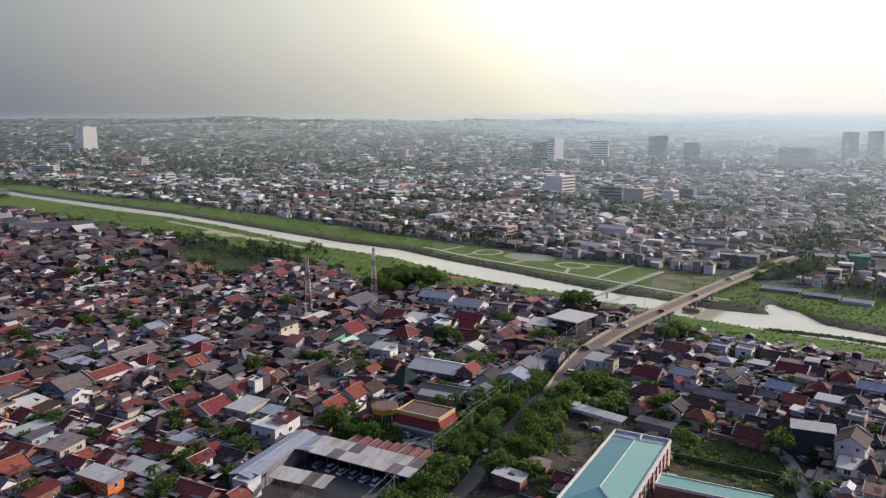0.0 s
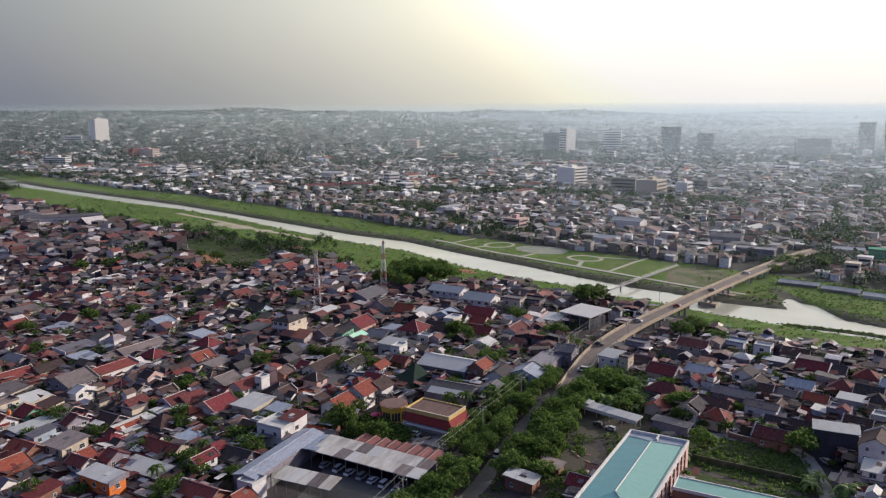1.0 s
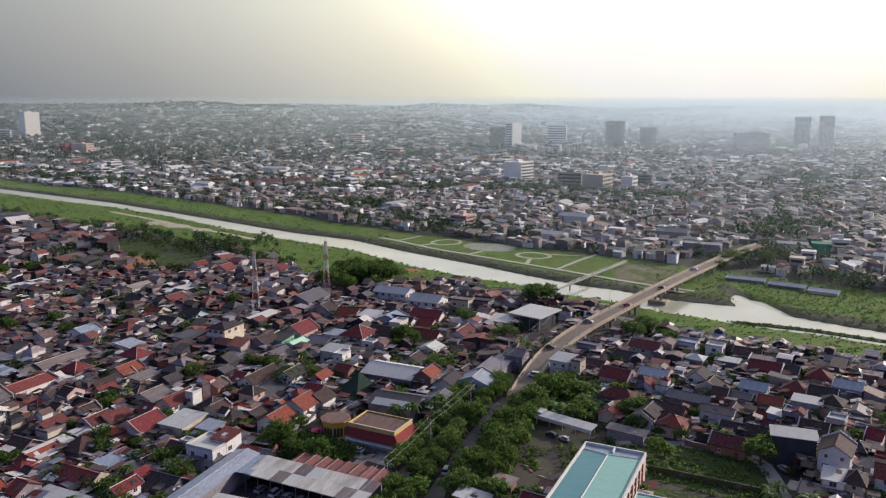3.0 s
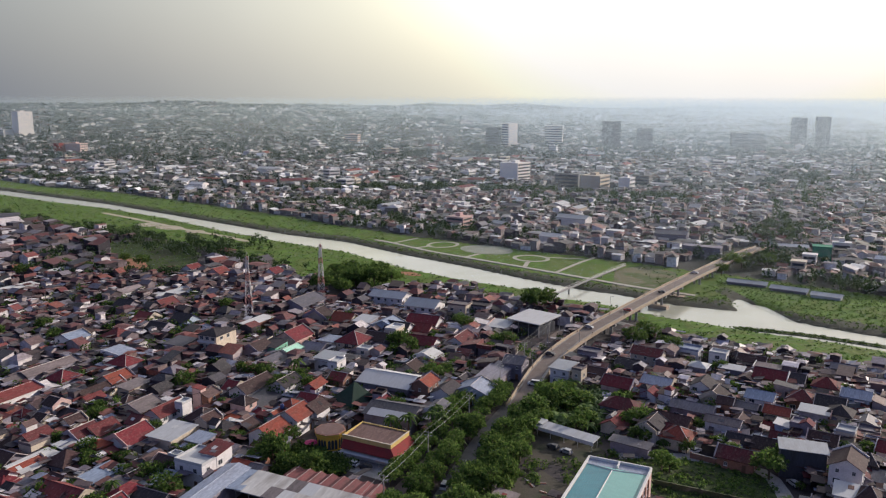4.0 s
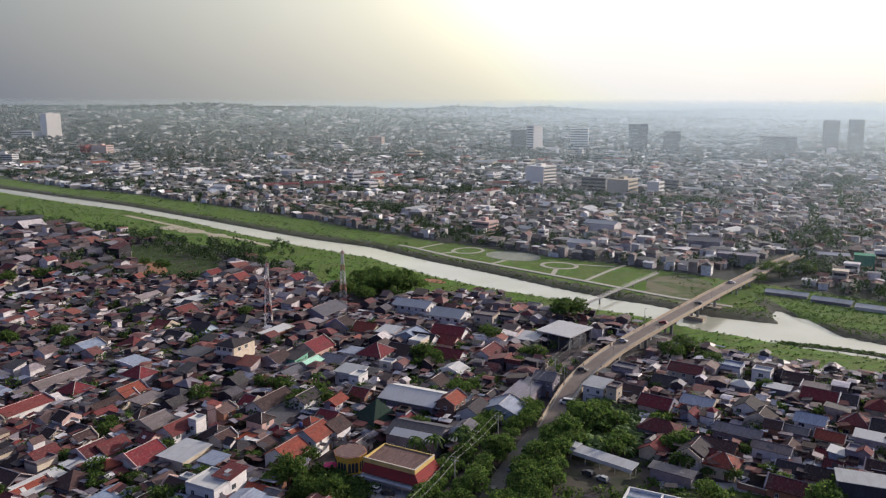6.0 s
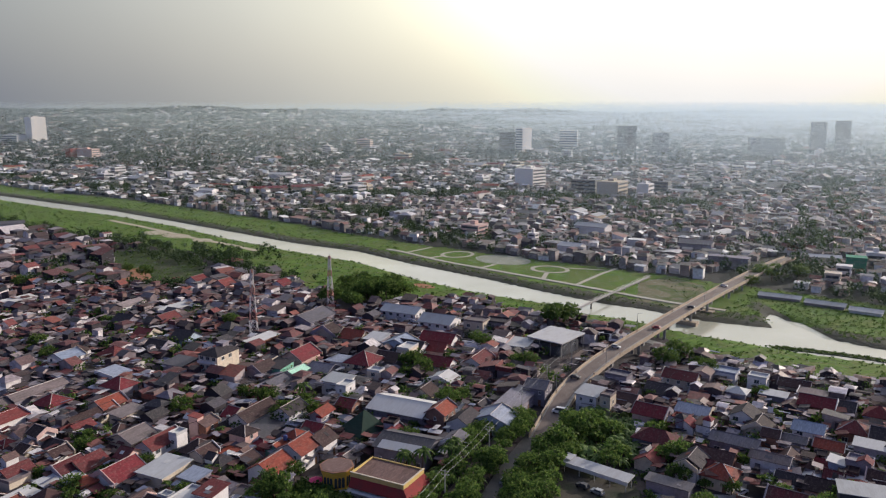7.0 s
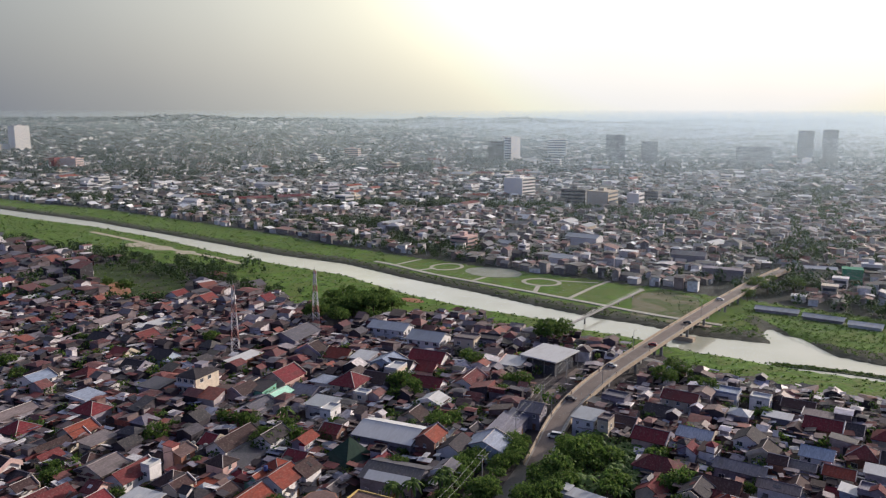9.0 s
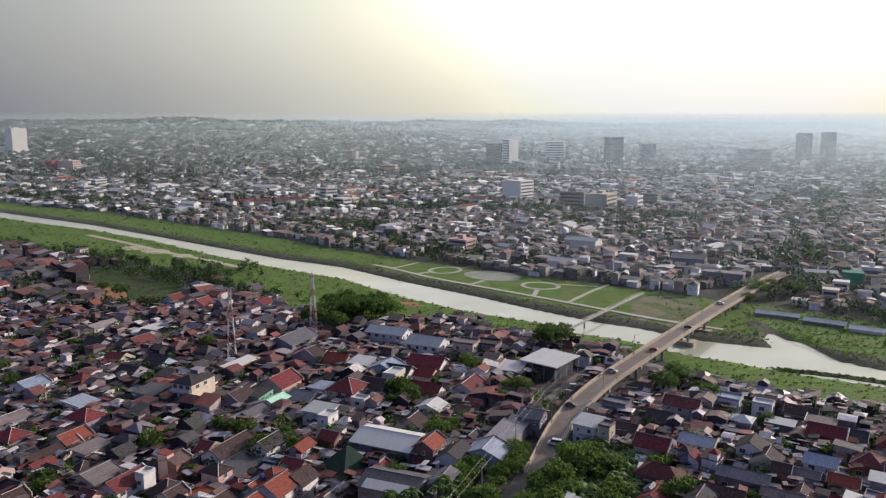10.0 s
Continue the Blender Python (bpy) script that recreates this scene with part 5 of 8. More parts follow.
lattice_tower(-33.2, 406.4, 28, 3.2, "slender red and white lattice radio tower")


def wall_run(name, pts, h, mat, label, thick=0.22):
    for a, b in zip(pts, pts[1:]):
        n = max(1, round(math.dist(a, b) / 6.0))
        t = thing(name, (a[0] + b[0]) / 2, (a[1] + b[1]) / 2, 0, math.degrees(math.atan2(b[1] - a[1], b[0] - a[0])), label, "wall", "garden walls")
        L = math.dist(a, b)
        part("panel", Shape().box(-L / 2, L / 2, -thick / 2, thick / 2, -0.4, h), mat, t)
        part("coping", Shape().box(-L / 2, L / 2, -thick / 2 - 0.06, thick / 2 + 0.06, h, h + 0.12), "mossy_concrete" if mat == "mossy_concrete" else "concrete", t)
        for i in range(n + 1):
            part("pier", Shape().box(-L / 2 + L * i / n - 0.18, -L / 2 + L * i / n + 0.18, -0.19, 0.19, -0.4, h + 0.25), mat, t)


wall_run("garden_wall", [(66.3, 199.9), (77.9, 192.9), (89.9, 185.7), (94.3, 182.5)], 1.5, "mossy_concrete", "mossy concrete wall across a green plot")
wall_run("garden_wall", [(83.8, 213.3), (90, 208.5), (96.2, 203.5)], 1.6, "wall_brick", "low brick wall beside a lane")
wall_run("garden_wall", [(-8.5, 174.5), (0.5, 193.5)], 1.8, "wall_grey", "grey wall behind a depot")

# the car kinds
def car_meshes(w, l, h, van):
    body = Shape()
    k = 0.16 if van else 0.30
    prof = [(-l / 2, 0.35), (l / 2, 0.35), (l / 2, 0.75), (l / 2 - 0.1, 0.95), (l / 2 - l * 0.22, 1.02 if not van else 1.15), (-l / 2 + 0.1, 1.0), (-l / 2, 0.8)]
    for s in (-1, 1):
        pts = [(s * w / 2, y, z) for y, z in prof]
        body.face(pts if s > 0 else pts[::-1])
    for (ya, za), (yb, zb) in zip(prof, prof[1:] + prof[:1]):
        body.face([(-w / 2, ya, za), (-w / 2, yb, zb), (w / 2, yb, zb), (w / 2, ya, za)][::-1])
    cab, top = Shape(), Shape()
    y0, y1 = -l / 2 + 0.15, l / 2 - l * (0.16 if van else 0.24)
    a, b = w / 2 - 0.04, w / 2 - 0.2
    lo = [(-a, y0, 1.0), (a, y0, 1.0), (a, y1, 1.0), (-a, y1, 1.0)]
    hi = [(-b, y0 + k, h - 0.06), (b, y0 + k, h - 0.06), (b, y1 - l * 0.14, h - 0.06), (-b, y1 - l * 0.14, h - 0.06)]
    for i in range(4):
        j = (i + 1) % 4
        cab.face([lo[i], lo[j], hi[j], hi[i]])
    top.slab([(p[0] * 1.04, p[1], h) for p in hi], 0.07)
    wheel = Shape().beam((-0.1, 0, 0), (0.1, 0, 0), 0.31, 0, 10).mesh("wheel", ["rubber"])
    return body, cab, top, wheel


CAR_KINDS = {"car": (1.6, 3.6, 1.45, False), "van": (1.6, 3.8, 1.8, True), "small_truck": (1.7, 4.6, 2.0, True)}
CAR_BUILT = {}


def car(x, y, z, rz, kind="car", paint="car_white", word="white"):
    key = (kind, paint)
    if key not in CAR_BUILT:
        w, l, h, van = CAR_KINDS[kind]
        b, c, tp, wh = car_meshes(w, l, h, van)
        CAR_BUILT[key] = (b.mesh("body", [paint]), c.mesh("glass", ["glass_dark"]), tp.mesh("roof", [paint]), wh, w, l)
    b, c, tp, wh, w, l = CAR_BUILT[key]
    t = thing(kind, x, y, z, rz, f"small {word} {kind.replace('_', ' ')} on its wheels on the road", kind.replace("_", " "), "vehicles")
    for nm, me in (("body", b), ("glass", c), ("roof", tp)):
        new(nm, me).parent = t
    for a in (-1, 1):
        for f in (-0.31, 0.31):
            o = new("wheel", wh)
            o.parent = t
            o.matrix_basis = pose(a * (w / 2 - 0.08), f * l, 0.31)


def on_bridge(px, py, side):
    i = min(range(len(BR)), key=lambda k: (BR[k][0] - px) ** 2 + (BR[k][1] - py) ** 2)
    (x, y, z), (nx_, ny_) = BR[i], normals(BR)[i]
    off = 2.0 if side < 0 else 4.7
    return x - nx_ * off, y - ny_ * off, z + 0.05, math.degrees(math.atan2(-nx_, ny_)) + (180 if side < 0 else 0)


for px, py, side, kind, paint, word in ((47, 268, 1, "small_truck", "car_white", "white"), (60, 296, -1, "car", "car_dark", "dark"), (80, 326, -1, "car", "car_silver", "silver"),
                                        (104, 354, 1, "car", "car_red", "red"), (132, 388, 1, "car", "car_dark", "dark"), (166, 424, -1, "car", "car_white", "white")):
    car(*on_bridge(px, py, side), kind, paint, word)
car(14.4, 200.9, 0.08, -20, "van", "car_white", "white")
car(27.2, 226.0, 0.08, -24, "car", "car_silver", "silver")
car(20.6, 213.0, 0.08, 156, "car", "car_dark", "dark")
for i, (x, y) in enumerate(((-32.6, 194.6), (-28.6, 192.3), (-25.4, 190.2), (-21.8, 187.8), (-18.8, 185.6), (-15.6, 183.5), (-12.0, 181.4))):
    car(x - 0.3, y - 0.4, 0.05, -30, "van" if i % 2 else "car", "car_white" if i % 3 else "car_silver", "white" if i % 3 else "silver")
for x, y, rz, paint, word in ((86.5, 216.5, -60, "car_white", "white"), (92.0, 211.0, -55, "car_white", "white"), (47, 222, 40, "car_dark", "dark"), (50, 218.6, 42, "car_silver", "silver"), (-6, 213.2, 55, "car_dark", "dark"), (-9.5, 215.2, 55, "car_white", "white"),
                              (104, 196, 10, "car_silver", "silver")):
    car(x, y, 0.07, rz, "car", paint, word)


def yard_clutter():
    r = random.Random(8)
    t = thing("tarpaulin_heap", 34.6, 181.3, 0, 15, "heap of goods under dark blue tarpaulins", "heap")
    for i in range(3):
        sh = Shape()
        rows = 6
        rad = 1.9 - 0.4 * i
        ox, oy = (0, 0) if i == 0 else (1.8 * (i - 1) + 0.9, -2.0 + i)
        pts = [[(ox + rad * (0.3 + 0.7 * (k / rows)) * math.cos(a) * (1 if k else 0.01), oy + rad * (k / rows) * math.sin(a) * 1.2, max(0.0, (1.7 - 0.4 * i) * (1 - (k / rows) ** 2) + r.uniform(-0.12, 0.12)))
                for a in [2 * math.pi * j / 12 for j in range(12)]] for k in range(rows + 1)]
        for k in range(rows):
            for j in range(12):
                jj = (j + 1) % 12
                sh.face([pts[k][j], pts[k + 1][j], pts[k + 1][jj], pts[k][jj]])
        part("tarpaulin", sh, "tarp_blue" if i != 1 else "rubber", t)
    for i in range(26):
        x, y = r.uniform(20, 42), r.uniform(172, 206)
        if 34 < x and y < 186 or any((x - a) ** 2 + (y - b) ** 2 < c * c for a, b, c in TAKEN):
            continue
        p = thing("plank_pile", x, y, 0, r.uniform(0, 180), "small pile of weathered planks and rubble", "rubble", "rubble piles")
        for k in range(4):
            L = r.uniform(0.8, 2.2)
            part("plank", Shape().box(-L / 2, L / 2, 0.28 * k - 0.5, 0.28 * k - 0.26, 0.02, 0.1 + 0.08 * (k % 3)), r.choice(["concrete", "sheet_tan", "wall_brick", "frame_white"]), p)


yard_clutter()


def power_pole(x, y, rz, h=9.5):
    t = thing("power_pole", x, y, 0, rz, "grey concrete power pole with two crossarms", "power pole", "power poles")
    part("pole", Shape().beam((0, 0, -0.5), (0, 0, h), 0.17, 0, 8, 0.11), "concrete", t)
    for z in (h - 0.4, h - 1.3):
        part("crossarm", Shape().box(-1.1, 1.1, -0.06, 0.06, z, z + 0.12), "steel_grey", t)
        for a in (-1.0, 0.0, 1.0):
            part("insulator", Shape().beam((a, 0, z + 0.12), (a, 0, z + 0.35), 0.06, 0, 6), "frame_white", t)


POLES = [(-22, 146), (-10.5, 170.5), (-1.0, 190.4), (11.0, 214.9), (25.0, 241.0), (38.5, 268.0), (51.5, 294), (66, 320)]
for i, (x, y) in enumerate(POLES):
    power_pole(x, y, -26)
for (xa, ya), (xb, yb) in zip(POLES, POLES[1:]):
    line = thing("power_line", 0, 0, 0, 0, "thin sagging power cables between two poles", "cable", "power lines")
    for a in (-1.0, 1.0):
        for z in (9.45,):
            pts = []
            for k in range(7):
                f = k / 6
                pts.append((xa + (xb - xa) * f + a * 0.9, ya + (yb - ya) * f - a * 0.43, z - 1.1 * 4 * f * (1 - f) * 0.5))
            part("cable", Shape().tube(pts, 0.035), "steel_grey", line)

# ---------------------------------------------------------------- houses with a place and a colour of their own
# left of the road, nearest rows
house(-67.0, 246.0, 6.5, 11, 5.6, "gable", "tile_red", "wall_white", "y", win="fr", label='two-storey white house with a gabled red tile roof')
house(-61.9, 246.5, 3, 4, 7.5, "flat", "sheet_white", "wall_white", "x", win="f")
house(-118.7, 263.5, 4.6, 15, 5.2, "lean", "tile_red", "wall_white", "y", win="fr", rise=1.4)
house(-128.5, 250.9, 12, 11, 5.4, "gable", "sheet_tan", "wall_grey", "y", win="fr")
house(-77.2, 197.0, 12, 9, 3.6, "gable", "tile_red", "wall_cream", "x", win="fr")
house(-85.4, 176.8, 11, 4.8, 6.6, "lean", "sheet_light", "wall_orange", "x", win="fr", rise=0.6, label='tall orange block with a sloping pale metal roof')
house(-78.4, 186.0, 14, 5.6, 4, "lean", "sheet_light", "wall_grey", "x", win="fr")
house(-77.5, 177.9, 8, 4.5, 2.8, "flat", "sheet_grey", "wall_pink", "x", win="fr")
house(-105.0, 198.4, 8, 8, 5.8, "lean", "sheet_tan", "wall_cream", "x", win="fr")
house(-114.9, 195.9, 9, 8, 4.6, "gable", "tile_orange", "wall_brick", "x", win="fr")
house(-114.6, 186.8, 8, 8, 4, "gable", "tile_orange", "wall_brick", "y", win="fr")
house(-97.9, 192.2, 6.5, 5.5, 4, "gable", "tile_orange", "wall_brick", "y", win="fr")
house(-121.2, 214.6, 4.5, 15, 4.4, "lean", "sheet_light", "wall_grey", "y", win="fr")
house(-134.2, 235.1, 8, 11, 4, "lean", "sheet_white", "wall_grey", "y", win="fr")
house(-146.0, 243.9, 11, 8, 4, "lean", "sheet_tan", "wall_cream", "x", win="fr")
house(-107.1, 189.5, 8, 6, 3.2, "lean", "sheet_blue", "wall_grey", "x", win="fr")
house(-72.2, 229.2, 8.5, 10, 4.6, "gable", "tile_maroon", "wall_white", "y", win="fr")
house(-60.9, 229.8, 8.5, 10, 5.2, "lean", "sheet_light", "wall_cream", "x", win="fr", rise=0.7)
house(-76.6, 252.6, 9, 9, 4.6, "gable", "sheet_tan", "wall_cream", "y", win="fr")
house(-55.7, 244.0, 7, 8, 4.2, "hip", "tile_brown", "wall_grey", "x", win="fr")
house(-48.4, 209.9, 9, 9, 6.6, "flat", "sheet_white", "wall_white", "x", win="frl", label='modern white two-storey house with a flat roof')
house(-44.7, 212.3, 5, 6, 7.4, "lean", "tile_red", "wall_white", "x", win="f")
house(-56.1, 194.5, 9, 7, 3.4, "gable", "tile_dark", "wall_grey", "x", win="fr")
house(-59.7, 172.6, 11, 8, 3.6, "gable", "tile_red", "wall_brick", "x", win="fr")
house(-50.2, 171.9, 6, 5, 3, "gable", "tile_orange", "wall_brick", "y", win="fr")
house(-48.5, 177.2, 5, 5, 4.8, "flat", "sheet_white", "wall_white", "x", win="f")
house(-87.3, 234.1, 8, 8, 3.6, "gable", "tile_red", "wall_cream", "y", win="fr")
house(-83.1, 236.7, 7, 8, 3.8, "gable", "tile_red", "wall_cream", "y", win="fr")
house(-98.8, 230.6, 7, 7, 4.4, "gable", "tile_red", "wall_cream", "y", win="fr")
house(-111.5, 281.8, 8, 8, 4.4, "hip", "tile_maroon", "wall_grey", "x", win="fr")
house(-95.5, 296.4, 9, 8, 4.6, "hip", "tile_maroon", "wall_grey", "x", win="fr")
house(-125.3, 287.6, 5, 20, 3.6, "gable", "sheet_tan", "wall_grey", "y", win="fr")
house(-146.9, 293.5, 7, 14, 3.8, "lean", "sheet_grey", "wall_grey", "y", win="fr")
house(-137.7, 280.5, 9, 8, 3.6, "lean", "sheet_blue", "wall_grey", "y", win="fr")
house(-95.8, 271.9, 5, 16, 3.4, "gable", "tile_brown", "wall_cream", "y", win="fr")
house(-93.5, 279.9, 7, 9, 4, "gable", "tile_orange", "wall_cream", "y", win="fr")
house(-84.4, 271.0, 5, 9, 4.6, "lean", "sheet_tan", "wall_cream", "y", win="fr")
house(-101.2, 218.7, 7, 8, 3.4, "gable", "tile_brown", "wall_grey", "x", win="fr")
house(-92.7, 216.6, 6, 12, 3.4, "lean", "sheet_light", "wall_grey", "y", win="fr")
house(-95.4, 212.8, 4, 12, 3.4, "gable", "tile_orange", "wall_cream", "y", win="fr")
house(-85.4, 218.0, 7, 8, 3.6, "hip", "tile_brown", "wall_grey", "x", win="fr")
house(-73.3, 209.5, 5, 10, 3, "lean", "sheet_blue", "wall_grey", "y", win="fr")
house(-65.3, 202.0, 8, 4, 3, "lean", "sheet_tan", "wall_grey", "y", win="fr")
house(-162.6, 278.6, 9, 8, 3.8, "gable", "sheet_grey", "wall_grey", "x", win="fr")
house(-153.5, 259.7, 6, 12, 3.8, "gable", "tile_red", "wall_cream", "y", win="fr")
house(-145.5, 268.0, 6, 10, 3.8, "gable", "tile_brown", "wall_cream", "y", win="fr")
house(-199.2, 351.8, 9, 16, 3.8, "lean", "sheet_tan", "wall_cream", "y", win="fr")
house(-169.4, 336.7, 10, 8, 3.8, "gable", "tile_red", "wall_cream", "x", win="fr")
house(-168.3, 323.7, 9, 8, 3.6, "lean", "sheet_blue", "wall_grey", "x", win="fr")
house(-125.9, 327.1, 9, 9, 5.4, "gable", "sheet_blue", "wall_white", "y", win="fr")
house(-111.1, 335.7, 9, 9, 3.6, "hip", "tile_red", "wall_cream", "x", win="fr")
house(-102.1, 310.4, 8, 8, 4, "lean", "sheet_blue", "wall_grey", "y", win="fr")
house(-81.3, 318.8, 9, 8, 4.6, "lean", "sheet_grey", "wall_grey", "x", win="fr")
house(-96.4, 343.8, 9, 8, 3.6, "gable", "tile_dark", "wall_grey", "x", win="fr")
house(-107.0, 408.5, 6, 22, 3.6, "lean", "sheet_light", "wall_grey", "y", win="fr")
house(-193.4, 425.8, 6, 24, 3.4, "lean", "sheet_light", "wall_grey", "y", win="fr")
house(-188.2, 471.7, 5, 22, 3.6, "lean", "sheet_white", "wall_grey", "y", win="fr")
house(-131.6, 413.2, 7, 14, 4.4, "gable", "sheet_tan", "wall_white", "y", win="fr")
house(-235.3, 489.5, 10, 9, 3.6, "gable", "tile_red", "wall_cream", "x", win="fr")
house(-221.2, 447.6, 14, 9, 3.6, "gable", "tile_maroon", "wall_cream", "x", win="fr")
house(-205.6, 380.3, 9, 9, 3.6, "gable", "tile_maroon", "wall_cream", "x", win="fr")
house(-187.9, 323.5, 9, 9, 4, "gable", "tile_red", "wall_brick", "y", win="fr")
house(-125.8, 333.1, 9, 9, 5.6, "hip", "tile_brown", "wall_white", "y", win="fr")
house(-121.8, 293.5, 6, 20, 4, "gable", "sheet_tan", "wall_grey", "y", win="fr")
house(-86.4, 227.5, 7, 9, 3.4, "lean", "sheet_light", "wall_grey", "y", win="fr")
house(-97.4, 226.9, 5, 6, 4.8, "flat", "sheet_tan", "wall_cream", "x", win="fr")
house(-122.9, 383.8, 9, 9, 3.8, "gable", "tile_dark", "wall_grey", "x", win="fr")
house(-106.0, 386.9, 8, 10, 3.6, "gable", "tile_red", "wall_cream", "y", win="fr")
house(-88.7, 355.5, 9, 9, 4, "gable", "tile_dark", "wall_blue", "x", win="fr")
house(-106.9, 361.4, 8, 8, 3.6, "gable", "tile_red", "wall_cream", "x", win="fr")
house(-126.9, 332.3, 9, 8, 3.6, "hip", "tile_red", "wall_cream", "x", win="fr")
house(-64.0, 455.5, 8, 8, 4, "gable", "tile_maroon", "wall_white", "y", win="fr")
house(-112.5, 467.6, 9, 9, 4, "gable", "tile_red", "wall_white", "y", win="fr")
house(-95.5, 457.8, 9, 9, 4, "gable", "tile_red", "wall_pink", "y", win="fr")
# middle of the near town
house(-33.7, 230.7, 8, 9, 4.6, "gable", "tile_orange", "wall_white", "y", win="fr")
house(-27.7, 240.3, 8, 9, 5.4, "gable", "tile_orange", "wall_white", "y", win="fr")
house(-22.5, 245.9, 7, 7, 5, "gable", "tile_brown", "wall_white", "y", win="fr")
house(-44.6, 266.6, 7, 15, 5.2, "gable", "tile_brown", "wall_white", "y", win="fr")
house(-39.9, 257.6, 7, 11, 3.4, "lean", "sheet_grey", "wall_grey", "y", win="fr")
house(-33.8, 267.8, 6, 9, 5.6, "gable", "tile_dark", "wall_white", "y", win="fr")
house(-44.0, 313.7, 7, 8, 4.6, "lean", "tile_dark", "wall_green", "x", win="fr")
house(-37.1, 306.9, 5, 9, 4.6, "gable", "sheet_mint", "wall_green", "y", win="fr")
house(-50.0, 310.8, 7, 9, 4.6, "gable", "tile_brown", "wall_grey", "y", win="fr")
house(-37.8, 325.3, 10, 12, 4.6, "gable", "tile_maroon", "wall_pink", "y", win="fr")
house(-13.0, 314.5, 10, 11, 5.8, "hip", "tile_maroon", "wall_cream", "x", win="fr")
house(-8.3, 302.4, 5, 4, 5.6, "flat", "sheet_white", "wall_cream", "x", win="fr")
house(-21.1, 295.4, 9, 7, 5, "lean", "sheet_light", "wall_white", "x", win="fr")
house(-18.1, 288.0, 4, 6, 5.8, "flat", "sheet_white", "wall_white", "x", win="fr")
house(-23.0, 322.1, 7, 6, 3.6, "lean", "sheet_blue", "wall_white", "x", win="fr")
house(0.6, 335.6, 11, 9, 6, "gable", "sheet_blue", "wall_blue", "y", win="fr")
house(3.3, 323.5, 5, 8, 7.6, "flat", "sheet_white", "wall_cream", "x", win="fr")
house(-3.5, 319.0, 9, 8, 4.8, "gable", "tile_brown", "wall_grey", "x", win="fr")
house(-17.8, 352.1, 8, 8, 4, "gable", "tile_orange", "wall_cream", "x", win="fr")
house(-9.1, 347.0, 8, 8, 4.6, "lean", "sheet_light", "wall_grey", "x", win="fr")
house(-42.8, 297.5, 9, 10, 3.4, "gable", "sheet_grey", "wall_grey", "y", win="fr")
house(-27.7, 311.9, 9, 9, 3.6, "gable", "sheet_grey", "wall_grey", "x", win="fr")
house(-56.4, 349.1, 5, 16, 4.4, "lean", "sheet_white", "wall_brick", "y", win="fr")
house(11.6, 315.3, 18, 8, 4.4, "gable", "tile_maroon", "wall_white", "x", win="fr")
house(15.4, 297.0, 10, 8, 4, "gable", "sheet_light", "wall_cream", "y", win="fr")
house(8.8, 286.0, 7, 7, 3.6, "gable", "tile_brown", "wall_cream", "y", win="fr")
house(12.6, 262.5, 6, 8, 6.4, "gable", "tile_orange", "wall_brick", "y", win="fr")
house(16.7, 344.5, 14, 9, 4.4, "gable", "tile_maroon", "wall_white", "x", win="fr")
house(29.7, 317.0, 8, 12, 4.2, "gable", "tile_red", "wall_white", "y", win="fr")
house(17.9, 368.2, 15, 12, 6, "gable", "sheet_light", "wall_white", "x", win="fr")
house(33.8, 362.5, 9, 8, 7.2, "flat", "sheet_tan", "wall_cream", "x", win="frl")
house(43.0, 365.0, 10, 8, 6, "flat", "tile_dark", "wall_grey", "x", win="fr")
house(1.9, 386.7, 18, 10, 6, "gable", "sheet_light", "wall_white", "x", win="fr")
house(-40.0, 381.9, 13, 19, 4.8, "gable", "sheet_grey", "wall_grey", "y", win="fr")
house(5.3, 331.0, 10, 9, 5.2, "gable", "tile_dark", "wall_white", "x", win="fr")
house(15.1, 331.9, 8, 8, 4.4, "gable", "tile_red", "wall_pink", "x", win="fr")
house(29.3, 260.5, 11, 9, 4.4, "gable", "sheet_blue", "wall_blue", "y", win="fr")
house(19.6, 259.3, 8, 9, 4.2, "gable", "tile_dark", "wall_white", "y", win="fr")
house(37.9, 275.5, 7, 20, 4.4, "lean", "sheet_grey", "wall_grey", "y", win="fr")
house(46.6, 283.4, 7, 8, 6, "gable", "sheet_grey", "wall_grey", "x", win="fr")
house(49.0, 337.0, 8, 9, 4, "lean", "sheet_light", "wall_grey", "x", win="fr")
house(-18.8, 352.1, 9, 9, 4, "gable", "tile_orange", "wall_cream", "x", win="fr")
house(-30.0, 358.0, 12, 7, 4, "gable", "tile_brown", "wall_cream", "y", win="fr")
# right of the bridge
house(62.1, 274.5, 7.0, 7.4, 6.4, "lean", "sheet_light", "wall_white", "x", win="fr", rot=-38)
house(66.4, 269.7, 3.5, 4.9, 7.2, "flat", "sheet_tan", "wall_cream", "x", win="fr", rot=-38)
house(75.8, 290.5, 7.9, 5.7, 6.6, "flat", "sheet_grey", "wall_grey", "x", win="fr", rot=-38)
house(73.5, 243.2, 11.7, 7.4, 4.4, "hip", "tile_red", "wall_grey", "x", win="fr", rot=-38)
house(76.3, 225.4, 5.3, 6.6, 5, "gable", "tile_dark", "wall_white", "y", win="fr", rot=-38)
house(79.7, 227.0, 7.0, 6.6, 3.4, "gable", "tile_red", "wall_pink", "x", win="fr", rot=-38)
house(83.1, 221.6, 7.9, 7.4, 3.8, "hip", "tile_orange", "wall_cream", "x", win="fr", rot=-38)
house(99.0, 226.9, 9.4, 4.9, 5, "gable", "sheet_tan", "wall_white", "x", win="fr", rot=-38)
house(77.3, 226.5, 6.2, 7.4, 5.2, "gable", "tile_dark", "wall_white", "y", win="fr", rot=-38)
house(84.3, 230.1, 10.9, 7.4, 4.2, "gable", "tile_brown", "wall_brick", "x", win="fr", rot=-38)
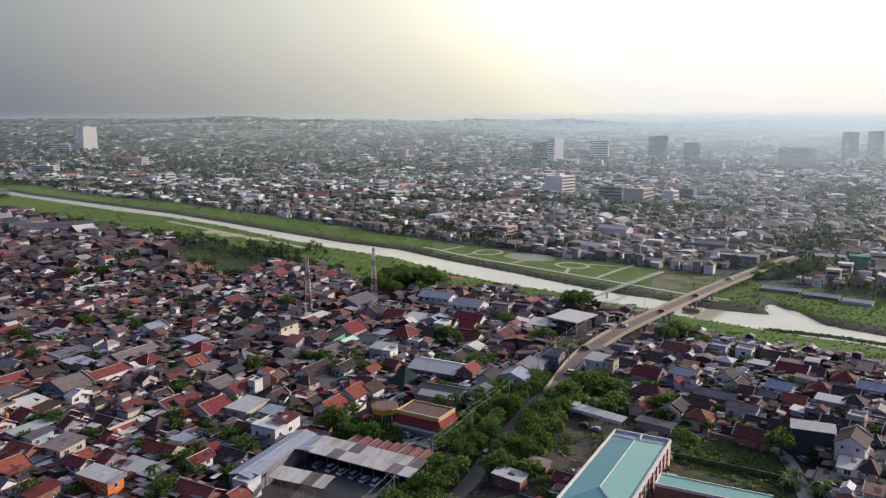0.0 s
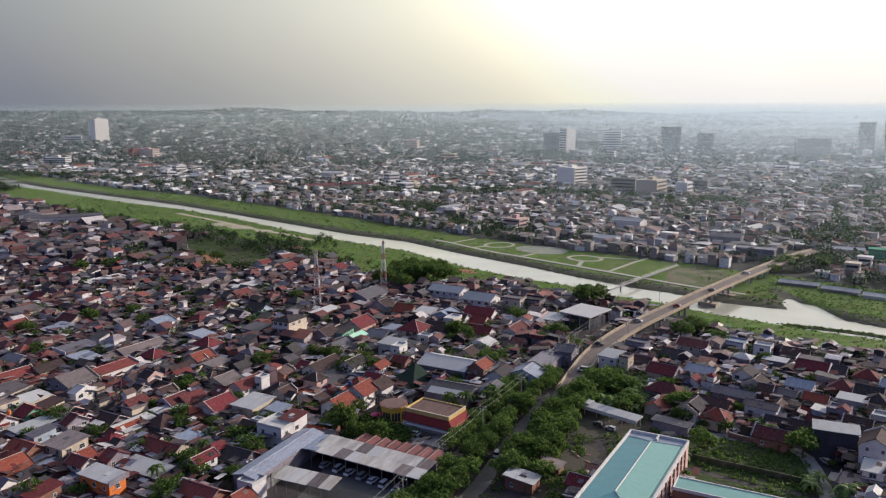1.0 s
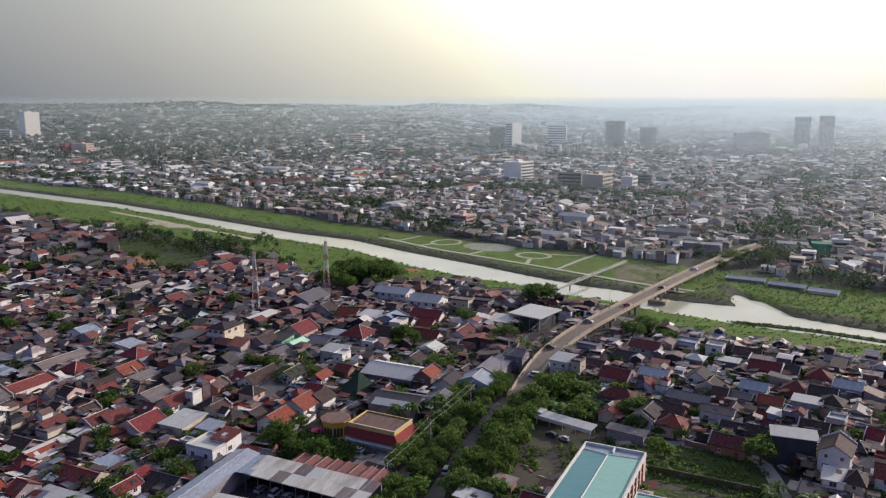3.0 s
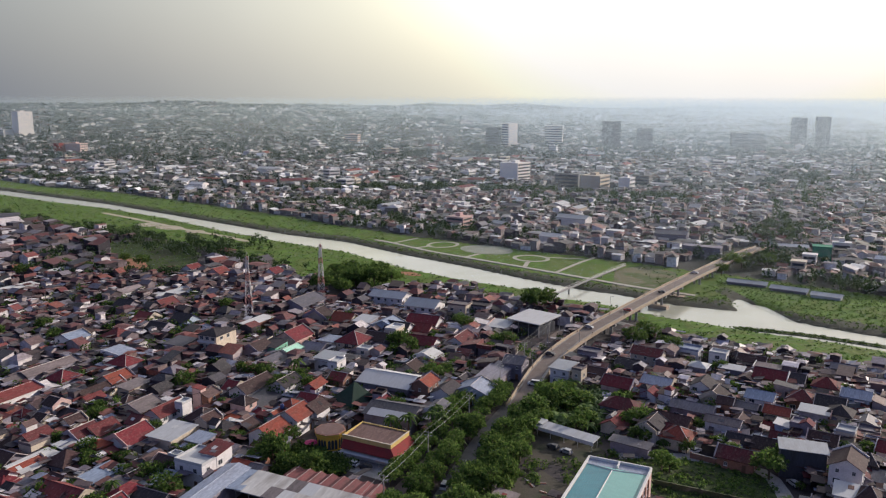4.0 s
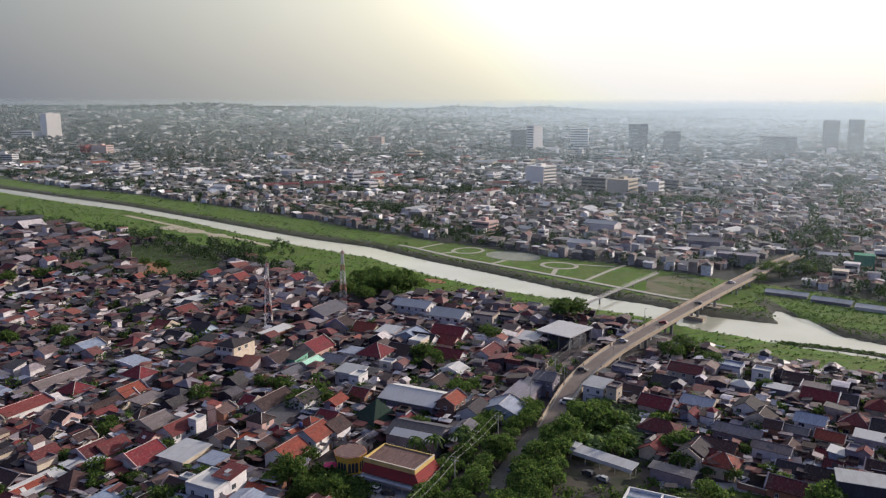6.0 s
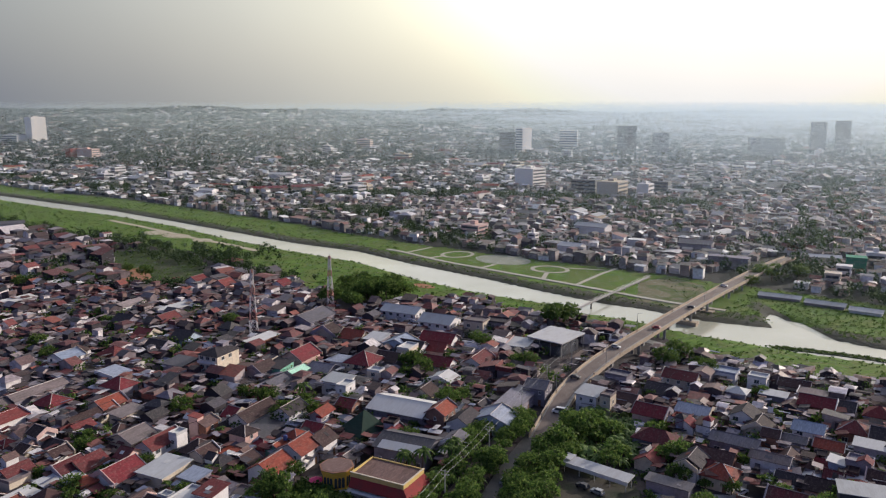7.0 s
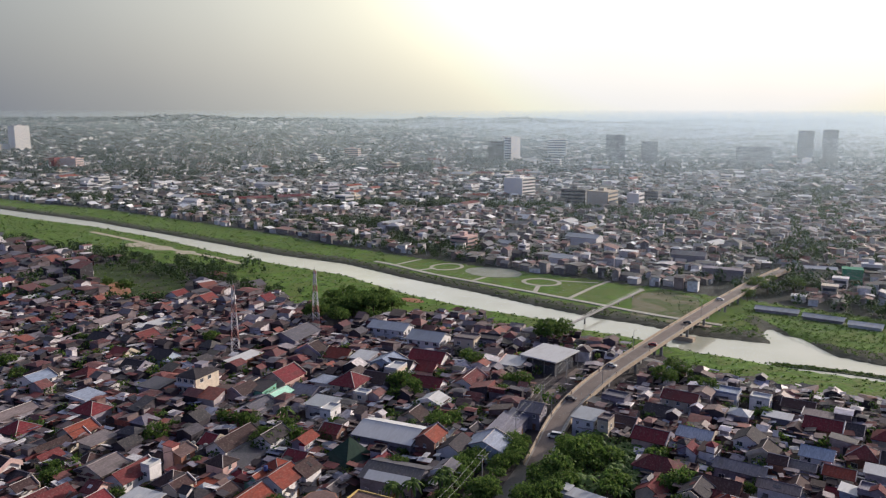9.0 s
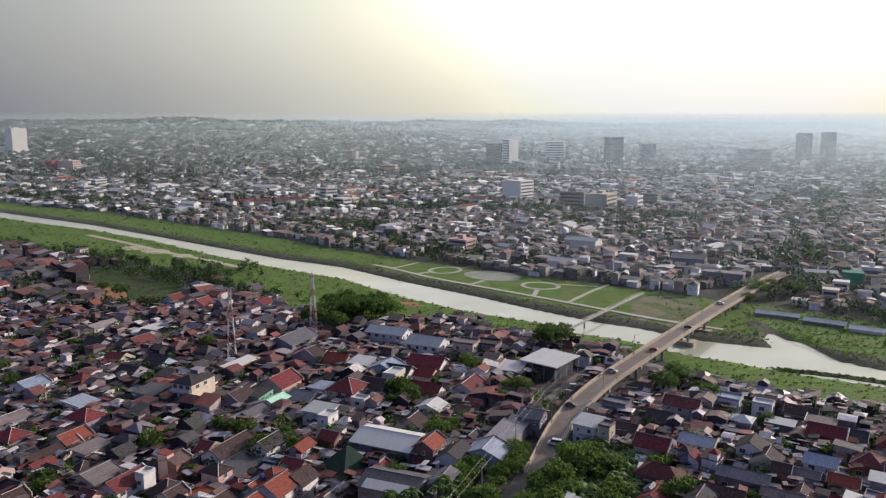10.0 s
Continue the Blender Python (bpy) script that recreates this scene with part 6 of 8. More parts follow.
house(115.2, 191.6, 7.4, 8.6, 8.6, "gable", "tile_brown", "wall_white", "y", win="fr", rot=-38)
house(130.2, 232.6, 7.9, 4.9, 5, "lean", "sheet_white", "wall_grey", "x", win="fr", rot=-38)
house(118.7, 243.9, 7.8, 7.4, 5.8, "gable", "sheet_blue", "wall_white", "x", win="fr", rot=-38)
house(133.3, 265.8, 10.1, 7.4, 4.4, "gable", "tile_maroon", "wall_brick", "x", win="fr", rot=-38)
house(105.0, 256.1, 7.0, 7.4, 5.6, "gable", "tile_dark", "wall_white", "y", win="fr", rot=-38)
house(106.1, 249.0, 7.0, 7.4, 4.6, "gable", "tile_brown", "wall_cream", "y", win="fr", rot=-38)
house(95.2, 240.2, 12.5, 6.6, 4.2, "gable", "sheet_grey", "wall_grey", "x", win="fr", rot=-38)
house(111.7, 239.6, 7.0, 4.9, 4.4, "gable", "sheet_grey", "wall_cream", "x", win="fr", rot=-38)
house(119.4, 234.4, 7.0, 4.9, 4.4, "gable", "tile_orange", "wall_cream", "x", win="fr", rot=-38)
house(94.5, 207.6, 9.4, 6.6, 3.4, "gable", "tile_red", "wall_brick", "x", win="fr", rot=-38)
house(105.9, 212.9, 7.8, 6.6, 3.4, "gable", "tile_brown", "wall_pink", "x", win="fr", rot=-38)
house(100.5, 217.7, 7.8, 4.9, 3.2, "gable", "tile_dark", "wall_grey", "x", win="fr", rot=-38)
house(123.0, 215.3, 7.0, 6.6, 3.6, "gable", "tile_brown", "wall_grey", "x", win="fr", rot=-38)
house(139.1, 239.0, 7.9, 7.4, 4.6, "gable", "tile_dark", "wall_grey", "x", win="fr", rot=-38)
house(112.6, 278.1, 6.2, 5.7, 4.6, "hip", "sheet_light", "wall_grey", "x", win="fr", rot=-38)
house(123.9, 287.1, 6.2, 4.9, 6, "flat", "sheet_white", "wall_white", "x", win="fr", rot=-38)
house(123.5, 275.0, 7.9, 4.1, 4.2, "lean", "sheet_white", "wall_grey", "x", win="fr", rot=-38)
house(97.5, 289.0, 10.9, 6.6, 6, "gable", "tile_red", "wall_cream", "x", win="fr", rot=-38)
house(115.3, 297.1, 10.9, 6.6, 5, "flat", "sheet_blue", "wall_white", "x", win="fr", rot=-38)
house(77.4, 260.0, 9.4, 7.4, 5.2, "gable", "tile_maroon", "wall_pink", "x", win="fr", rot=-38)
house(91.8, 262.3, 9.4, 7.4, 4.6, "gable", "sheet_blue", "wall_white", "x", win="fr", rot=-38)
house(73.5, 274.6, 7.9, 7.4, 3.6, "gable", "tile_brown", "wall_grey", "x", win="fr", rot=-38)
house(87.7, 282.5, 7.8, 7.4, 3.8, "gable", "tile_dark", "wall_grey", "x", win="fr", rot=-38)
house(147.8, 256.3, 7.8, 7.4, 4.4, "hip", "tile_red", "wall_cream", "x", win="fr", rot=-38)
house(133.3, 245.5, 7.8, 7.4, 4.4, "hip", "tile_red", "wall_brick", "x", win="fr", rot=-38)
house(150.8, 244.1, 7.9, 7.4, 5.2, "gable", "sheet_blue", "wall_blue", "x", win="fr", rot=-38)
house(136.4, 274.2, 7.8, 4.9, 4.4, "lean", "sheet_tan", "wall_grey", "x", win="fr", rot=-38)
house(134.8, 282.9, 9.4, 5.7, 4.4, "gable", "tile_brown", "wall_cream", "x", win="fr", rot=-38)
house(163.3, 271.6, 7.8, 5.7, 4.6, "gable", "sheet_grey", "wall_cream", "x", win="fr", rot=-38)
house(139.8, 263.5, 7.9, 6.6, 4, "gable", "tile_dark", "wall_cream", "x", win="fr", rot=-38)
t = house(108.8, 201.2, 11.0, 5.6, 8.2, "lean", "sheet_light", "slate_wall", "x", win="", rot=-24, rise=0.5, label="tall workshop with dark boarded walls and a pale sheet roof", name="workshop", category="workshop", group="workshops")
part("porch_roof", Shape().slab([(0.5, -4.8, 2.6), (5.3, -4.8, 2.6), (5.3, -2.85, 3.1), (0.5, -2.85, 3.1)], 0.12), "sheet_light", t)
tagged(part("forecourt", Shape().solid([(99.5, 186.5), (108.0, 182.0), (111.0, 186.5), (103.0, 191.0)], -0.1, 0.075), "paving_pale"), "pale concrete forecourt beside a lane", "yard", kind="structure")
house(103.1, 180.4, 5.3, 5.7, 2.6, "lean", "sheet_tan", "wall_grey", "x", win="", rot=-38)
house(19.5, 182.4, 7.5, 5, 3, "lean", "sheet_light", "wall_brick", "y", win="f")
house(28.5, 191.4, 5, 4, 2.4, "lean", "sheet_tan", "wall_brick", "y", win="")
house(68.3, 218.2, 10.9, 3.3, 3, "lean", "sheet_grey", "wall_grey", "x", win="", rot=-38)

# ---------------------------------------------------------------- the rest of the near town, lot by lot
def seg_dist(px, py, line):
    best = 1e9
    for a, b in zip(line, line[1:]):
        dx, dy = b[0] - a[0], b[1] - a[1]
        f = max(0.0, min(1.0, ((px - a[0]) * dx + (py - a[1]) * dy) / (dx * dx + dy * dy)))
        best = min(best, math.hypot(px - a[0] - f * dx, py - a[1] - f * dy))
    return best


def inside(px, py, poly):
    hit = False
    for (ax, ay), (bx, by) in zip(poly, poly[1:] + poly[:1]):
        if (ay > py) != (by > py) and px < ax + (py - ay) * (bx - ax) / (by - ay):
            hit = not hit
    return hit


BR_MID = [(p[0] - n[0] * BW / 2, p[1] - n[1] * BW / 2) for p, n in zip(BR, BN)]
OPEN = [
    [(16, 150), (50, 150), (66, 186), (66, 216), (86, 216), (103, 205), (98, 150), (125, 150), (60, 120), (10, 120)],   # teal building, yard and green plot
    [(0, 195), (20, 232), (38, 262), (50, 274), (70, 262), (66, 212), (40, 190), (28, 170), (0, 150), (-14, 150)],      # trees along the road
    [(-50, 150), (-56, 178), (-38, 208), (-24, 210), (4, 196), (-8, 150)],                                               # depot
    [(-32, 206), (-26, 232), (-10, 241), (14, 229), (3, 198), (-4, 204)],                                                                       # restaurant
    [(-210, 590), (-150, 466), (-108, 476), (-124, 545), (-156, 596)],                                                   # meadow
    [(-40, 418), (-22, 402), (14, 432), (-2, 452), (-26, 466)],                                                          # grove by the river
    [(40, 318), (56, 312), (84, 338), (80, 346), (62, 330)],                                                             # garden below the bridge
    [(42, 190), (66, 184), (67, 208), (46, 208)],                                                                        # beside the teal building
]


def free(x, y, r, pad=0.0):
    if seg_dist(x, y, ROAD) < 6.5 + r or seg_dist(x, y, SIDE_ROAD) < 2.4 + r or seg_dist(x, y, BR_MID) < 6.0 + r:
        return False
    if seg_dist(x, y, RIVER_ROAD) < 2.6 + r or seg_dist(x, y, LANE) < 2.2 + r or seg_dist(x, y, LANE_B) < 1.8 + r:
        return False
    if any(inside(x, y, p) for p in OPEN):
        return False
    return all((x - a) ** 2 + (y - b) ** 2 > (r * 0.74 + c * 0.80 + pad) ** 2 for a, b, c in TAKEN)


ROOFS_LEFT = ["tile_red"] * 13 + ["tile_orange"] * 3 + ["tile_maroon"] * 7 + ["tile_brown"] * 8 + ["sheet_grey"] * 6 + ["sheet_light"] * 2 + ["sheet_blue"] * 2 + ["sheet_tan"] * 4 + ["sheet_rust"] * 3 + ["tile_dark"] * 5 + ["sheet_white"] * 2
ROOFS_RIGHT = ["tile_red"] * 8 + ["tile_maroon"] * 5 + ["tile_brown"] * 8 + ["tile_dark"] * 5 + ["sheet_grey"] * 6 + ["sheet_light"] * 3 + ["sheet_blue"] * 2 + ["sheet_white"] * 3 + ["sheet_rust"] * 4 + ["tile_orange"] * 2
WALLS = ["wall_white"] * 8 + ["wall_cream"] * 5 + ["wall_grey"] * 4 + ["wall_pink"] * 2 + ["wall_blue"] * 1 + ["wall_brick"] * 2 + ["wall_green"] * 1
GAPS = []      # lots left empty, for trees


def far_houses(name, spots, roof, wall, label, seed):
    """Small gabled houses: spots are rows of x, y, z, width, depth, eaves, turn, rise."""
    s = np.asarray(spots, float)
    n = len(s)
    x, y, z, w, d, h, a, rise = s.T
    c, sn = np.cos(a), np.sin(a)
    corners = [(-.5, -.5), (.5, -.5), (.5, .5), (-.5, .5)]
    V = np.zeros((n, 16, 3))
    for k, (u, v) in enumerate(corners):
        lx, ly = u * w, v * d
        V[:, k] = np.column_stack([x + c * lx - sn * ly, y + sn * lx + c * ly, z - 1.0])
        V[:, 4 + k] = np.column_stack([x + c * lx - sn * ly, y + sn * lx + c * ly, z + h])
        lx, ly = u * (w + 0.9), v * (d + 0.9)
        V[:, 10 + k] = np.column_stack([x + c * lx - sn * ly, y + sn * lx + c * ly, z + h - 0.12])
    rr = np.random.RandomState(seed)
    kind = rr.choice(3, n, p=[0.55, 0.2, 0.25])                     # gabled, hipped, lean-to
    short = np.where(kind == 1, 0.35, 1.0)
    off = np.where(kind == 2, 0.5, 0.0) * d
    low = np.where(kind == 1, 0.0, 1.0)
    for k, u in ((8, -.5), (9, .5)):
        V[:, k] = np.column_stack([x + c * u * w - sn * off, y + sn * u * w + c * off, z + h + (rise - 0.05) * low])
    for k, u in ((14, -.5), (15, .5)):
        lx, ly = u * (w + 0.9) * short, off * 1.1
        V[:, k] = np.column_stack([x + c * lx - sn * ly, y + sn * lx + c * ly, z + h + rise])
    base = (np.arange(n) * 16)[:, None]
    quads = [(0, 1, 5, 4), (2, 3, 7, 6), (10, 11, 15, 14), (14, 15, 12, 13)]
    faces, mats = [], []
    pent = [(1, 2, 6, 9, 5), (3, 0, 4, 8, 7)]
    for q, m in zip(quads, (0, 0, 1, 1)):
        faces.extend((base + np.array(q)).tolist())
        mats.extend([m] * n)
    for q in pent:
        faces.extend((base + np.array(q)).tolist())
        mats.extend([0] * n)
    hip = base[kind == 1]
    for q in ((11, 12, 15), (13, 10, 14)):
        faces.extend((hip + np.array(q)).tolist())
        mats.extend([1] * len(hip))
    me = bpy.data.meshes.new(name)
    me.from_pydata(V.reshape(-1, 3).tolist(), [], faces)
    me.materials.append(MATS[wall])
    me.materials.append(MATS[roof])
    me.polygons.foreach_set("material_index", np.array(mats))
    me.update()
    return tagged(new(name, me), label, "houses", kind="stuff")


def fill_town():
    r = random.Random(5)
    c, s = math.cos(radians(GRID)), math.sin(radians(GRID))
    q, row, made = -40.0, 0, 0
    rest_left, rest_right = [], []
    lots = []
    while q < 620:
        depth = r.uniform(4.8, 7.6)
        p = -520.0
        while p < 260:
            width = r.uniform(4.0, 7.0)
            lots.append((p + width / 2, q + depth / 2, width, depth))
            p += width + (r.uniform(2.2, 3.6) if r.random() < 0.16 else r.uniform(-0.2, 0.4))
        row += 1
        q += depth + (r.uniform(2.6, 3.6) if row % 2 == 0 else r.uniform(-0.1, 0.5))
    for p, q, width, depth in lots:
        x, y = c * p - s * q, s * p + c * q
        if not (150 < y < 480) or abs(x) > 0.62 * (y + 12) + 14 or y > near_edge(x) - 6:
            continue
        right = x > np.interp(y, [150, 262, 296, 337, 367], [0, 49, 66, 98, 122])
        small = min(width, depth) / 2
        if not free(x, y, small):
            GAPS.append((x, y))
            continue
        if r.random() < 0.22:
            GAPS.append((x, y))
            continue
        if math.hypot(x, y) > 278:
            w, d = width - r.uniform(0.2, 1.0), depth - r.uniform(0.2, 1.2)
            turn = radians(GRID + r.gauss(0, 3) + (-10 if right else 0)) + r.choice((0, 1, 2, 3)) * math.pi / 2
            (rest_right if right else rest_left).append((x, y, 0.0, w, d, r.choice([2.2, 2.5, 2.8, 3.0, 3.2, 4.6, 5.4]), turn, d * r.choice([0.07, 0.12, 0.2, 0.26, 0.3])))
            if r.random() < 0.55:
                k = r.uniform(0.45, 0.65)
                (rest_right if right else rest_left).append((x + r.uniform(-0.3, 0.3) * w, y + r.uniform(-0.4, 0.4) * d, 0.0, w * k, d * k, r.choice([3.2, 4.0, 4.6, 5.6]), turn + math.pi / 2, d * k * r.choice([0.05, 0.1, 0.3])))
            continue
        rm = r.choice(ROOFS_RIGHT if right else ROOFS_LEFT)
        tile = rm.startswith("tile")
        kind = r.choice(["gable"] * 6 + ["hip"] * 3 + ["lean"]) if tile else r.choice(["gable"] * 4 + ["lean"] * 5 + ["flat"])
        h = r.choice([2.3, 2.6, 2.8, 3.0, 3.2, 3.6, 4.4, 5.4, 5.8])
        w, d = width - r.uniform(0.1, 0.8), depth - r.uniform(0.1, 1.0)
        near = math.hypot(x, y) < 330
        house(x, y, w, d, h, kind, rm, r.choice(WALLS), r.choice("xy") if kind != "lean" else r.choice("xxy"), GRID + r.gauss(0, 2.2) + (-10 if right else 0), over=r.uniform(0.3, 0.7),
              win=("fr" if near and math.hypot(x, y) < 232 else "r" if near else ""), clear=0.86, winged=True)
        # lean-to at the back or the front
        if r.random() < 0.45 and near:
            lw, ld = w * r.uniform(0.4, 0.9), r.uniform(2.0, 3.2)
            sx = r.uniform(-0.5, 0.5) * (w - lw)
            a = radians(GRID)
            lx, ly = sx, -d / 2 - ld / 2 + 0.6
            house(x + math.cos(a) * lx - math.sin(a) * ly, y + math.sin(a) * lx + math.cos(a) * ly, lw, ld, 2.4, "lean", r.choice(["sheet_grey", "sheet_light", "sheet_rust", "sheet_tan", "sheet_blue"]),
                  "wall_grey", "x", GRID, rise=0.45, over=0.25, win="", label="low grey lean-to with a corrugated sheet roof", name="lean_to", category="shed", group="lean-tos", clear=0.3)
        if r.random() < 0.05 and near:
            water_tank(x + 0.3 * w, y + 0.2 * d, h + 0.3, r.choice(["tank_orange", "steel_grey", "tarp_blue"]))
        made += 1
    far_houses("town_houses", rest_left, "near_far_roofs", "town_walls", "dense low houses with red, brown and grey roofs", 6)
    far_houses("bridge_houses", rest_right, "bridge_roofs", "town_walls", "dense low houses with brown and grey roofs by the bridge", 7)
    return made


fill_town()


def awnings(n, seed):
    """Patched sheets that cover the yards and alleys between the houses."""
    r = random.Random(seed)
    V, F = [], []
    while len(V) < 8 * n:
        y = 150 + 330 * r.random() ** 1.25
        x = r.uniform(-0.6, 0.62) * (y + 12)
        if y > near_edge(x) - 8 or not all(seg_dist(x, y, ln) > 5 for ln in (ROAD, RIVER_ROAD, LANE, SIDE_ROAD)) or seg_dist(x, y, BR_MID) < 6.5 or any(inside(x, y, p) for p in OPEN):
            continue
        w, d, z, t = r.uniform(0.7, 2.4), r.uniform(0.6, 1.6), r.uniform(2.3, 4.6), radians(GRID + r.gauss(0, 6)) + r.choice((0, math.pi / 2))
        tilt = r.uniform(-0.3, 0.3)
        c, s = math.cos(t), math.sin(t)
        k = len(V)
        for th in (0.0, -0.1):
            for a, b in ((-w, -d), (w, -d), (w, d), (-w, d)):
                V.append((x + c * a - s * b, y + s * a + c * b, z + tilt * b + th))
        F += [(k, k + 1, k + 2, k + 3), (k + 7, k + 6, k + 5, k + 4), (k, k + 4, k + 5, k + 1), (k + 1, k + 5, k + 6, k + 2), (k + 2, k + 6, k + 7, k + 3), (k + 3, k + 7, k + 4, k)]
    me = bpy.data.meshes.new("awnings")
    me.from_pydata(V, [], F)
    me.materials.append(MATS["awning_sheets"])
    me.update()
    tagged(new("awnings", me), "patched metal and plastic sheets over yards between houses", "awnings", kind="stuff")


awnings(6200, 19)

# ---------------------------------------------------------------- trees and plants
def leaf_cards(sh, centre, radius, n, size, r, flat=0.75, mi=0):
    for _ in range(n):
        a, u = r.uniform(0, 2 * math.pi), r.uniform(-1, 1)
        k = radius * (r.random() ** 0.45)
        s = math.sqrt(1 - u * u)
        c = Vector((centre[0] + k * s * math.cos(a), centre[1] + k * s * math.sin(a), centre[2] + k * u * flat))
        d = Vector((r.gauss(0, 1), r.gauss(0, 1), r.gauss(0, 0.6))).normalized()
        e = d.orthogonal().normalized()
        f = d.cross(e)
        t = r.uniform(0, 6.28)
        e, f = e * math.cos(t) + f * math.sin(t), f * math.cos(t) - e * math.sin(t)
        w, l = size * r.uniform(0.35, 0.75), size * r.uniform(0.9, 1.7)
        sh.face([c - f * l, c + e * w - f * l * 0.1, c + f * l + d * 0.25 * size, c - e * w - f * l * 0.1], mi)


def tree_meshes(seed, height, spread, cards, size, mat, clumps=13):
    r = random.Random(seed)
    trunk, crown = Shape(), Shape()
    top = height * 0.5
    lean = (r.uniform(-0.4, 0.4), r.uniform(-0.4, 0.4))
    trunk.beam((0, 0, -0.5), (lean[0], lean[1], top), 0.26, 0, 7, 0.16)
    for i in range(clumps):
        a = 2 * math.pi * i / clumps * 2.4 + r.uniform(-0.4, 0.4)
        k = spread * (0.2 + 0.8 * r.random() ** 0.8) if i else 0.0
        z = height * (0.5 + 0.42 * r.random() * (1.0 - 0.45 * k / spread))
        c = (lean[0] + k * math.cos(a), lean[1] + k * math.sin(a), z)
        trunk.beam((lean[0], lean[1], top * r.uniform(0.7, 1.0)), c, 0.12, 0, 5, 0.03)
        leaf_cards(crown, c, spread * r.uniform(0.22, 0.5), int(cards * 0.6) // clumps, size * r.uniform(0.8, 1.1), r, r.uniform(0.45, 0.8))
    for _ in range(int(cards * 0.05)):
        a, k = r.uniform(0, 6.283), spread * (0.35 + 0.75 * r.random())
        z = height * (0.42 + 0.5 * r.random() * (1.0 - 0.5 * k / spread))
        leaf_cards(crown, (lean[0] + k * math.cos(a), lean[1] + k * math.sin(a), z), spread * 0.12, 8, size * 1.15, r, 0.5)
    return trunk.mesh("trunk", ["bark"]), crown.mesh("crown", [mat])


TREES = [tree_meshes(1, 8.5, 4.0, 980, 0.36, "leaf", 24), tree_meshes(2, 7.0, 3.4, 820, 0.34, "leaf", 22), tree_meshes(3, 10.5, 4.8, 1250, 0.40, "leaf", 30),
         tree_meshes(4, 6.0, 2.8, 640, 0.33, "leaf_bright", 18), tree_meshes(5, 8.0, 3.6, 900, 0.36, "leaf_bright", 24), tree_meshes(6, 4.2, 2.1, 420, 0.30, "leaf", 13)]


def palm_meshes(seed, trunk_h, frond, n, mat):
    """A banana plant or palm: arching fronds with drooping blades."""
    r = random.Random(seed)
    tk, cr = Shape(), Shape()
    tk.beam((0, 0, -0.4), (0.15, 0.1, trunk_h), 0.2, 0, 6, 0.12)
    for i in range(n):
        a = 2 * math.pi * i / n + r.uniform(-0.3, 0.3)
        up = r.uniform(0.35, 1.0)
        prev = Vector((0.15, 0.1, trunk_h))
        side = Vector((-math.sin(a), math.cos(a), 0))
        for k in range(4):
            f = (k + 1) / 4
            nxt = Vector((0.15 + frond * f * math.cos(a), 0.1 + frond * f * math.sin(a), trunk_h + frond * (up * f - 1.15 * f * f)))
            wa, wb = 0.42 * frond / 2.6 * math.sin(math.pi * (0.12 + 0.8 * k / 4)), 0.42 * frond / 2.6 * math.sin(math.pi * (0.12 + 0.8 * f))
            for sgn in (1, -1):
                drop = Vector((0, 0, -0.12))
                quad = [prev, nxt, nxt + side * wb * sgn + drop, prev + side * wa * sgn + drop]
                cr.face(quad if sgn < 0 else quad[::-1])
            prev = nxt
    return tk.mesh("trunk", ["bark"]), cr.mesh("crown", [mat])


PALMS = [palm_meshes(1, 2.2, 2.6, 11, "leaf_banana"), palm_meshes(2, 2.8, 3.0, 12, "leaf_banana"), palm_meshes(3, 7.5, 3.0, 14, "leaf")]


def tree(kind, x, y, s, rz, z=0.0, label="", group="trees"):
    pool = PALMS if kind >= 10 else TREES
    trunk, crown = pool[kind % 10]
    name = "tree" if kind < 10 else "banana_plant" if kind < 12 else "palm_tree"
    lab = label or ("broad leafy green tree with a bare trunk" if kind < 10 else "banana plant with broad arching green leaves" if kind < 12 else "tall coconut palm with drooping fronds")
    t = thing(name, x, y, z, rz, lab, name.replace("_", " "), group)
    t.scale = (s, s, s * 0.95)
    for nm, me in (("trunk", trunk), ("crown", crown)):
        new(nm, me).parent = t
    return t


tr = random.Random(77)


def grove(n, x0, x1, y0, y1, kinds=(0, 1, 2, 4), lo=0.75, hi=1.2, keep=None, apart=3.0):
    """n trees scattered over a box, kept off roads and houses."""
    placed, tries = [], 0
    while len(placed) < n and tries < n * 30:
        tries += 1
        x, y = tr.uniform(x0, x1), tr.uniform(y0, y1)
        if keep and not keep(x, y):
            continue
        if any((x - a) ** 2 + (y - b) ** 2 < apart * apart for a, b in placed):
            continue
        if any((x - a) ** 2 + (y - b) ** 2 < (c * 0.75 + 1.0) ** 2 for a, b, c in TAKEN):
            continue
        placed.append((x, y))
        tree(tr.choice(kinds), x, y, tr.uniform(lo, hi), tr.uniform(0, 360))


def trees_at(kinds, lo, hi, *spots):
    for x, y in spots:
        tree(tr.choice(kinds), x + tr.uniform(-0.6, 0.6), y + tr.uniform(-0.6, 0.6), tr.uniform(lo, hi), tr.uniform(0, 360))


off_road = lambda x, y: seg_dist(x, y, ROAD) > 3.4 and seg_dist(x, y, SIDE_ROAD) > 2.8 and seg_dist(x, y, BR_MID) > 6.0
# rows of trees on both sides of the road
grove(74, -12, 44, 160, 266, (0, 4, 4, 3, 4), 0.55, 0.95, lambda x, y: seg_dist(x, y, ROAD) > 3.2 and seg_dist(x, y, SIDE_ROAD) > 2.4 and seg_dist(x, y, ROAD) < 15 and x < np.interp(y, [165, 262], [2, 44]), 2.4)
grove(54, 8, 62, 185, 262, (0, 4, 3, 4), 0.7, 1.0, lambda x, y: off_road(x, y) and seg_dist(x, y, ROAD) < 15 and x > np.interp(y, [165, 262], [4, 48]))
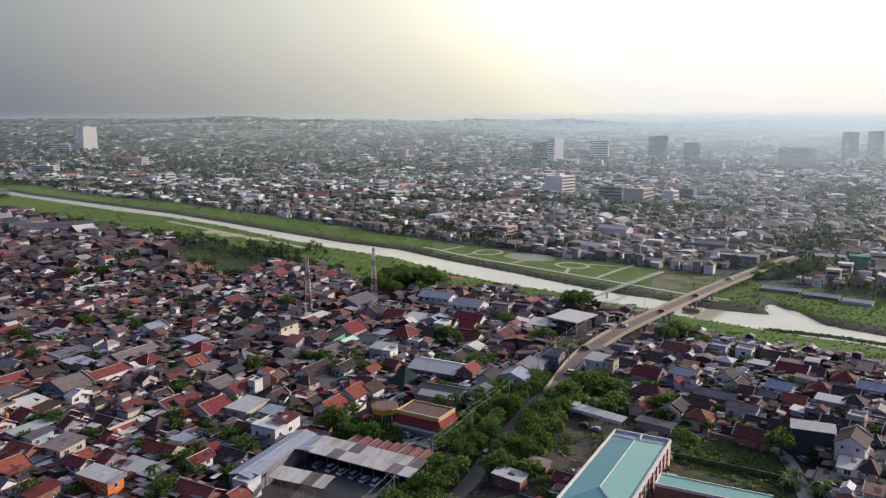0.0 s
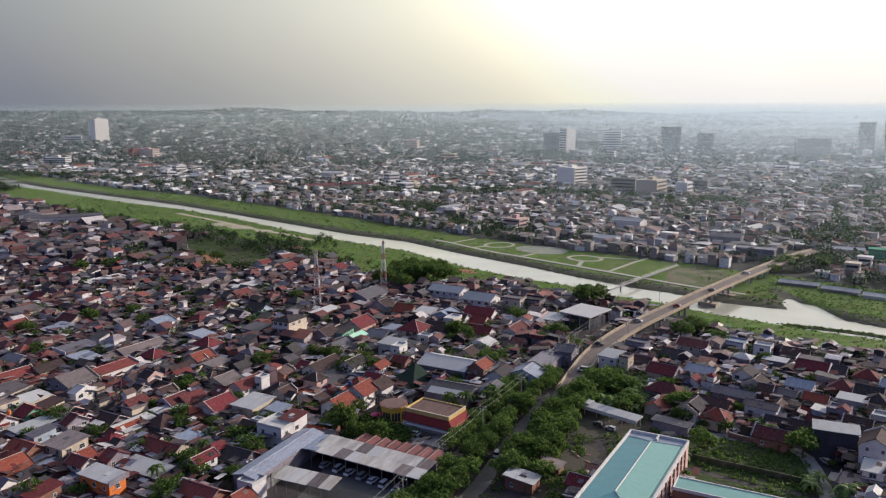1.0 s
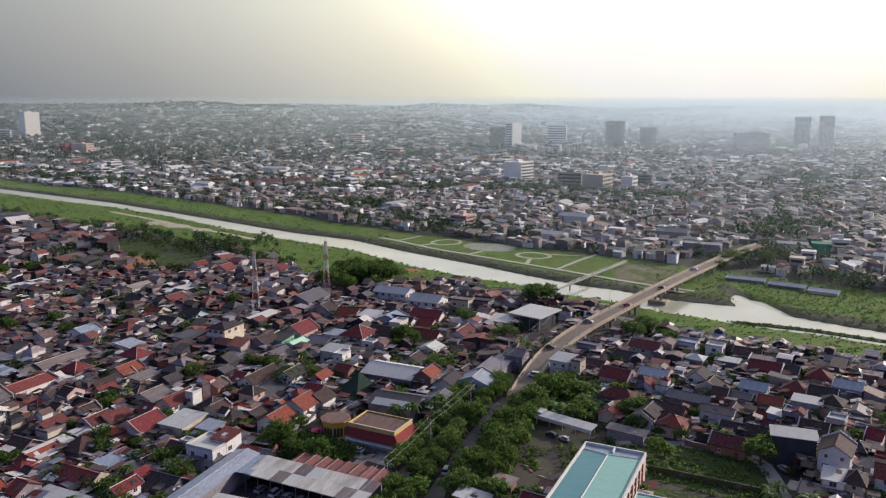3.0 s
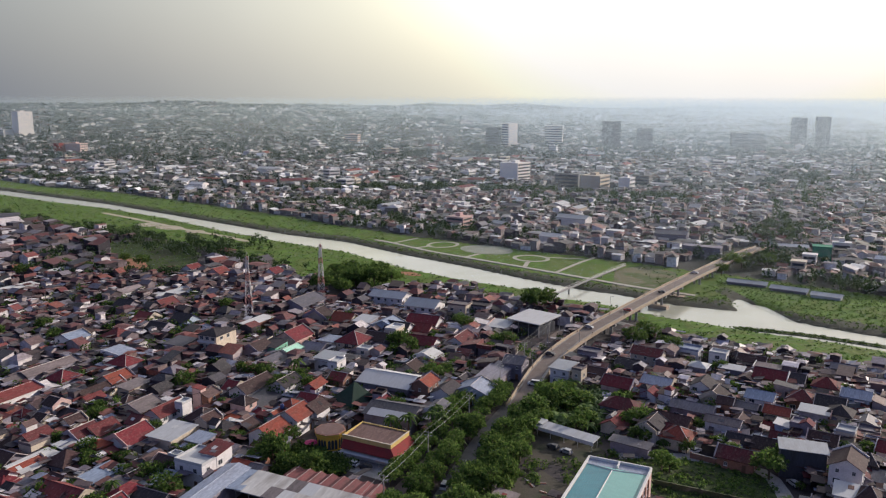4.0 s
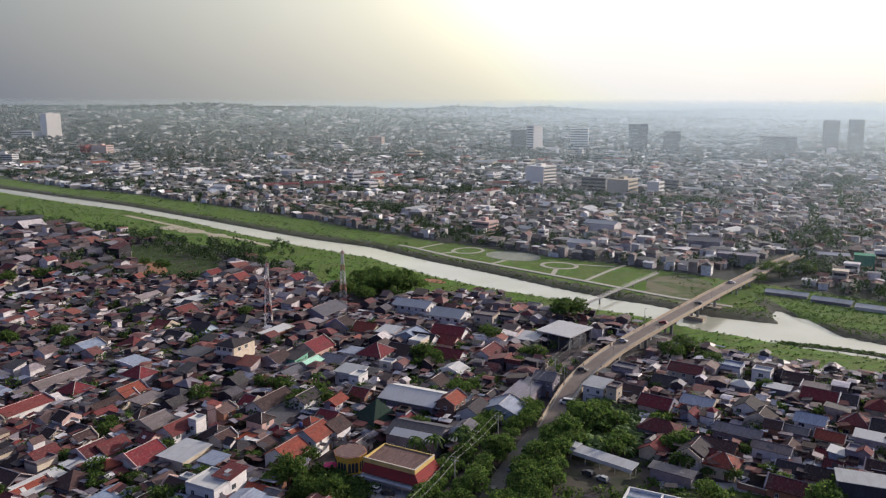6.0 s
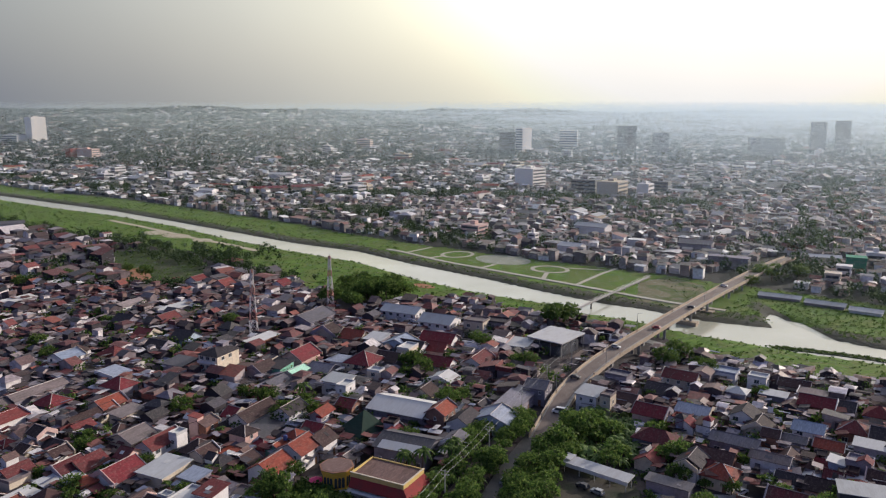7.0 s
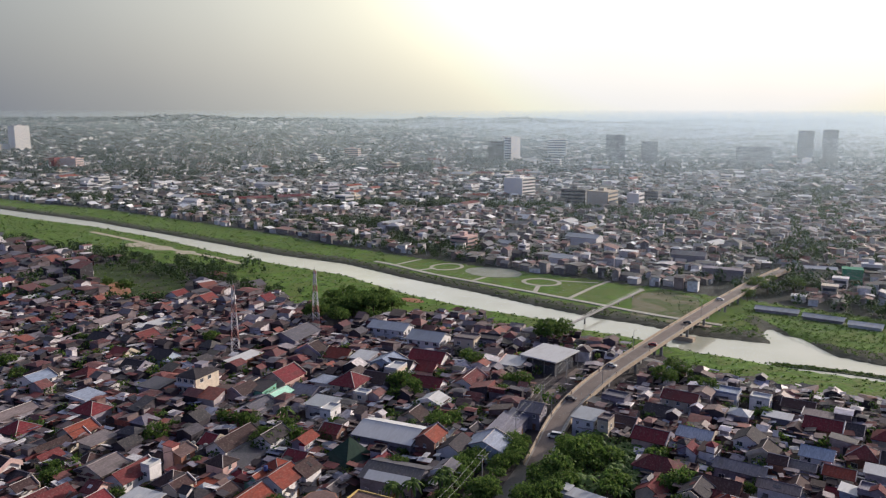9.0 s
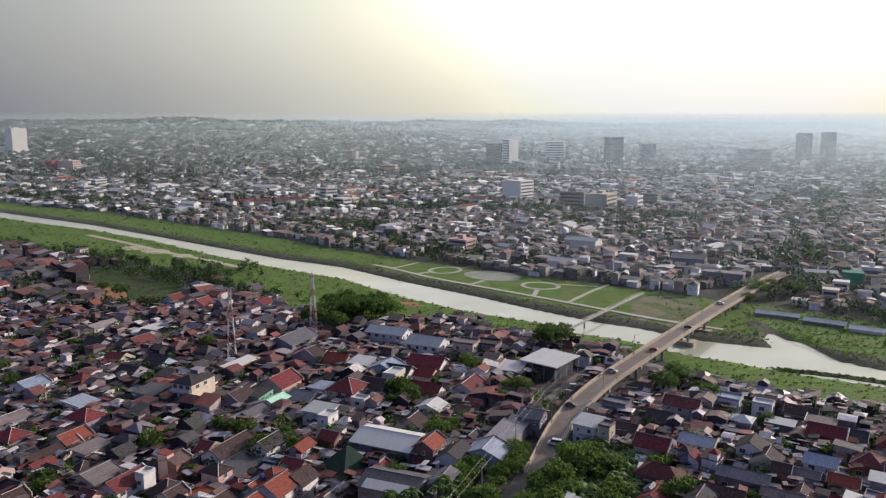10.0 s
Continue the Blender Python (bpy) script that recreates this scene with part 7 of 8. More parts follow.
grove(84, 44, 78, 232, 268, (4, 10, 11, 10, 11, 10, 11, 3), 0.75, 1.3, lambda x, y: off_road(x, y) and (x - 45) * 0.48 + (y - 233) * 0.88 > 3)
# grove on the near bank, and the large tree by the pipe bridge
grove(34, -40, 16, 404, 470, (0, 2, 4, 1), 0.9, 1.35, lambda x, y: inside(x, y, OPEN[5]))
trees_at((2,), 1.15, 1.35, (69, 369), (75, 372), (72, 376))
trees_at((0, 1), 0.7, 1.0, (-156.7, 285.8), (-161.6, 291.1), (-91.2, 254.3), (-87.5, 249.0), (-115.1, 218.7), (-118.6, 220.6), (-81.5, 222.8), (-101.8, 209.8), (-59.7, 212.2), (-56.2, 207.9), (-61.2, 208.0), (-68.0, 190.0), (-64.0, 184.5), (-67.9, 176.8), (-68.9, 172.8), (-100.0, 171.7))
trees_at((0, 1, 2), 0.8, 1.1, (-181.6, 320.6), (-173.0, 313.4), (-162.3, 339.7), (-146.3, 350.0), (-137.1, 336.3), (-132.2, 385.3), (-140.2, 398.8), (-206.2, 542.5), (-211.2, 574.0), (-192.5, 492.5), (-175.0, 476.3), (-163.6, 507.0), (-147.5, 487.8), (-208.5, 469.1), (-218.6, 451.1), (-230.7, 429.7))
trees_at((0, 1, 2), 0.8, 1.1, (-75.1, 378.1), (-50.6, 288.1), (-44.1, 282.1), (-27.7, 271.3), (-24.2, 266.6), (-17.1, 271.1), (-15.3, 278.1), (-37.9, 384.0), (-31.9, 280.4), (-35.9, 268.0), (5.0, 313.6), (8.0, 307.4), (2.5, 304.9), (-25.7, 211.7), (-19.8, 211.6), (-29.8, 217.5))
trees_at((0, 3, 4), 0.8, 1.1, (19.9, 281.2), (24.8, 287.0), (16.3, 277.6), (34.1, 337.0), (44.6, 317.5), (47.9, 314.8), (40.5, 304.4), (32.5, 347.5), (-34.9, 216.2), (-54.6, 197.9), (-49.7, 230.7), (-66.2, 282.4), (-69.0, 275.3), (-32.0, 220.8))
trees_at((0, 1, 2), 0.8, 1.15, (111.7, 310.3), (110.3, 319.4), (111.7, 301.8), (109.4, 326.1), (121.4, 279.8), (100.1, 312.3))
trees_at((0, 4), 0.9, 1.2, (215.6, 476.8), (215.1, 463.3), (195.1, 445.5), (229.2, 486.7), (207.8, 467.2), (232.8, 466.8))
trees_at((4,), 1.15, 1.2, (99.1, 199.8))
trees_at((4, 3), 0.8, 1.0, (108.1, 210.3), (109.9, 208.3), (73.0, 206.4), (74.8, 204.5), (93.3, 212.4))
trees_at((10, 11), 0.9, 1.3, (92.6, 182.3), (92.6, 179.2), (96.8, 176.2), (99.3, 175.7), (102.7, 176.8), (95.5, 183.8), (63.1, 194.9), (65.4, 197.4), (19.4, 223.8), (15.4, 217.2))
trees_at((10, 11, 12), 0.9, 1.3, (9.8, 230.5), (12.4, 234.3), (14.3, 238.1), (11.1, 240.3), (6.6, 230.7), (2.7, 236.5), (1.0, 230.9), (13.7, 228.6), (-35.4, 287.1), (-33.9, 291.2), (-31.0, 283.5))
trees_at((10, 11), 1.0, 1.4, (57.7, 251.0), (62.3, 253.9), (63.3, 245.1), (54.9, 257.0), (67.6, 250.8), (62.4, 263.2), (69.9, 247.9), (58.9, 266.5))
# trees in the gaps between the houses
tg = random.Random(3)
tg.shuffle(GAPS)
n_gap, garden = 0, []
for gx_, gy_ in GAPS:
    if not (155 < gy_ < 430) or any(inside(gx_, gy_, p) for p in OPEN):
        continue
    if not off_road(gx_, gy_) or any((gx_ - a) ** 2 + (gy_ - b) ** 2 < (c * 0.6 + 1.5) ** 2 for a, b, c in TAKEN):
        continue
    if math.hypot(gx_, gy_) < 262 and n_gap < 170:
        tree(tg.choice((0, 1, 1, 3, 5, 5, 12)), gx_, gy_, tg.uniform(0.55, 0.95), tg.uniform(0, 360))
        n_gap += 1
    elif len(garden) < 760:
        garden.append((gx_, gy_, 0.6, tg.uniform(0.6, 1.2)))


def scatter_cards(name, spots, cards, size, radius, mat, label, category, flat=0.8, lift=0.55, seed=9):
    """Many small bushes or far trees as one mesh of leaf clumps."""
    r = np.random.RandomState(seed)
    n = len(spots)
    sp = np.asarray(spots, float)                      # x, y, z, scale
    c = np.repeat(sp, cards, axis=0)
    m = len(c)
    d = r.normal(size=(m, 3))
    d /= np.linalg.norm(d, axis=1)[:, None]
    k = radius * c[:, 3:4] * r.rand(m, 1) ** 0.4
    pos = c[:, :3] + d * k * np.array([1, 1, flat]) + np.column_stack([np.zeros(m), np.zeros(m), radius * lift * c[:, 3]])
    e = r.normal(size=(m, 3))
    e /= np.linalg.norm(e, axis=1)[:, None]
    f = np.cross(e, d)
    f /= np.linalg.norm(f, axis=1)[:, None] + 1e-6
    s = size * c[:, 3:4] * r.uniform(0.6, 1.3, (m, 1))
    v = np.stack([pos - f * s * 0.75 - e * s * 0.45, pos - f * s * 0.5 + e * s * 0.6, pos + f * s * 0.75 + e * s * 0.45, pos + f * s * 0.5 - e * s * 0.6], axis=1).reshape(-1, 3)
    faces = np.arange(4 * m).reshape(m, 4)
    me = bpy.data.meshes.new(name)
    me.from_pydata(v.tolist(), [], faces.tolist())
    me.materials.append(MATS[mat])
    me.update()
    return tagged(new(name, me), label, category, kind="stuff")


scatter_cards("garden_trees", garden, 60, 0.55, 2.6, "leaf", "dark green garden trees between crowded houses", "trees", 0.85, 0.9, 15)
vr = np.random.RandomState(21)
meadow = [(-205, 585), (-150, 470), (-112, 478), (-128, 545), (-160, 590)]
scatter_cards("meadow_bushes", [(x, y, 0.0, s) for x, y, s in ((vr.uniform(-210, -110), vr.uniform(468, 592), vr.uniform(0.3, 0.8)) for _ in range(500)) if inside(x, y, meadow)],
              16, 0.5, 1.3, "leaf_bright", "bushes and tall weeds on a rough meadow", "bushes", 0.6, 0.5, 16)


def plain_spots(n, x0, x1, test, lo=0.5, hi=1.2):
    out = []
    while len(out) < n:
        x = vr.uniform(x0, x1)
        y = vr.uniform(float(near_edge(x)), float(far_edge(x)))
        if test(x, y):
            out.append((x, y, float(land(x, y)), vr.uniform(lo, hi)))
    return out


dry = lambda x, y: (y > float(upper(x)) + 5 or y < float(lower(x)) - 4)
in_park = lambda x, y: 0 < x < 150 and seg_dist(x, y, LEVEE) < 55 and y > float(upper(x)) + 15
clear_spot = lambda x, y: dry(x, y) and seg_dist(x, y, LEVEE) > 2.6 and seg_dist(x, y, SAND) > 5 and seg_dist(x, y, BR_MID) > 5.5
scatter_cards("grass", plain_spots(9000, -420, 330, lambda x, y: clear_spot(x, y) and not in_park(x, y)), 4, 0.42, 0.6, "grass_blade", "rough green grass and weeds on the flood plain", "grass", 0.5, 0.3, 5)
scatter_cards("bushes", plain_spots(240, -420, 330, lambda x, y: clear_spot(x, y) and not in_park(x, y), 0.5, 1.3), 26, 0.42, 1.3, "leaf", "low dark green bushes on the flood plain", "bushes", 0.6, 0.5, 6)
scatter_cards("bank_weeds", plain_spots(900, -300, 330, lambda x, y: 5 < y - float(upper(x)) < 22 or 4 < float(lower(x)) - y < 12, 0.4, 1.0), 12, 0.36, 0.9, "leaf", "dark weeds along the water's edge", "weeds", 0.5, 0.4, 7)
scatter_cards("island_weeds", [(p[0] + vr.uniform(-2, 2), p[1] + vr.uniform(-2, 2), -0.95, vr.uniform(0.5, 1.0)) for p in isl_line for _ in range(14)], 12, 0.36, 0.8, "leaf", "dark weeds on the river island", "weeds", 0.5, 0.3, 11)
# right-hand fields beyond the bridge
scatter_cards("reeds", [(x, y, 0.0, s) for x, y, s in ((vr.uniform(150, 330), vr.uniform(240, 430), vr.uniform(0.5, 1.0)) for _ in range(6000))
                        if y > float(upper(x)) + 6 and y < float(far_edge(x)) and seg_dist(x, y, inlet_line) > 5 and seg_dist(x, y, BR_MID) > 7],
              7, 0.36, 1.0, "grass_blade", "tall green reeds and scrub beside the side channel", "reeds", 0.5, 0.4, 8)
# hedge and bushes before the restaurant
scatter_cards("hedge", [(x, y, 0.0, s) for x, y, s in ((vr.uniform(-31, -8), vr.uniform(204, 236), vr.uniform(0.8, 1.6)) for _ in range(900)) if inside(x, y, [(-31, 210), (-26, 228), (-21, 226), (-9, 216), (-12, 209), (-26, 208)])],
              18, 0.34, 1.3, "leaf", "dense green hedge before a restaurant", "hedge", 0.8, 0.6, 12)
# weeds of the green plot and along its wall
plot = [(64, 196), (80, 184), (94, 178), (101, 202), (94, 207), (83, 213), (66, 214)]
scatter_cards("weeds", [(x, y, 0.0, s) for x, y, s in ((vr.uniform(60, 102), vr.uniform(150, 214), vr.uniform(0.4, 1.1)) for _ in range(1500)) if inside(x, y, plot) or (62 < x < 90 and y < 182)],
              16, 0.32, 0.9, "leaf_bright", "rank green weeds on an open plot", "weeds", 0.5, 0.4, 9)
# bushes filling the ground under the roadside trees
scatter_cards("undergrowth", [(x, y, 0.0, s) for x, y, s in ((vr.uniform(-14, 80), vr.uniform(160, 270), vr.uniform(0.5, 1.3)) for _ in range(2600))
                              if off_road(x, y) and (inside(x, y, OPEN[1])) and not (16 < x < 46 and y < 209) and not (40 < x < 60 and 214 < y < 232) and not any((x - a) ** 2 + (y - b) ** 2 < (c * 0.8 + 0.5) ** 2 for a, b, c in TAKEN)],
              16, 0.36, 1.2, "leaf", "dense dark green undergrowth beside the road", "undergrowth", 0.7, 0.5, 10)

# shrubs and litter plants over the dirt yard
yard_line = [(17, 169), (30, 165), (36, 186), (40, 206), (29, 210)]
scatter_cards("yard_weeds", [(x, y, 0.0, s) for x, y, s in ((vr.uniform(16, 46), vr.uniform(160, 212), vr.uniform(0.4, 1.3)) for _ in range(1500))
                             if inside(x, y, yard_line) and math.sin(x * 0.5) + math.sin(y * 0.37 + 1.0) > -0.4],
              16, 0.3, 0.9, "leaf_bright", "patchy green weeds and shrubs on a dirt yard", "weeds", 0.5, 0.4, 17)

# ---------------------------------------------------------------- the districts across the river, house by house in one mesh each
FAR_TAKEN = []


def far_spots(y0, y1, pitch, seed, size, skip=0.12, near_side=False):
    r = np.random.RandomState(seed)
    out, gaps = [], []
    ys = y0
    while ys < y1:
        half = 0.62 * (ys + 20) + 60
        xs = -half
        while xs < half:
            px, py = xs + r.uniform(-.4, .4) * pitch, ys + r.uniform(-.55, .55) * pitch
            xs += pitch * r.uniform(0.8, 1.2)
            if near_side:
                ok = py < float(near_edge(px)) - 8 and py > 470 and not any(inside(px, py, p) for p in OPEN)
            else:
                ok = py > float(far_edge(px)) + 6 and seg_dist(px, py, BR_MID) > (26 if px < 262 and py < 520 and px > 150 else 9)
            if not ok or any((px - a) ** 2 + (py - b) ** 2 < c * c for a, b, c in FAR_TAKEN):
                continue
            patch = math.sin(px / 61.0 + 1.3) * math.sin(py / 83.0 + px / 140.0)
            if r.rand() < skip + (0.33 if patch > 0.55 else 0.0):
                gaps.append((px, py, float(land(px, py)), r.uniform(0.7, 1.3)))
                continue
            k = r.uniform(0.75, 1.15)
            two = r.rand() < 0.25
            big = 1.9 if r.rand() < 0.05 else 1.0
            d = size * k * r.uniform(0.75, 1.0) * big
            out.append((px, py, float(land(px, py)), size * k * big, d, (6.0 if two else 3.4) * r.uniform(0.9, 1.15), radians(-35 + r.normal() * 7) + (math.pi / 2 if r.rand() < 0.5 else 0),
                        d * r.choice([0.06, 0.1, 0.18, 0.28])))
            if r.rand() < 0.6 and py < 1500:
                m = r.uniform(0.4, 0.65)
                out.append((px + r.uniform(-0.5, 0.5) * size, py + r.uniform(-0.5, 0.5) * size, out[-1][2], size * m, size * m * r.uniform(0.6, 1.0), r.uniform(2.2, 4.6), out[-1][6] + math.pi / 2, size * m * r.choice([0.05, 0.1, 0.25])))
            if r.rand() < 0.3:
                gaps.append((px + pitch * 0.5, py + pitch * 0.5, float(land(px, py)), r.uniform(0.4, 0.8)))
        ys += pitch * 0.95
    return out, gaps

def office(x, y, w, d, h, rot, wm, storeys, label, bands="fr", category="building", roofbox=True, band="glass_dark", z=None):
    """A block with one row of windows for each storey."""
    z = float(land(x, y)) if z is None else z
    t = thing("office_block", x, y, z, rot, label, category, "tall buildings of the far city")
    part("wall", Shape().box(-w / 2, w / 2, -d / 2, d / 2, -8, h), wm, t)
    part("roof", Shape().box(-w / 2 - 0.3, w / 2 + 0.3, -d / 2 - 0.3, d / 2 + 0.3, h, h + 0.7), wm, t)
    if roofbox:
        part("lift_house", Shape().box(-w * 0.16, w * 0.12, -d * 0.15, d * 0.2, h + 0.7, h + 3.6), wm, t)
    for k in range(storeys):
        z0 = h * (k + 0.32) / storeys
        z1 = h * (k + 0.78) / storeys
        for sd in bands:
            if sd == "f":
                part("glazing", Shape().box(-w / 2 + 0.8, w / 2 - 0.8, -d / 2 - 0.1, -d / 2 + 0.02, z0, z1), band, t)
            elif sd == "r":
                part("glazing", Shape().box(w / 2 - 0.02, w / 2 + 0.1, -d / 2 + 0.8, d / 2 - 0.8, z0, z1), band, t)
            else:
                part("glazing", Shape().box(-w / 2 - 0.1, -w / 2 + 0.02, -d / 2 + 0.8, d / 2 - 0.8, z0, z1), band, t)
    FAR_TAKEN.append((x, y, 0.55 * math.hypot(w, d)))
    return t


office(174, 1048, 29, 29, 25, -45, "tower_pale", 6, "six-storey cream office block with window bands", "r")
office(226, 962, 30, 14, 17, -30, "distant_walls", 4, "long grey office block with four storeys")
office(250, 926, 26, 30, 18, -38, "wall_cream", 4, "broad cream and brown block with four storeys", "r")
office(289, 925, 14, 20, 15, -36, "wall_white", 3, "bright white block with a blank front", "r")
office(330, 990, 22, 14, 12, -36, "distant_walls", 3, "low grey block among houses")
office(-1012, 2285, 40, 40, 67, 48, "tower_pale", 16, "tall pale slab tower above the houses", "r", "tower")
office(-1072, 2265, 66, 40, 18, -12, "tower_pale", 3, "low pale podium beside a slab tower", "f")
office(-672, 1760, 46, 24, 20, -20, "wall_pink", 4, "pale building with a red side wall", "r")
office(-700, 1752, 14, 24, 21, -20, "paint_red", 4, "red painted side block", "", roofbox=False)
office(-760, 1520, 54, 16, 15, -18, "wall_white", 4, "long white striped block on the far bank", "fr")
office(-165, 1880, 20, 16, 18, -25, "wall_white", 4, "small white block on rising ground")
office(-82, 1990, 36, 18, 24, -22, "wall_pink", 5, "pinkish block on rising ground")
office(10, 1640, 34, 18, 15, -22, "wall_cream", 3, "low cream block among trees")
office(355, 1640, 16, 14, 20, -30, "wall_white", 5, "slim white block among houses")
office(1006, 1850, 34, 28, 77 - float(land(1006, 1850)), -25, "tower_grey", 14, "dark twin tower in the far haze", "f", "tower", roofbox=False)
office(1067, 1850, 32, 28, 79 - float(land(1067, 1850)), -25, "tower_grey", 14, "dark twin tower in the far haze", "f", "tower", roofbox=False)
office(295, 1850, 34, 20, 63 - float(land(290, 1850)), 42, "tower_pale", 10, "pale slab tower in the far haze", "l", "tower", roofbox=False)
office(259, 1870, 37, 26, 53 - float(land(249, 1870)), -8, "tower_grey", 8, "grey tower in the far haze", "f", "tower", roofbox=False)
office(555, 1900, 45, 30, 67 - float(land(555, 1900)), -15, "tower_grey", 9, "wide grey tower in the far haze", "f", "tower", roofbox=False)
office(622, 1850, 37, 26, 52 - float(land(622, 1850)), -15, "tower_grey", 8, "wide grey tower in the far haze", "f", "tower", roofbox=False)
office(855, 1800, 74, 34, 41 - float(land(855, 1800)), -15, "tower_grey", 6, "broad grey block in the far haze", "f", "tower", roofbox=False)
office(423, 1950, 44, 26, 56 - float(land(423, 1950)), -15, "tower_pale", 8, "pale block in the far haze", "f", "tower", roofbox=False)
office(279, 486, 11, 9, 9, -30, "paint_green", 3, "three-storey building with a green netted side", "r", roofbox=False)
office(262, 470, 8, 7, 7.0, -35, "wall_white", 2, "small white two-storey building by the road", roofbox=False)
office(245, 452, 8, 7, 6.5, -35, "wall_cream", 2, "small cream two-storey building by the road", roofbox=False)
office(208, 505, 24, 8, 6.4, -35, "wall_grey", 2, "long grey two-storey building beyond the park", "r", roofbox=False)
office(60, 640, 16, 14, 9, -38, "wall_pink", 3, "pinkish three-storey house beyond the park")
office(100, 600, 6, 6, 8, -38, "wall_white", 3, "slim white house beyond the park")


def far_hall(x, y, w, d, h, rot, rm, wm, label):
    house(x, y, w, d, h, "gable", rm, wm, "x", rot, rise=d * 0.14, win="", label=label, name="hall", category="hall", group="halls", z=float(land(x, y)))
    FAR_TAKEN.append((x, y, 0.5 * max(w, d)))


far_hall(-160, 1000, 44, 16, 6, 18, "tile_maroon", "wall_cream", "broad low hall with a dull red roof")
far_hall(-115, 1022, 40, 16, 6, 18, "tile_maroon", "wall_cream", "broad low hall with a dull red roof")
far_hall(-346, 694, 64, 13, 5, 23, "sheet_grey", "wall_white", "long grey-blue factory hall by the near bank")
far_hall(-384, 706, 26, 18, 6, -60, "sheet_grey", "wall_white", "long pale shed by the near bank")
far_hall(199, 421, 20, 7, 1.7, -35, "sheet_light", "wall_grey", "long grey shed by the side channel")
far_hall(214, 404, 18, 7, 1.7, -40, "sheet_light", "wall_grey", "long grey shed by the side channel")
far_hall(226, 389, 14, 7, 1.7, -40, "sheet_white", "wall_white", "pale shed by the side channel")
far_hall(208, 560, 22, 14, 7, -30, "sheet_grey", "wall_grey", "big grey hall beyond the bridge")
far_hall(155, 640, 26, 14, 8, -38, "sheet_light", "wall_white", "pale hall among the houses")
far_hall(120, 560, 16, 12, 6, -38, "sheet_white", "wall_white", "pale-roofed hall by the park")


def pale_blocks(n, seed):
    """Larger pale buildings that stand out of the crowded far districts."""
    r = random.Random(seed)
    made = 0
    while made < n:
        y = 420 + 1500 * r.random() ** 1.3
        x = r.uniform(-0.56, 0.6) * (y + 20)
        if y < float(far_edge(x)) + 90 or seg_dist(x, y, BR_MID) < 20 or any((x - a) ** 2 + (y - b) ** 2 < (c + 9) ** 2 for a, b, c in FAR_TAKEN):
            continue
        k = 0.55 + y / 1100
        w, d, h = r.uniform(8, 20) * k, r.uniform(7, 12) * k, r.choice((4.0, 6.5, 6.5, 9.5, 12.5) if y > 900 else (3.6, 4.0, 6.2))
        rot = -35 + r.gauss(0, 8) + r.choice((0, 90))
        if r.random() < 0.45:
            office(x, y, w * 0.8, d, h, rot, r.choice(("wall_white", "wall_white", "wall_cream")), max(1, int(h / 3.2)), "pale flat-roofed block above crowded houses", "fr", roofbox=r.random() < 0.4)
        else:
            far_hall(x, y, w * 1.2, d, min(h, 7), rot, r.choice(("sheet_white", "sheet_white", "sheet_light", "tile_red", "tile_orange", "sheet_grey")), r.choice(("wall_white", "wall_cream")), "long hall standing out of crowded houses")
        made += 1


pale_blocks(110, 23)


def belt(n, pts, spread, seed, lo=0.9, hi=1.5):
    r = np.random.RandomState(seed)
    out = []
    for _ in range(n):
        k = r.randint(len(pts) - 1)
        f = r.rand()
        x = pts[k][0] + (pts[k + 1][0] - pts[k][0]) * f + r.normal() * spread
        y = pts[k][1] + (pts[k + 1][1] - pts[k][1]) * f + r.normal() * spread
        out.append((x, y, float(land(x, y)), r.uniform(lo, hi)))
        if seg_dist(x, y, BR_MID) < 9:
            out.pop()
            continue
        if r.rand() < 0.5:
            FAR_TAKEN.append((x, y, 6.0))
    return out


BELTS = belt(120, [(-420, 800), (-330, 718), (-250, 655), (-190, 610), (-130, 548), (-90, 508), (-50, 468)], 6, 72, 0.7, 1.2) + belt(130, [(-760, 1130), (-640, 1040), (-560, 985)], 9, 71, 1.2, 1.8) + belt(260, [(-100, 935), (-20, 945), (80, 935), (180, 905), (260, 840), (330, 800)], 11, 61, 1.1, 1.7) + belt(120, [(-60, 800), (0, 760), (-120, 850)], 14, 62, 0.9, 1.4) \
    + belt(140, [(-330, 1000), (-240, 905), (-160, 825), (-60, 720), (20, 645), (60, 598)], 7, 63, 0.8, 1.2) + belt(160, [(-780, 1260), (-600, 1230), (-420, 1080), (-330, 1010)], 14, 64, 1.0, 1.6) \
    + belt(110, [(270, 545), (330, 610), (420, 760), (560, 1000), (700, 1260)], 15, 65, 1.2, 2.0) + belt(40, [(205, 490), (240, 470), (262, 500)], 9, 66, 1.0, 1.5) + belt(60, [(240, 420), (290, 380), (330, 350)], 9, 67, 0.9, 1.4) \
    + belt(80, [(-230, 640), (-140, 560), (-100, 540), (-150, 600)], 12, 68, 0.7, 1.2) + belt(30, [(-210, 480), (-160, 460), (-110, 470)], 6, 69, 0.8, 1.2)
scatter_cards("tree_belt", BELTS, 64, 0.72, 3.6, "leaf_mid", "dark green belts of trees between the houses", "trees", 0.9, 0.9, 70)
all_gaps = []
a_, g_ = far_spots(470, 1050, 10.6, 31, 9.0, 0.10, True)
far_houses("west_houses", a_, "near_far_roofs", "town_walls", "dense low houses with red and grey roofs on the near bank", 1)
all_gaps += g_
a_, g_ = far_spots(380, 900, 8.0, 32, 6.3, 0.26)
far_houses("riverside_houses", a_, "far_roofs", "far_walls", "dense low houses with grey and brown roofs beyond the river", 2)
all_gaps += g_
a_, g_ = far_spots(900, 1450, 11.6, 33, 8.8, 0.40)
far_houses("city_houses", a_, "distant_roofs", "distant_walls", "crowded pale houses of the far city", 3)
mid_gaps = g_
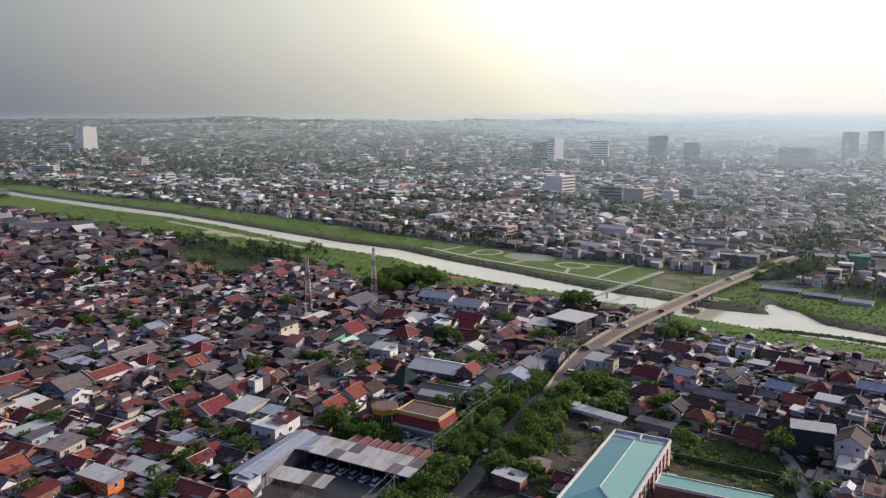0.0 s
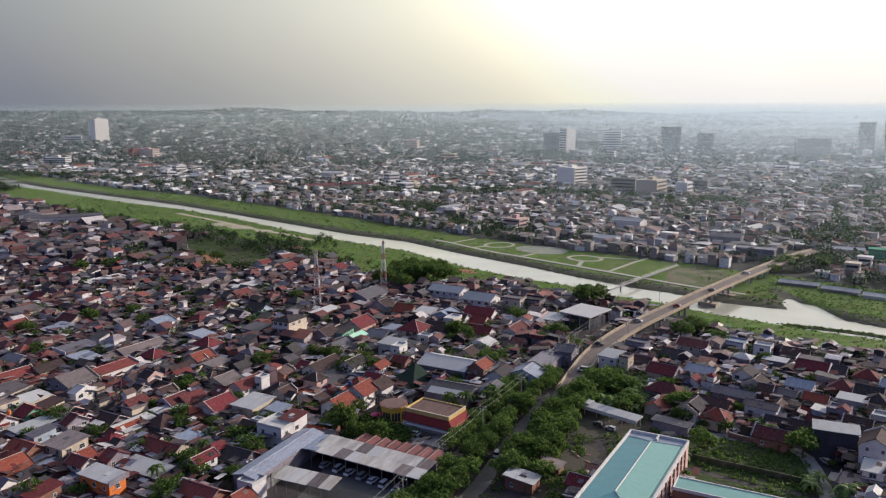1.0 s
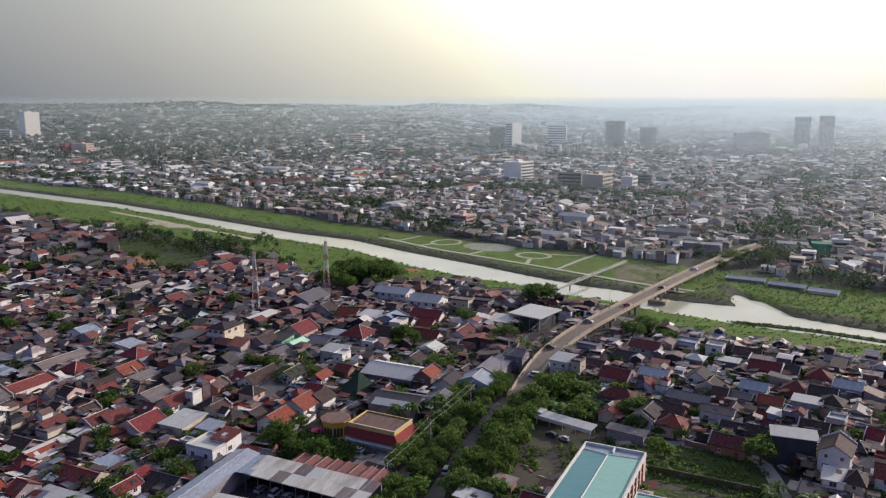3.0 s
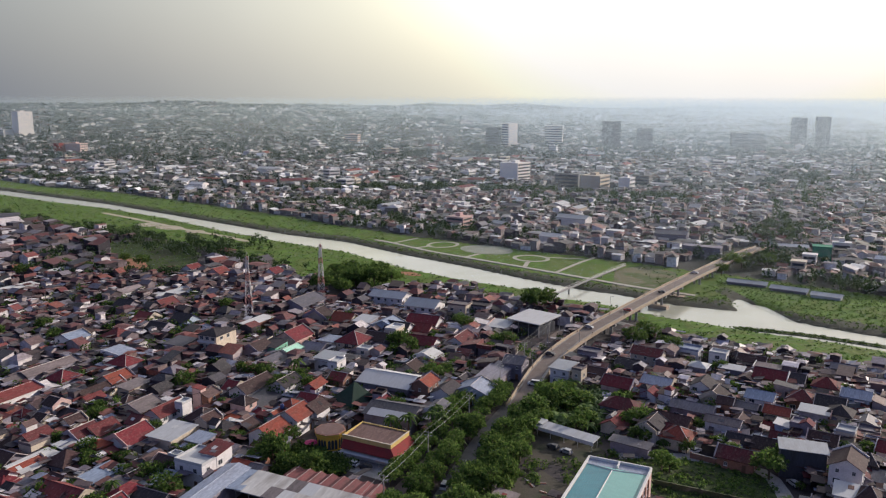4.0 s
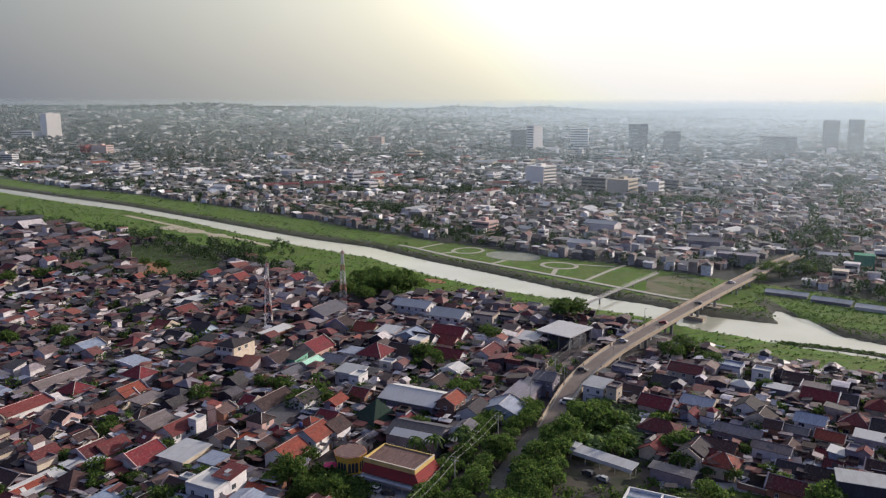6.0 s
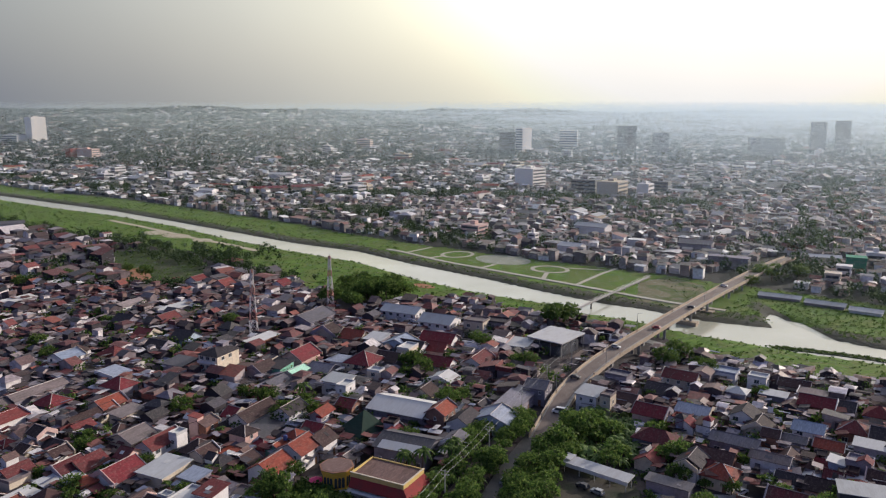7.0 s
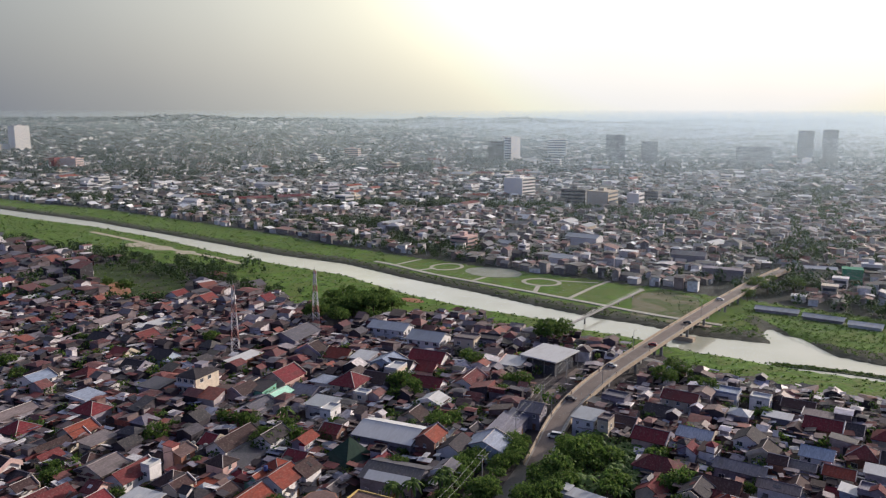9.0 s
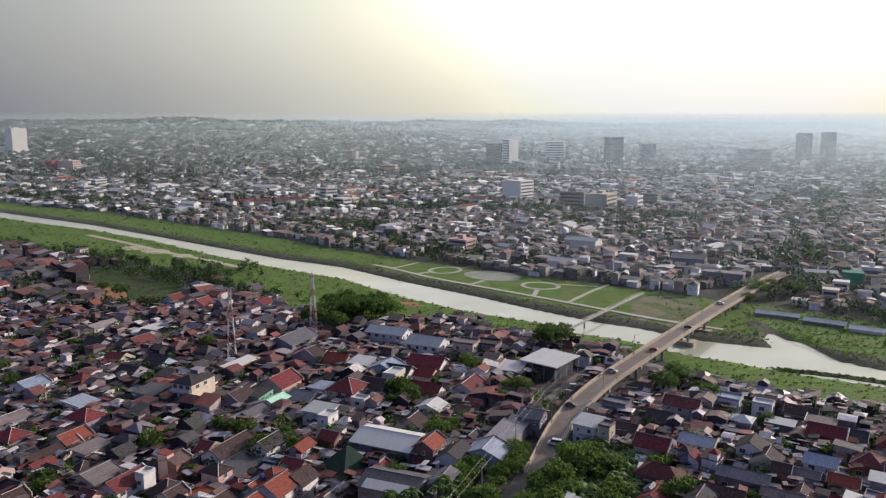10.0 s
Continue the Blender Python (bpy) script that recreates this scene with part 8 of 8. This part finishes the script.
a_, g_ = far_spots(1450, 2500, 18.0, 34, 11.5, 0.44)
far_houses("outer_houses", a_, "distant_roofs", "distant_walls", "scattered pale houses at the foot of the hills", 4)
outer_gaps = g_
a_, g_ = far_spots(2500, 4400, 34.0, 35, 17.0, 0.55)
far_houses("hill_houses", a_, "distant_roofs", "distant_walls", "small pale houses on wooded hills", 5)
scatter_cards("town_trees", all_gaps, 36, 0.8, 3.2, "leaf_mid", "dark green trees between the riverside houses", "trees", 0.85, 0.9, 41)
scatter_cards("city_trees", mid_gaps, 26, 1.5, 5.4, "leaf_far", "dark trees between the houses of the far city", "trees", 0.5, 0.5, 42)
scatter_cards("outer_trees", outer_gaps, 22, 2.4, 9.0, "leaf_far", "woods at the foot of the hills", "trees", 0.7, 0.6, 43)
scatter_cards("hill_trees", g_, 16, 3.8, 15.0, "leaf_far", "woods on the far hills", "trees", 0.5, 0.4, 44)


# ---------------------------------------------------------------- the haze over the far city, added as fine level tinted strips, each far thinner than a hand, dense together
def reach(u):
    """Sight distance along the bearing u: long in the west, short under the low sun to add its glare."""
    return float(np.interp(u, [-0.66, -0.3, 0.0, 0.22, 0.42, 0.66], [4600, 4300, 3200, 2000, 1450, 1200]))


def haze():
    sh = Shape()
    rr = random.Random(4)
    layers = [230, 330, 420, 480, 550, 630, 720, 820, 930, 1050, 1190, 1350, 1540, 1760, 2010, 2300, 2660, 3100, 3620, 4150, 4700]
    bearings = [-0.66, -0.4, -0.15, 0.05, 0.2, 0.36, 0.5, 0.66]
    for a, b in zip(layers, layers[1:]):
        y = 0.5 * (a + b)
        step = y / 1363.0 * 0.07
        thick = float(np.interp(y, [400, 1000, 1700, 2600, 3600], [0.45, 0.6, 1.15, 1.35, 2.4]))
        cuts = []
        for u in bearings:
            # close layers stand only on the right, to veil and brighten that side
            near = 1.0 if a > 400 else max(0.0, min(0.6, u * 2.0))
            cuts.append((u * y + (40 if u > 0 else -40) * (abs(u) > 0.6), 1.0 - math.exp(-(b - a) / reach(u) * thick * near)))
        z, top, fade = -2.0, 100.0 + 0.015 * y, 24.0 + 0.009 * y
        while z < top:
            k = step * rr.uniform(0.5, 1.5)
            w = k * min(1.0, (top - z) / fade)
            for (xa, sa), (xb, sb) in zip(cuts, cuts[1:]):
                if sa + sb > 0.002:
                    sh.face([(xa, y, z), (xb, y, z), (xb, y - w * sb, z + w * sb), (xa, y - w * sa, z + w * sa)])
            z += k
    tagged(part("haze", sh, "mist"), "thin strips tinted blue-grey as evening haze over the far city", "haze", kind="stuff")


haze()
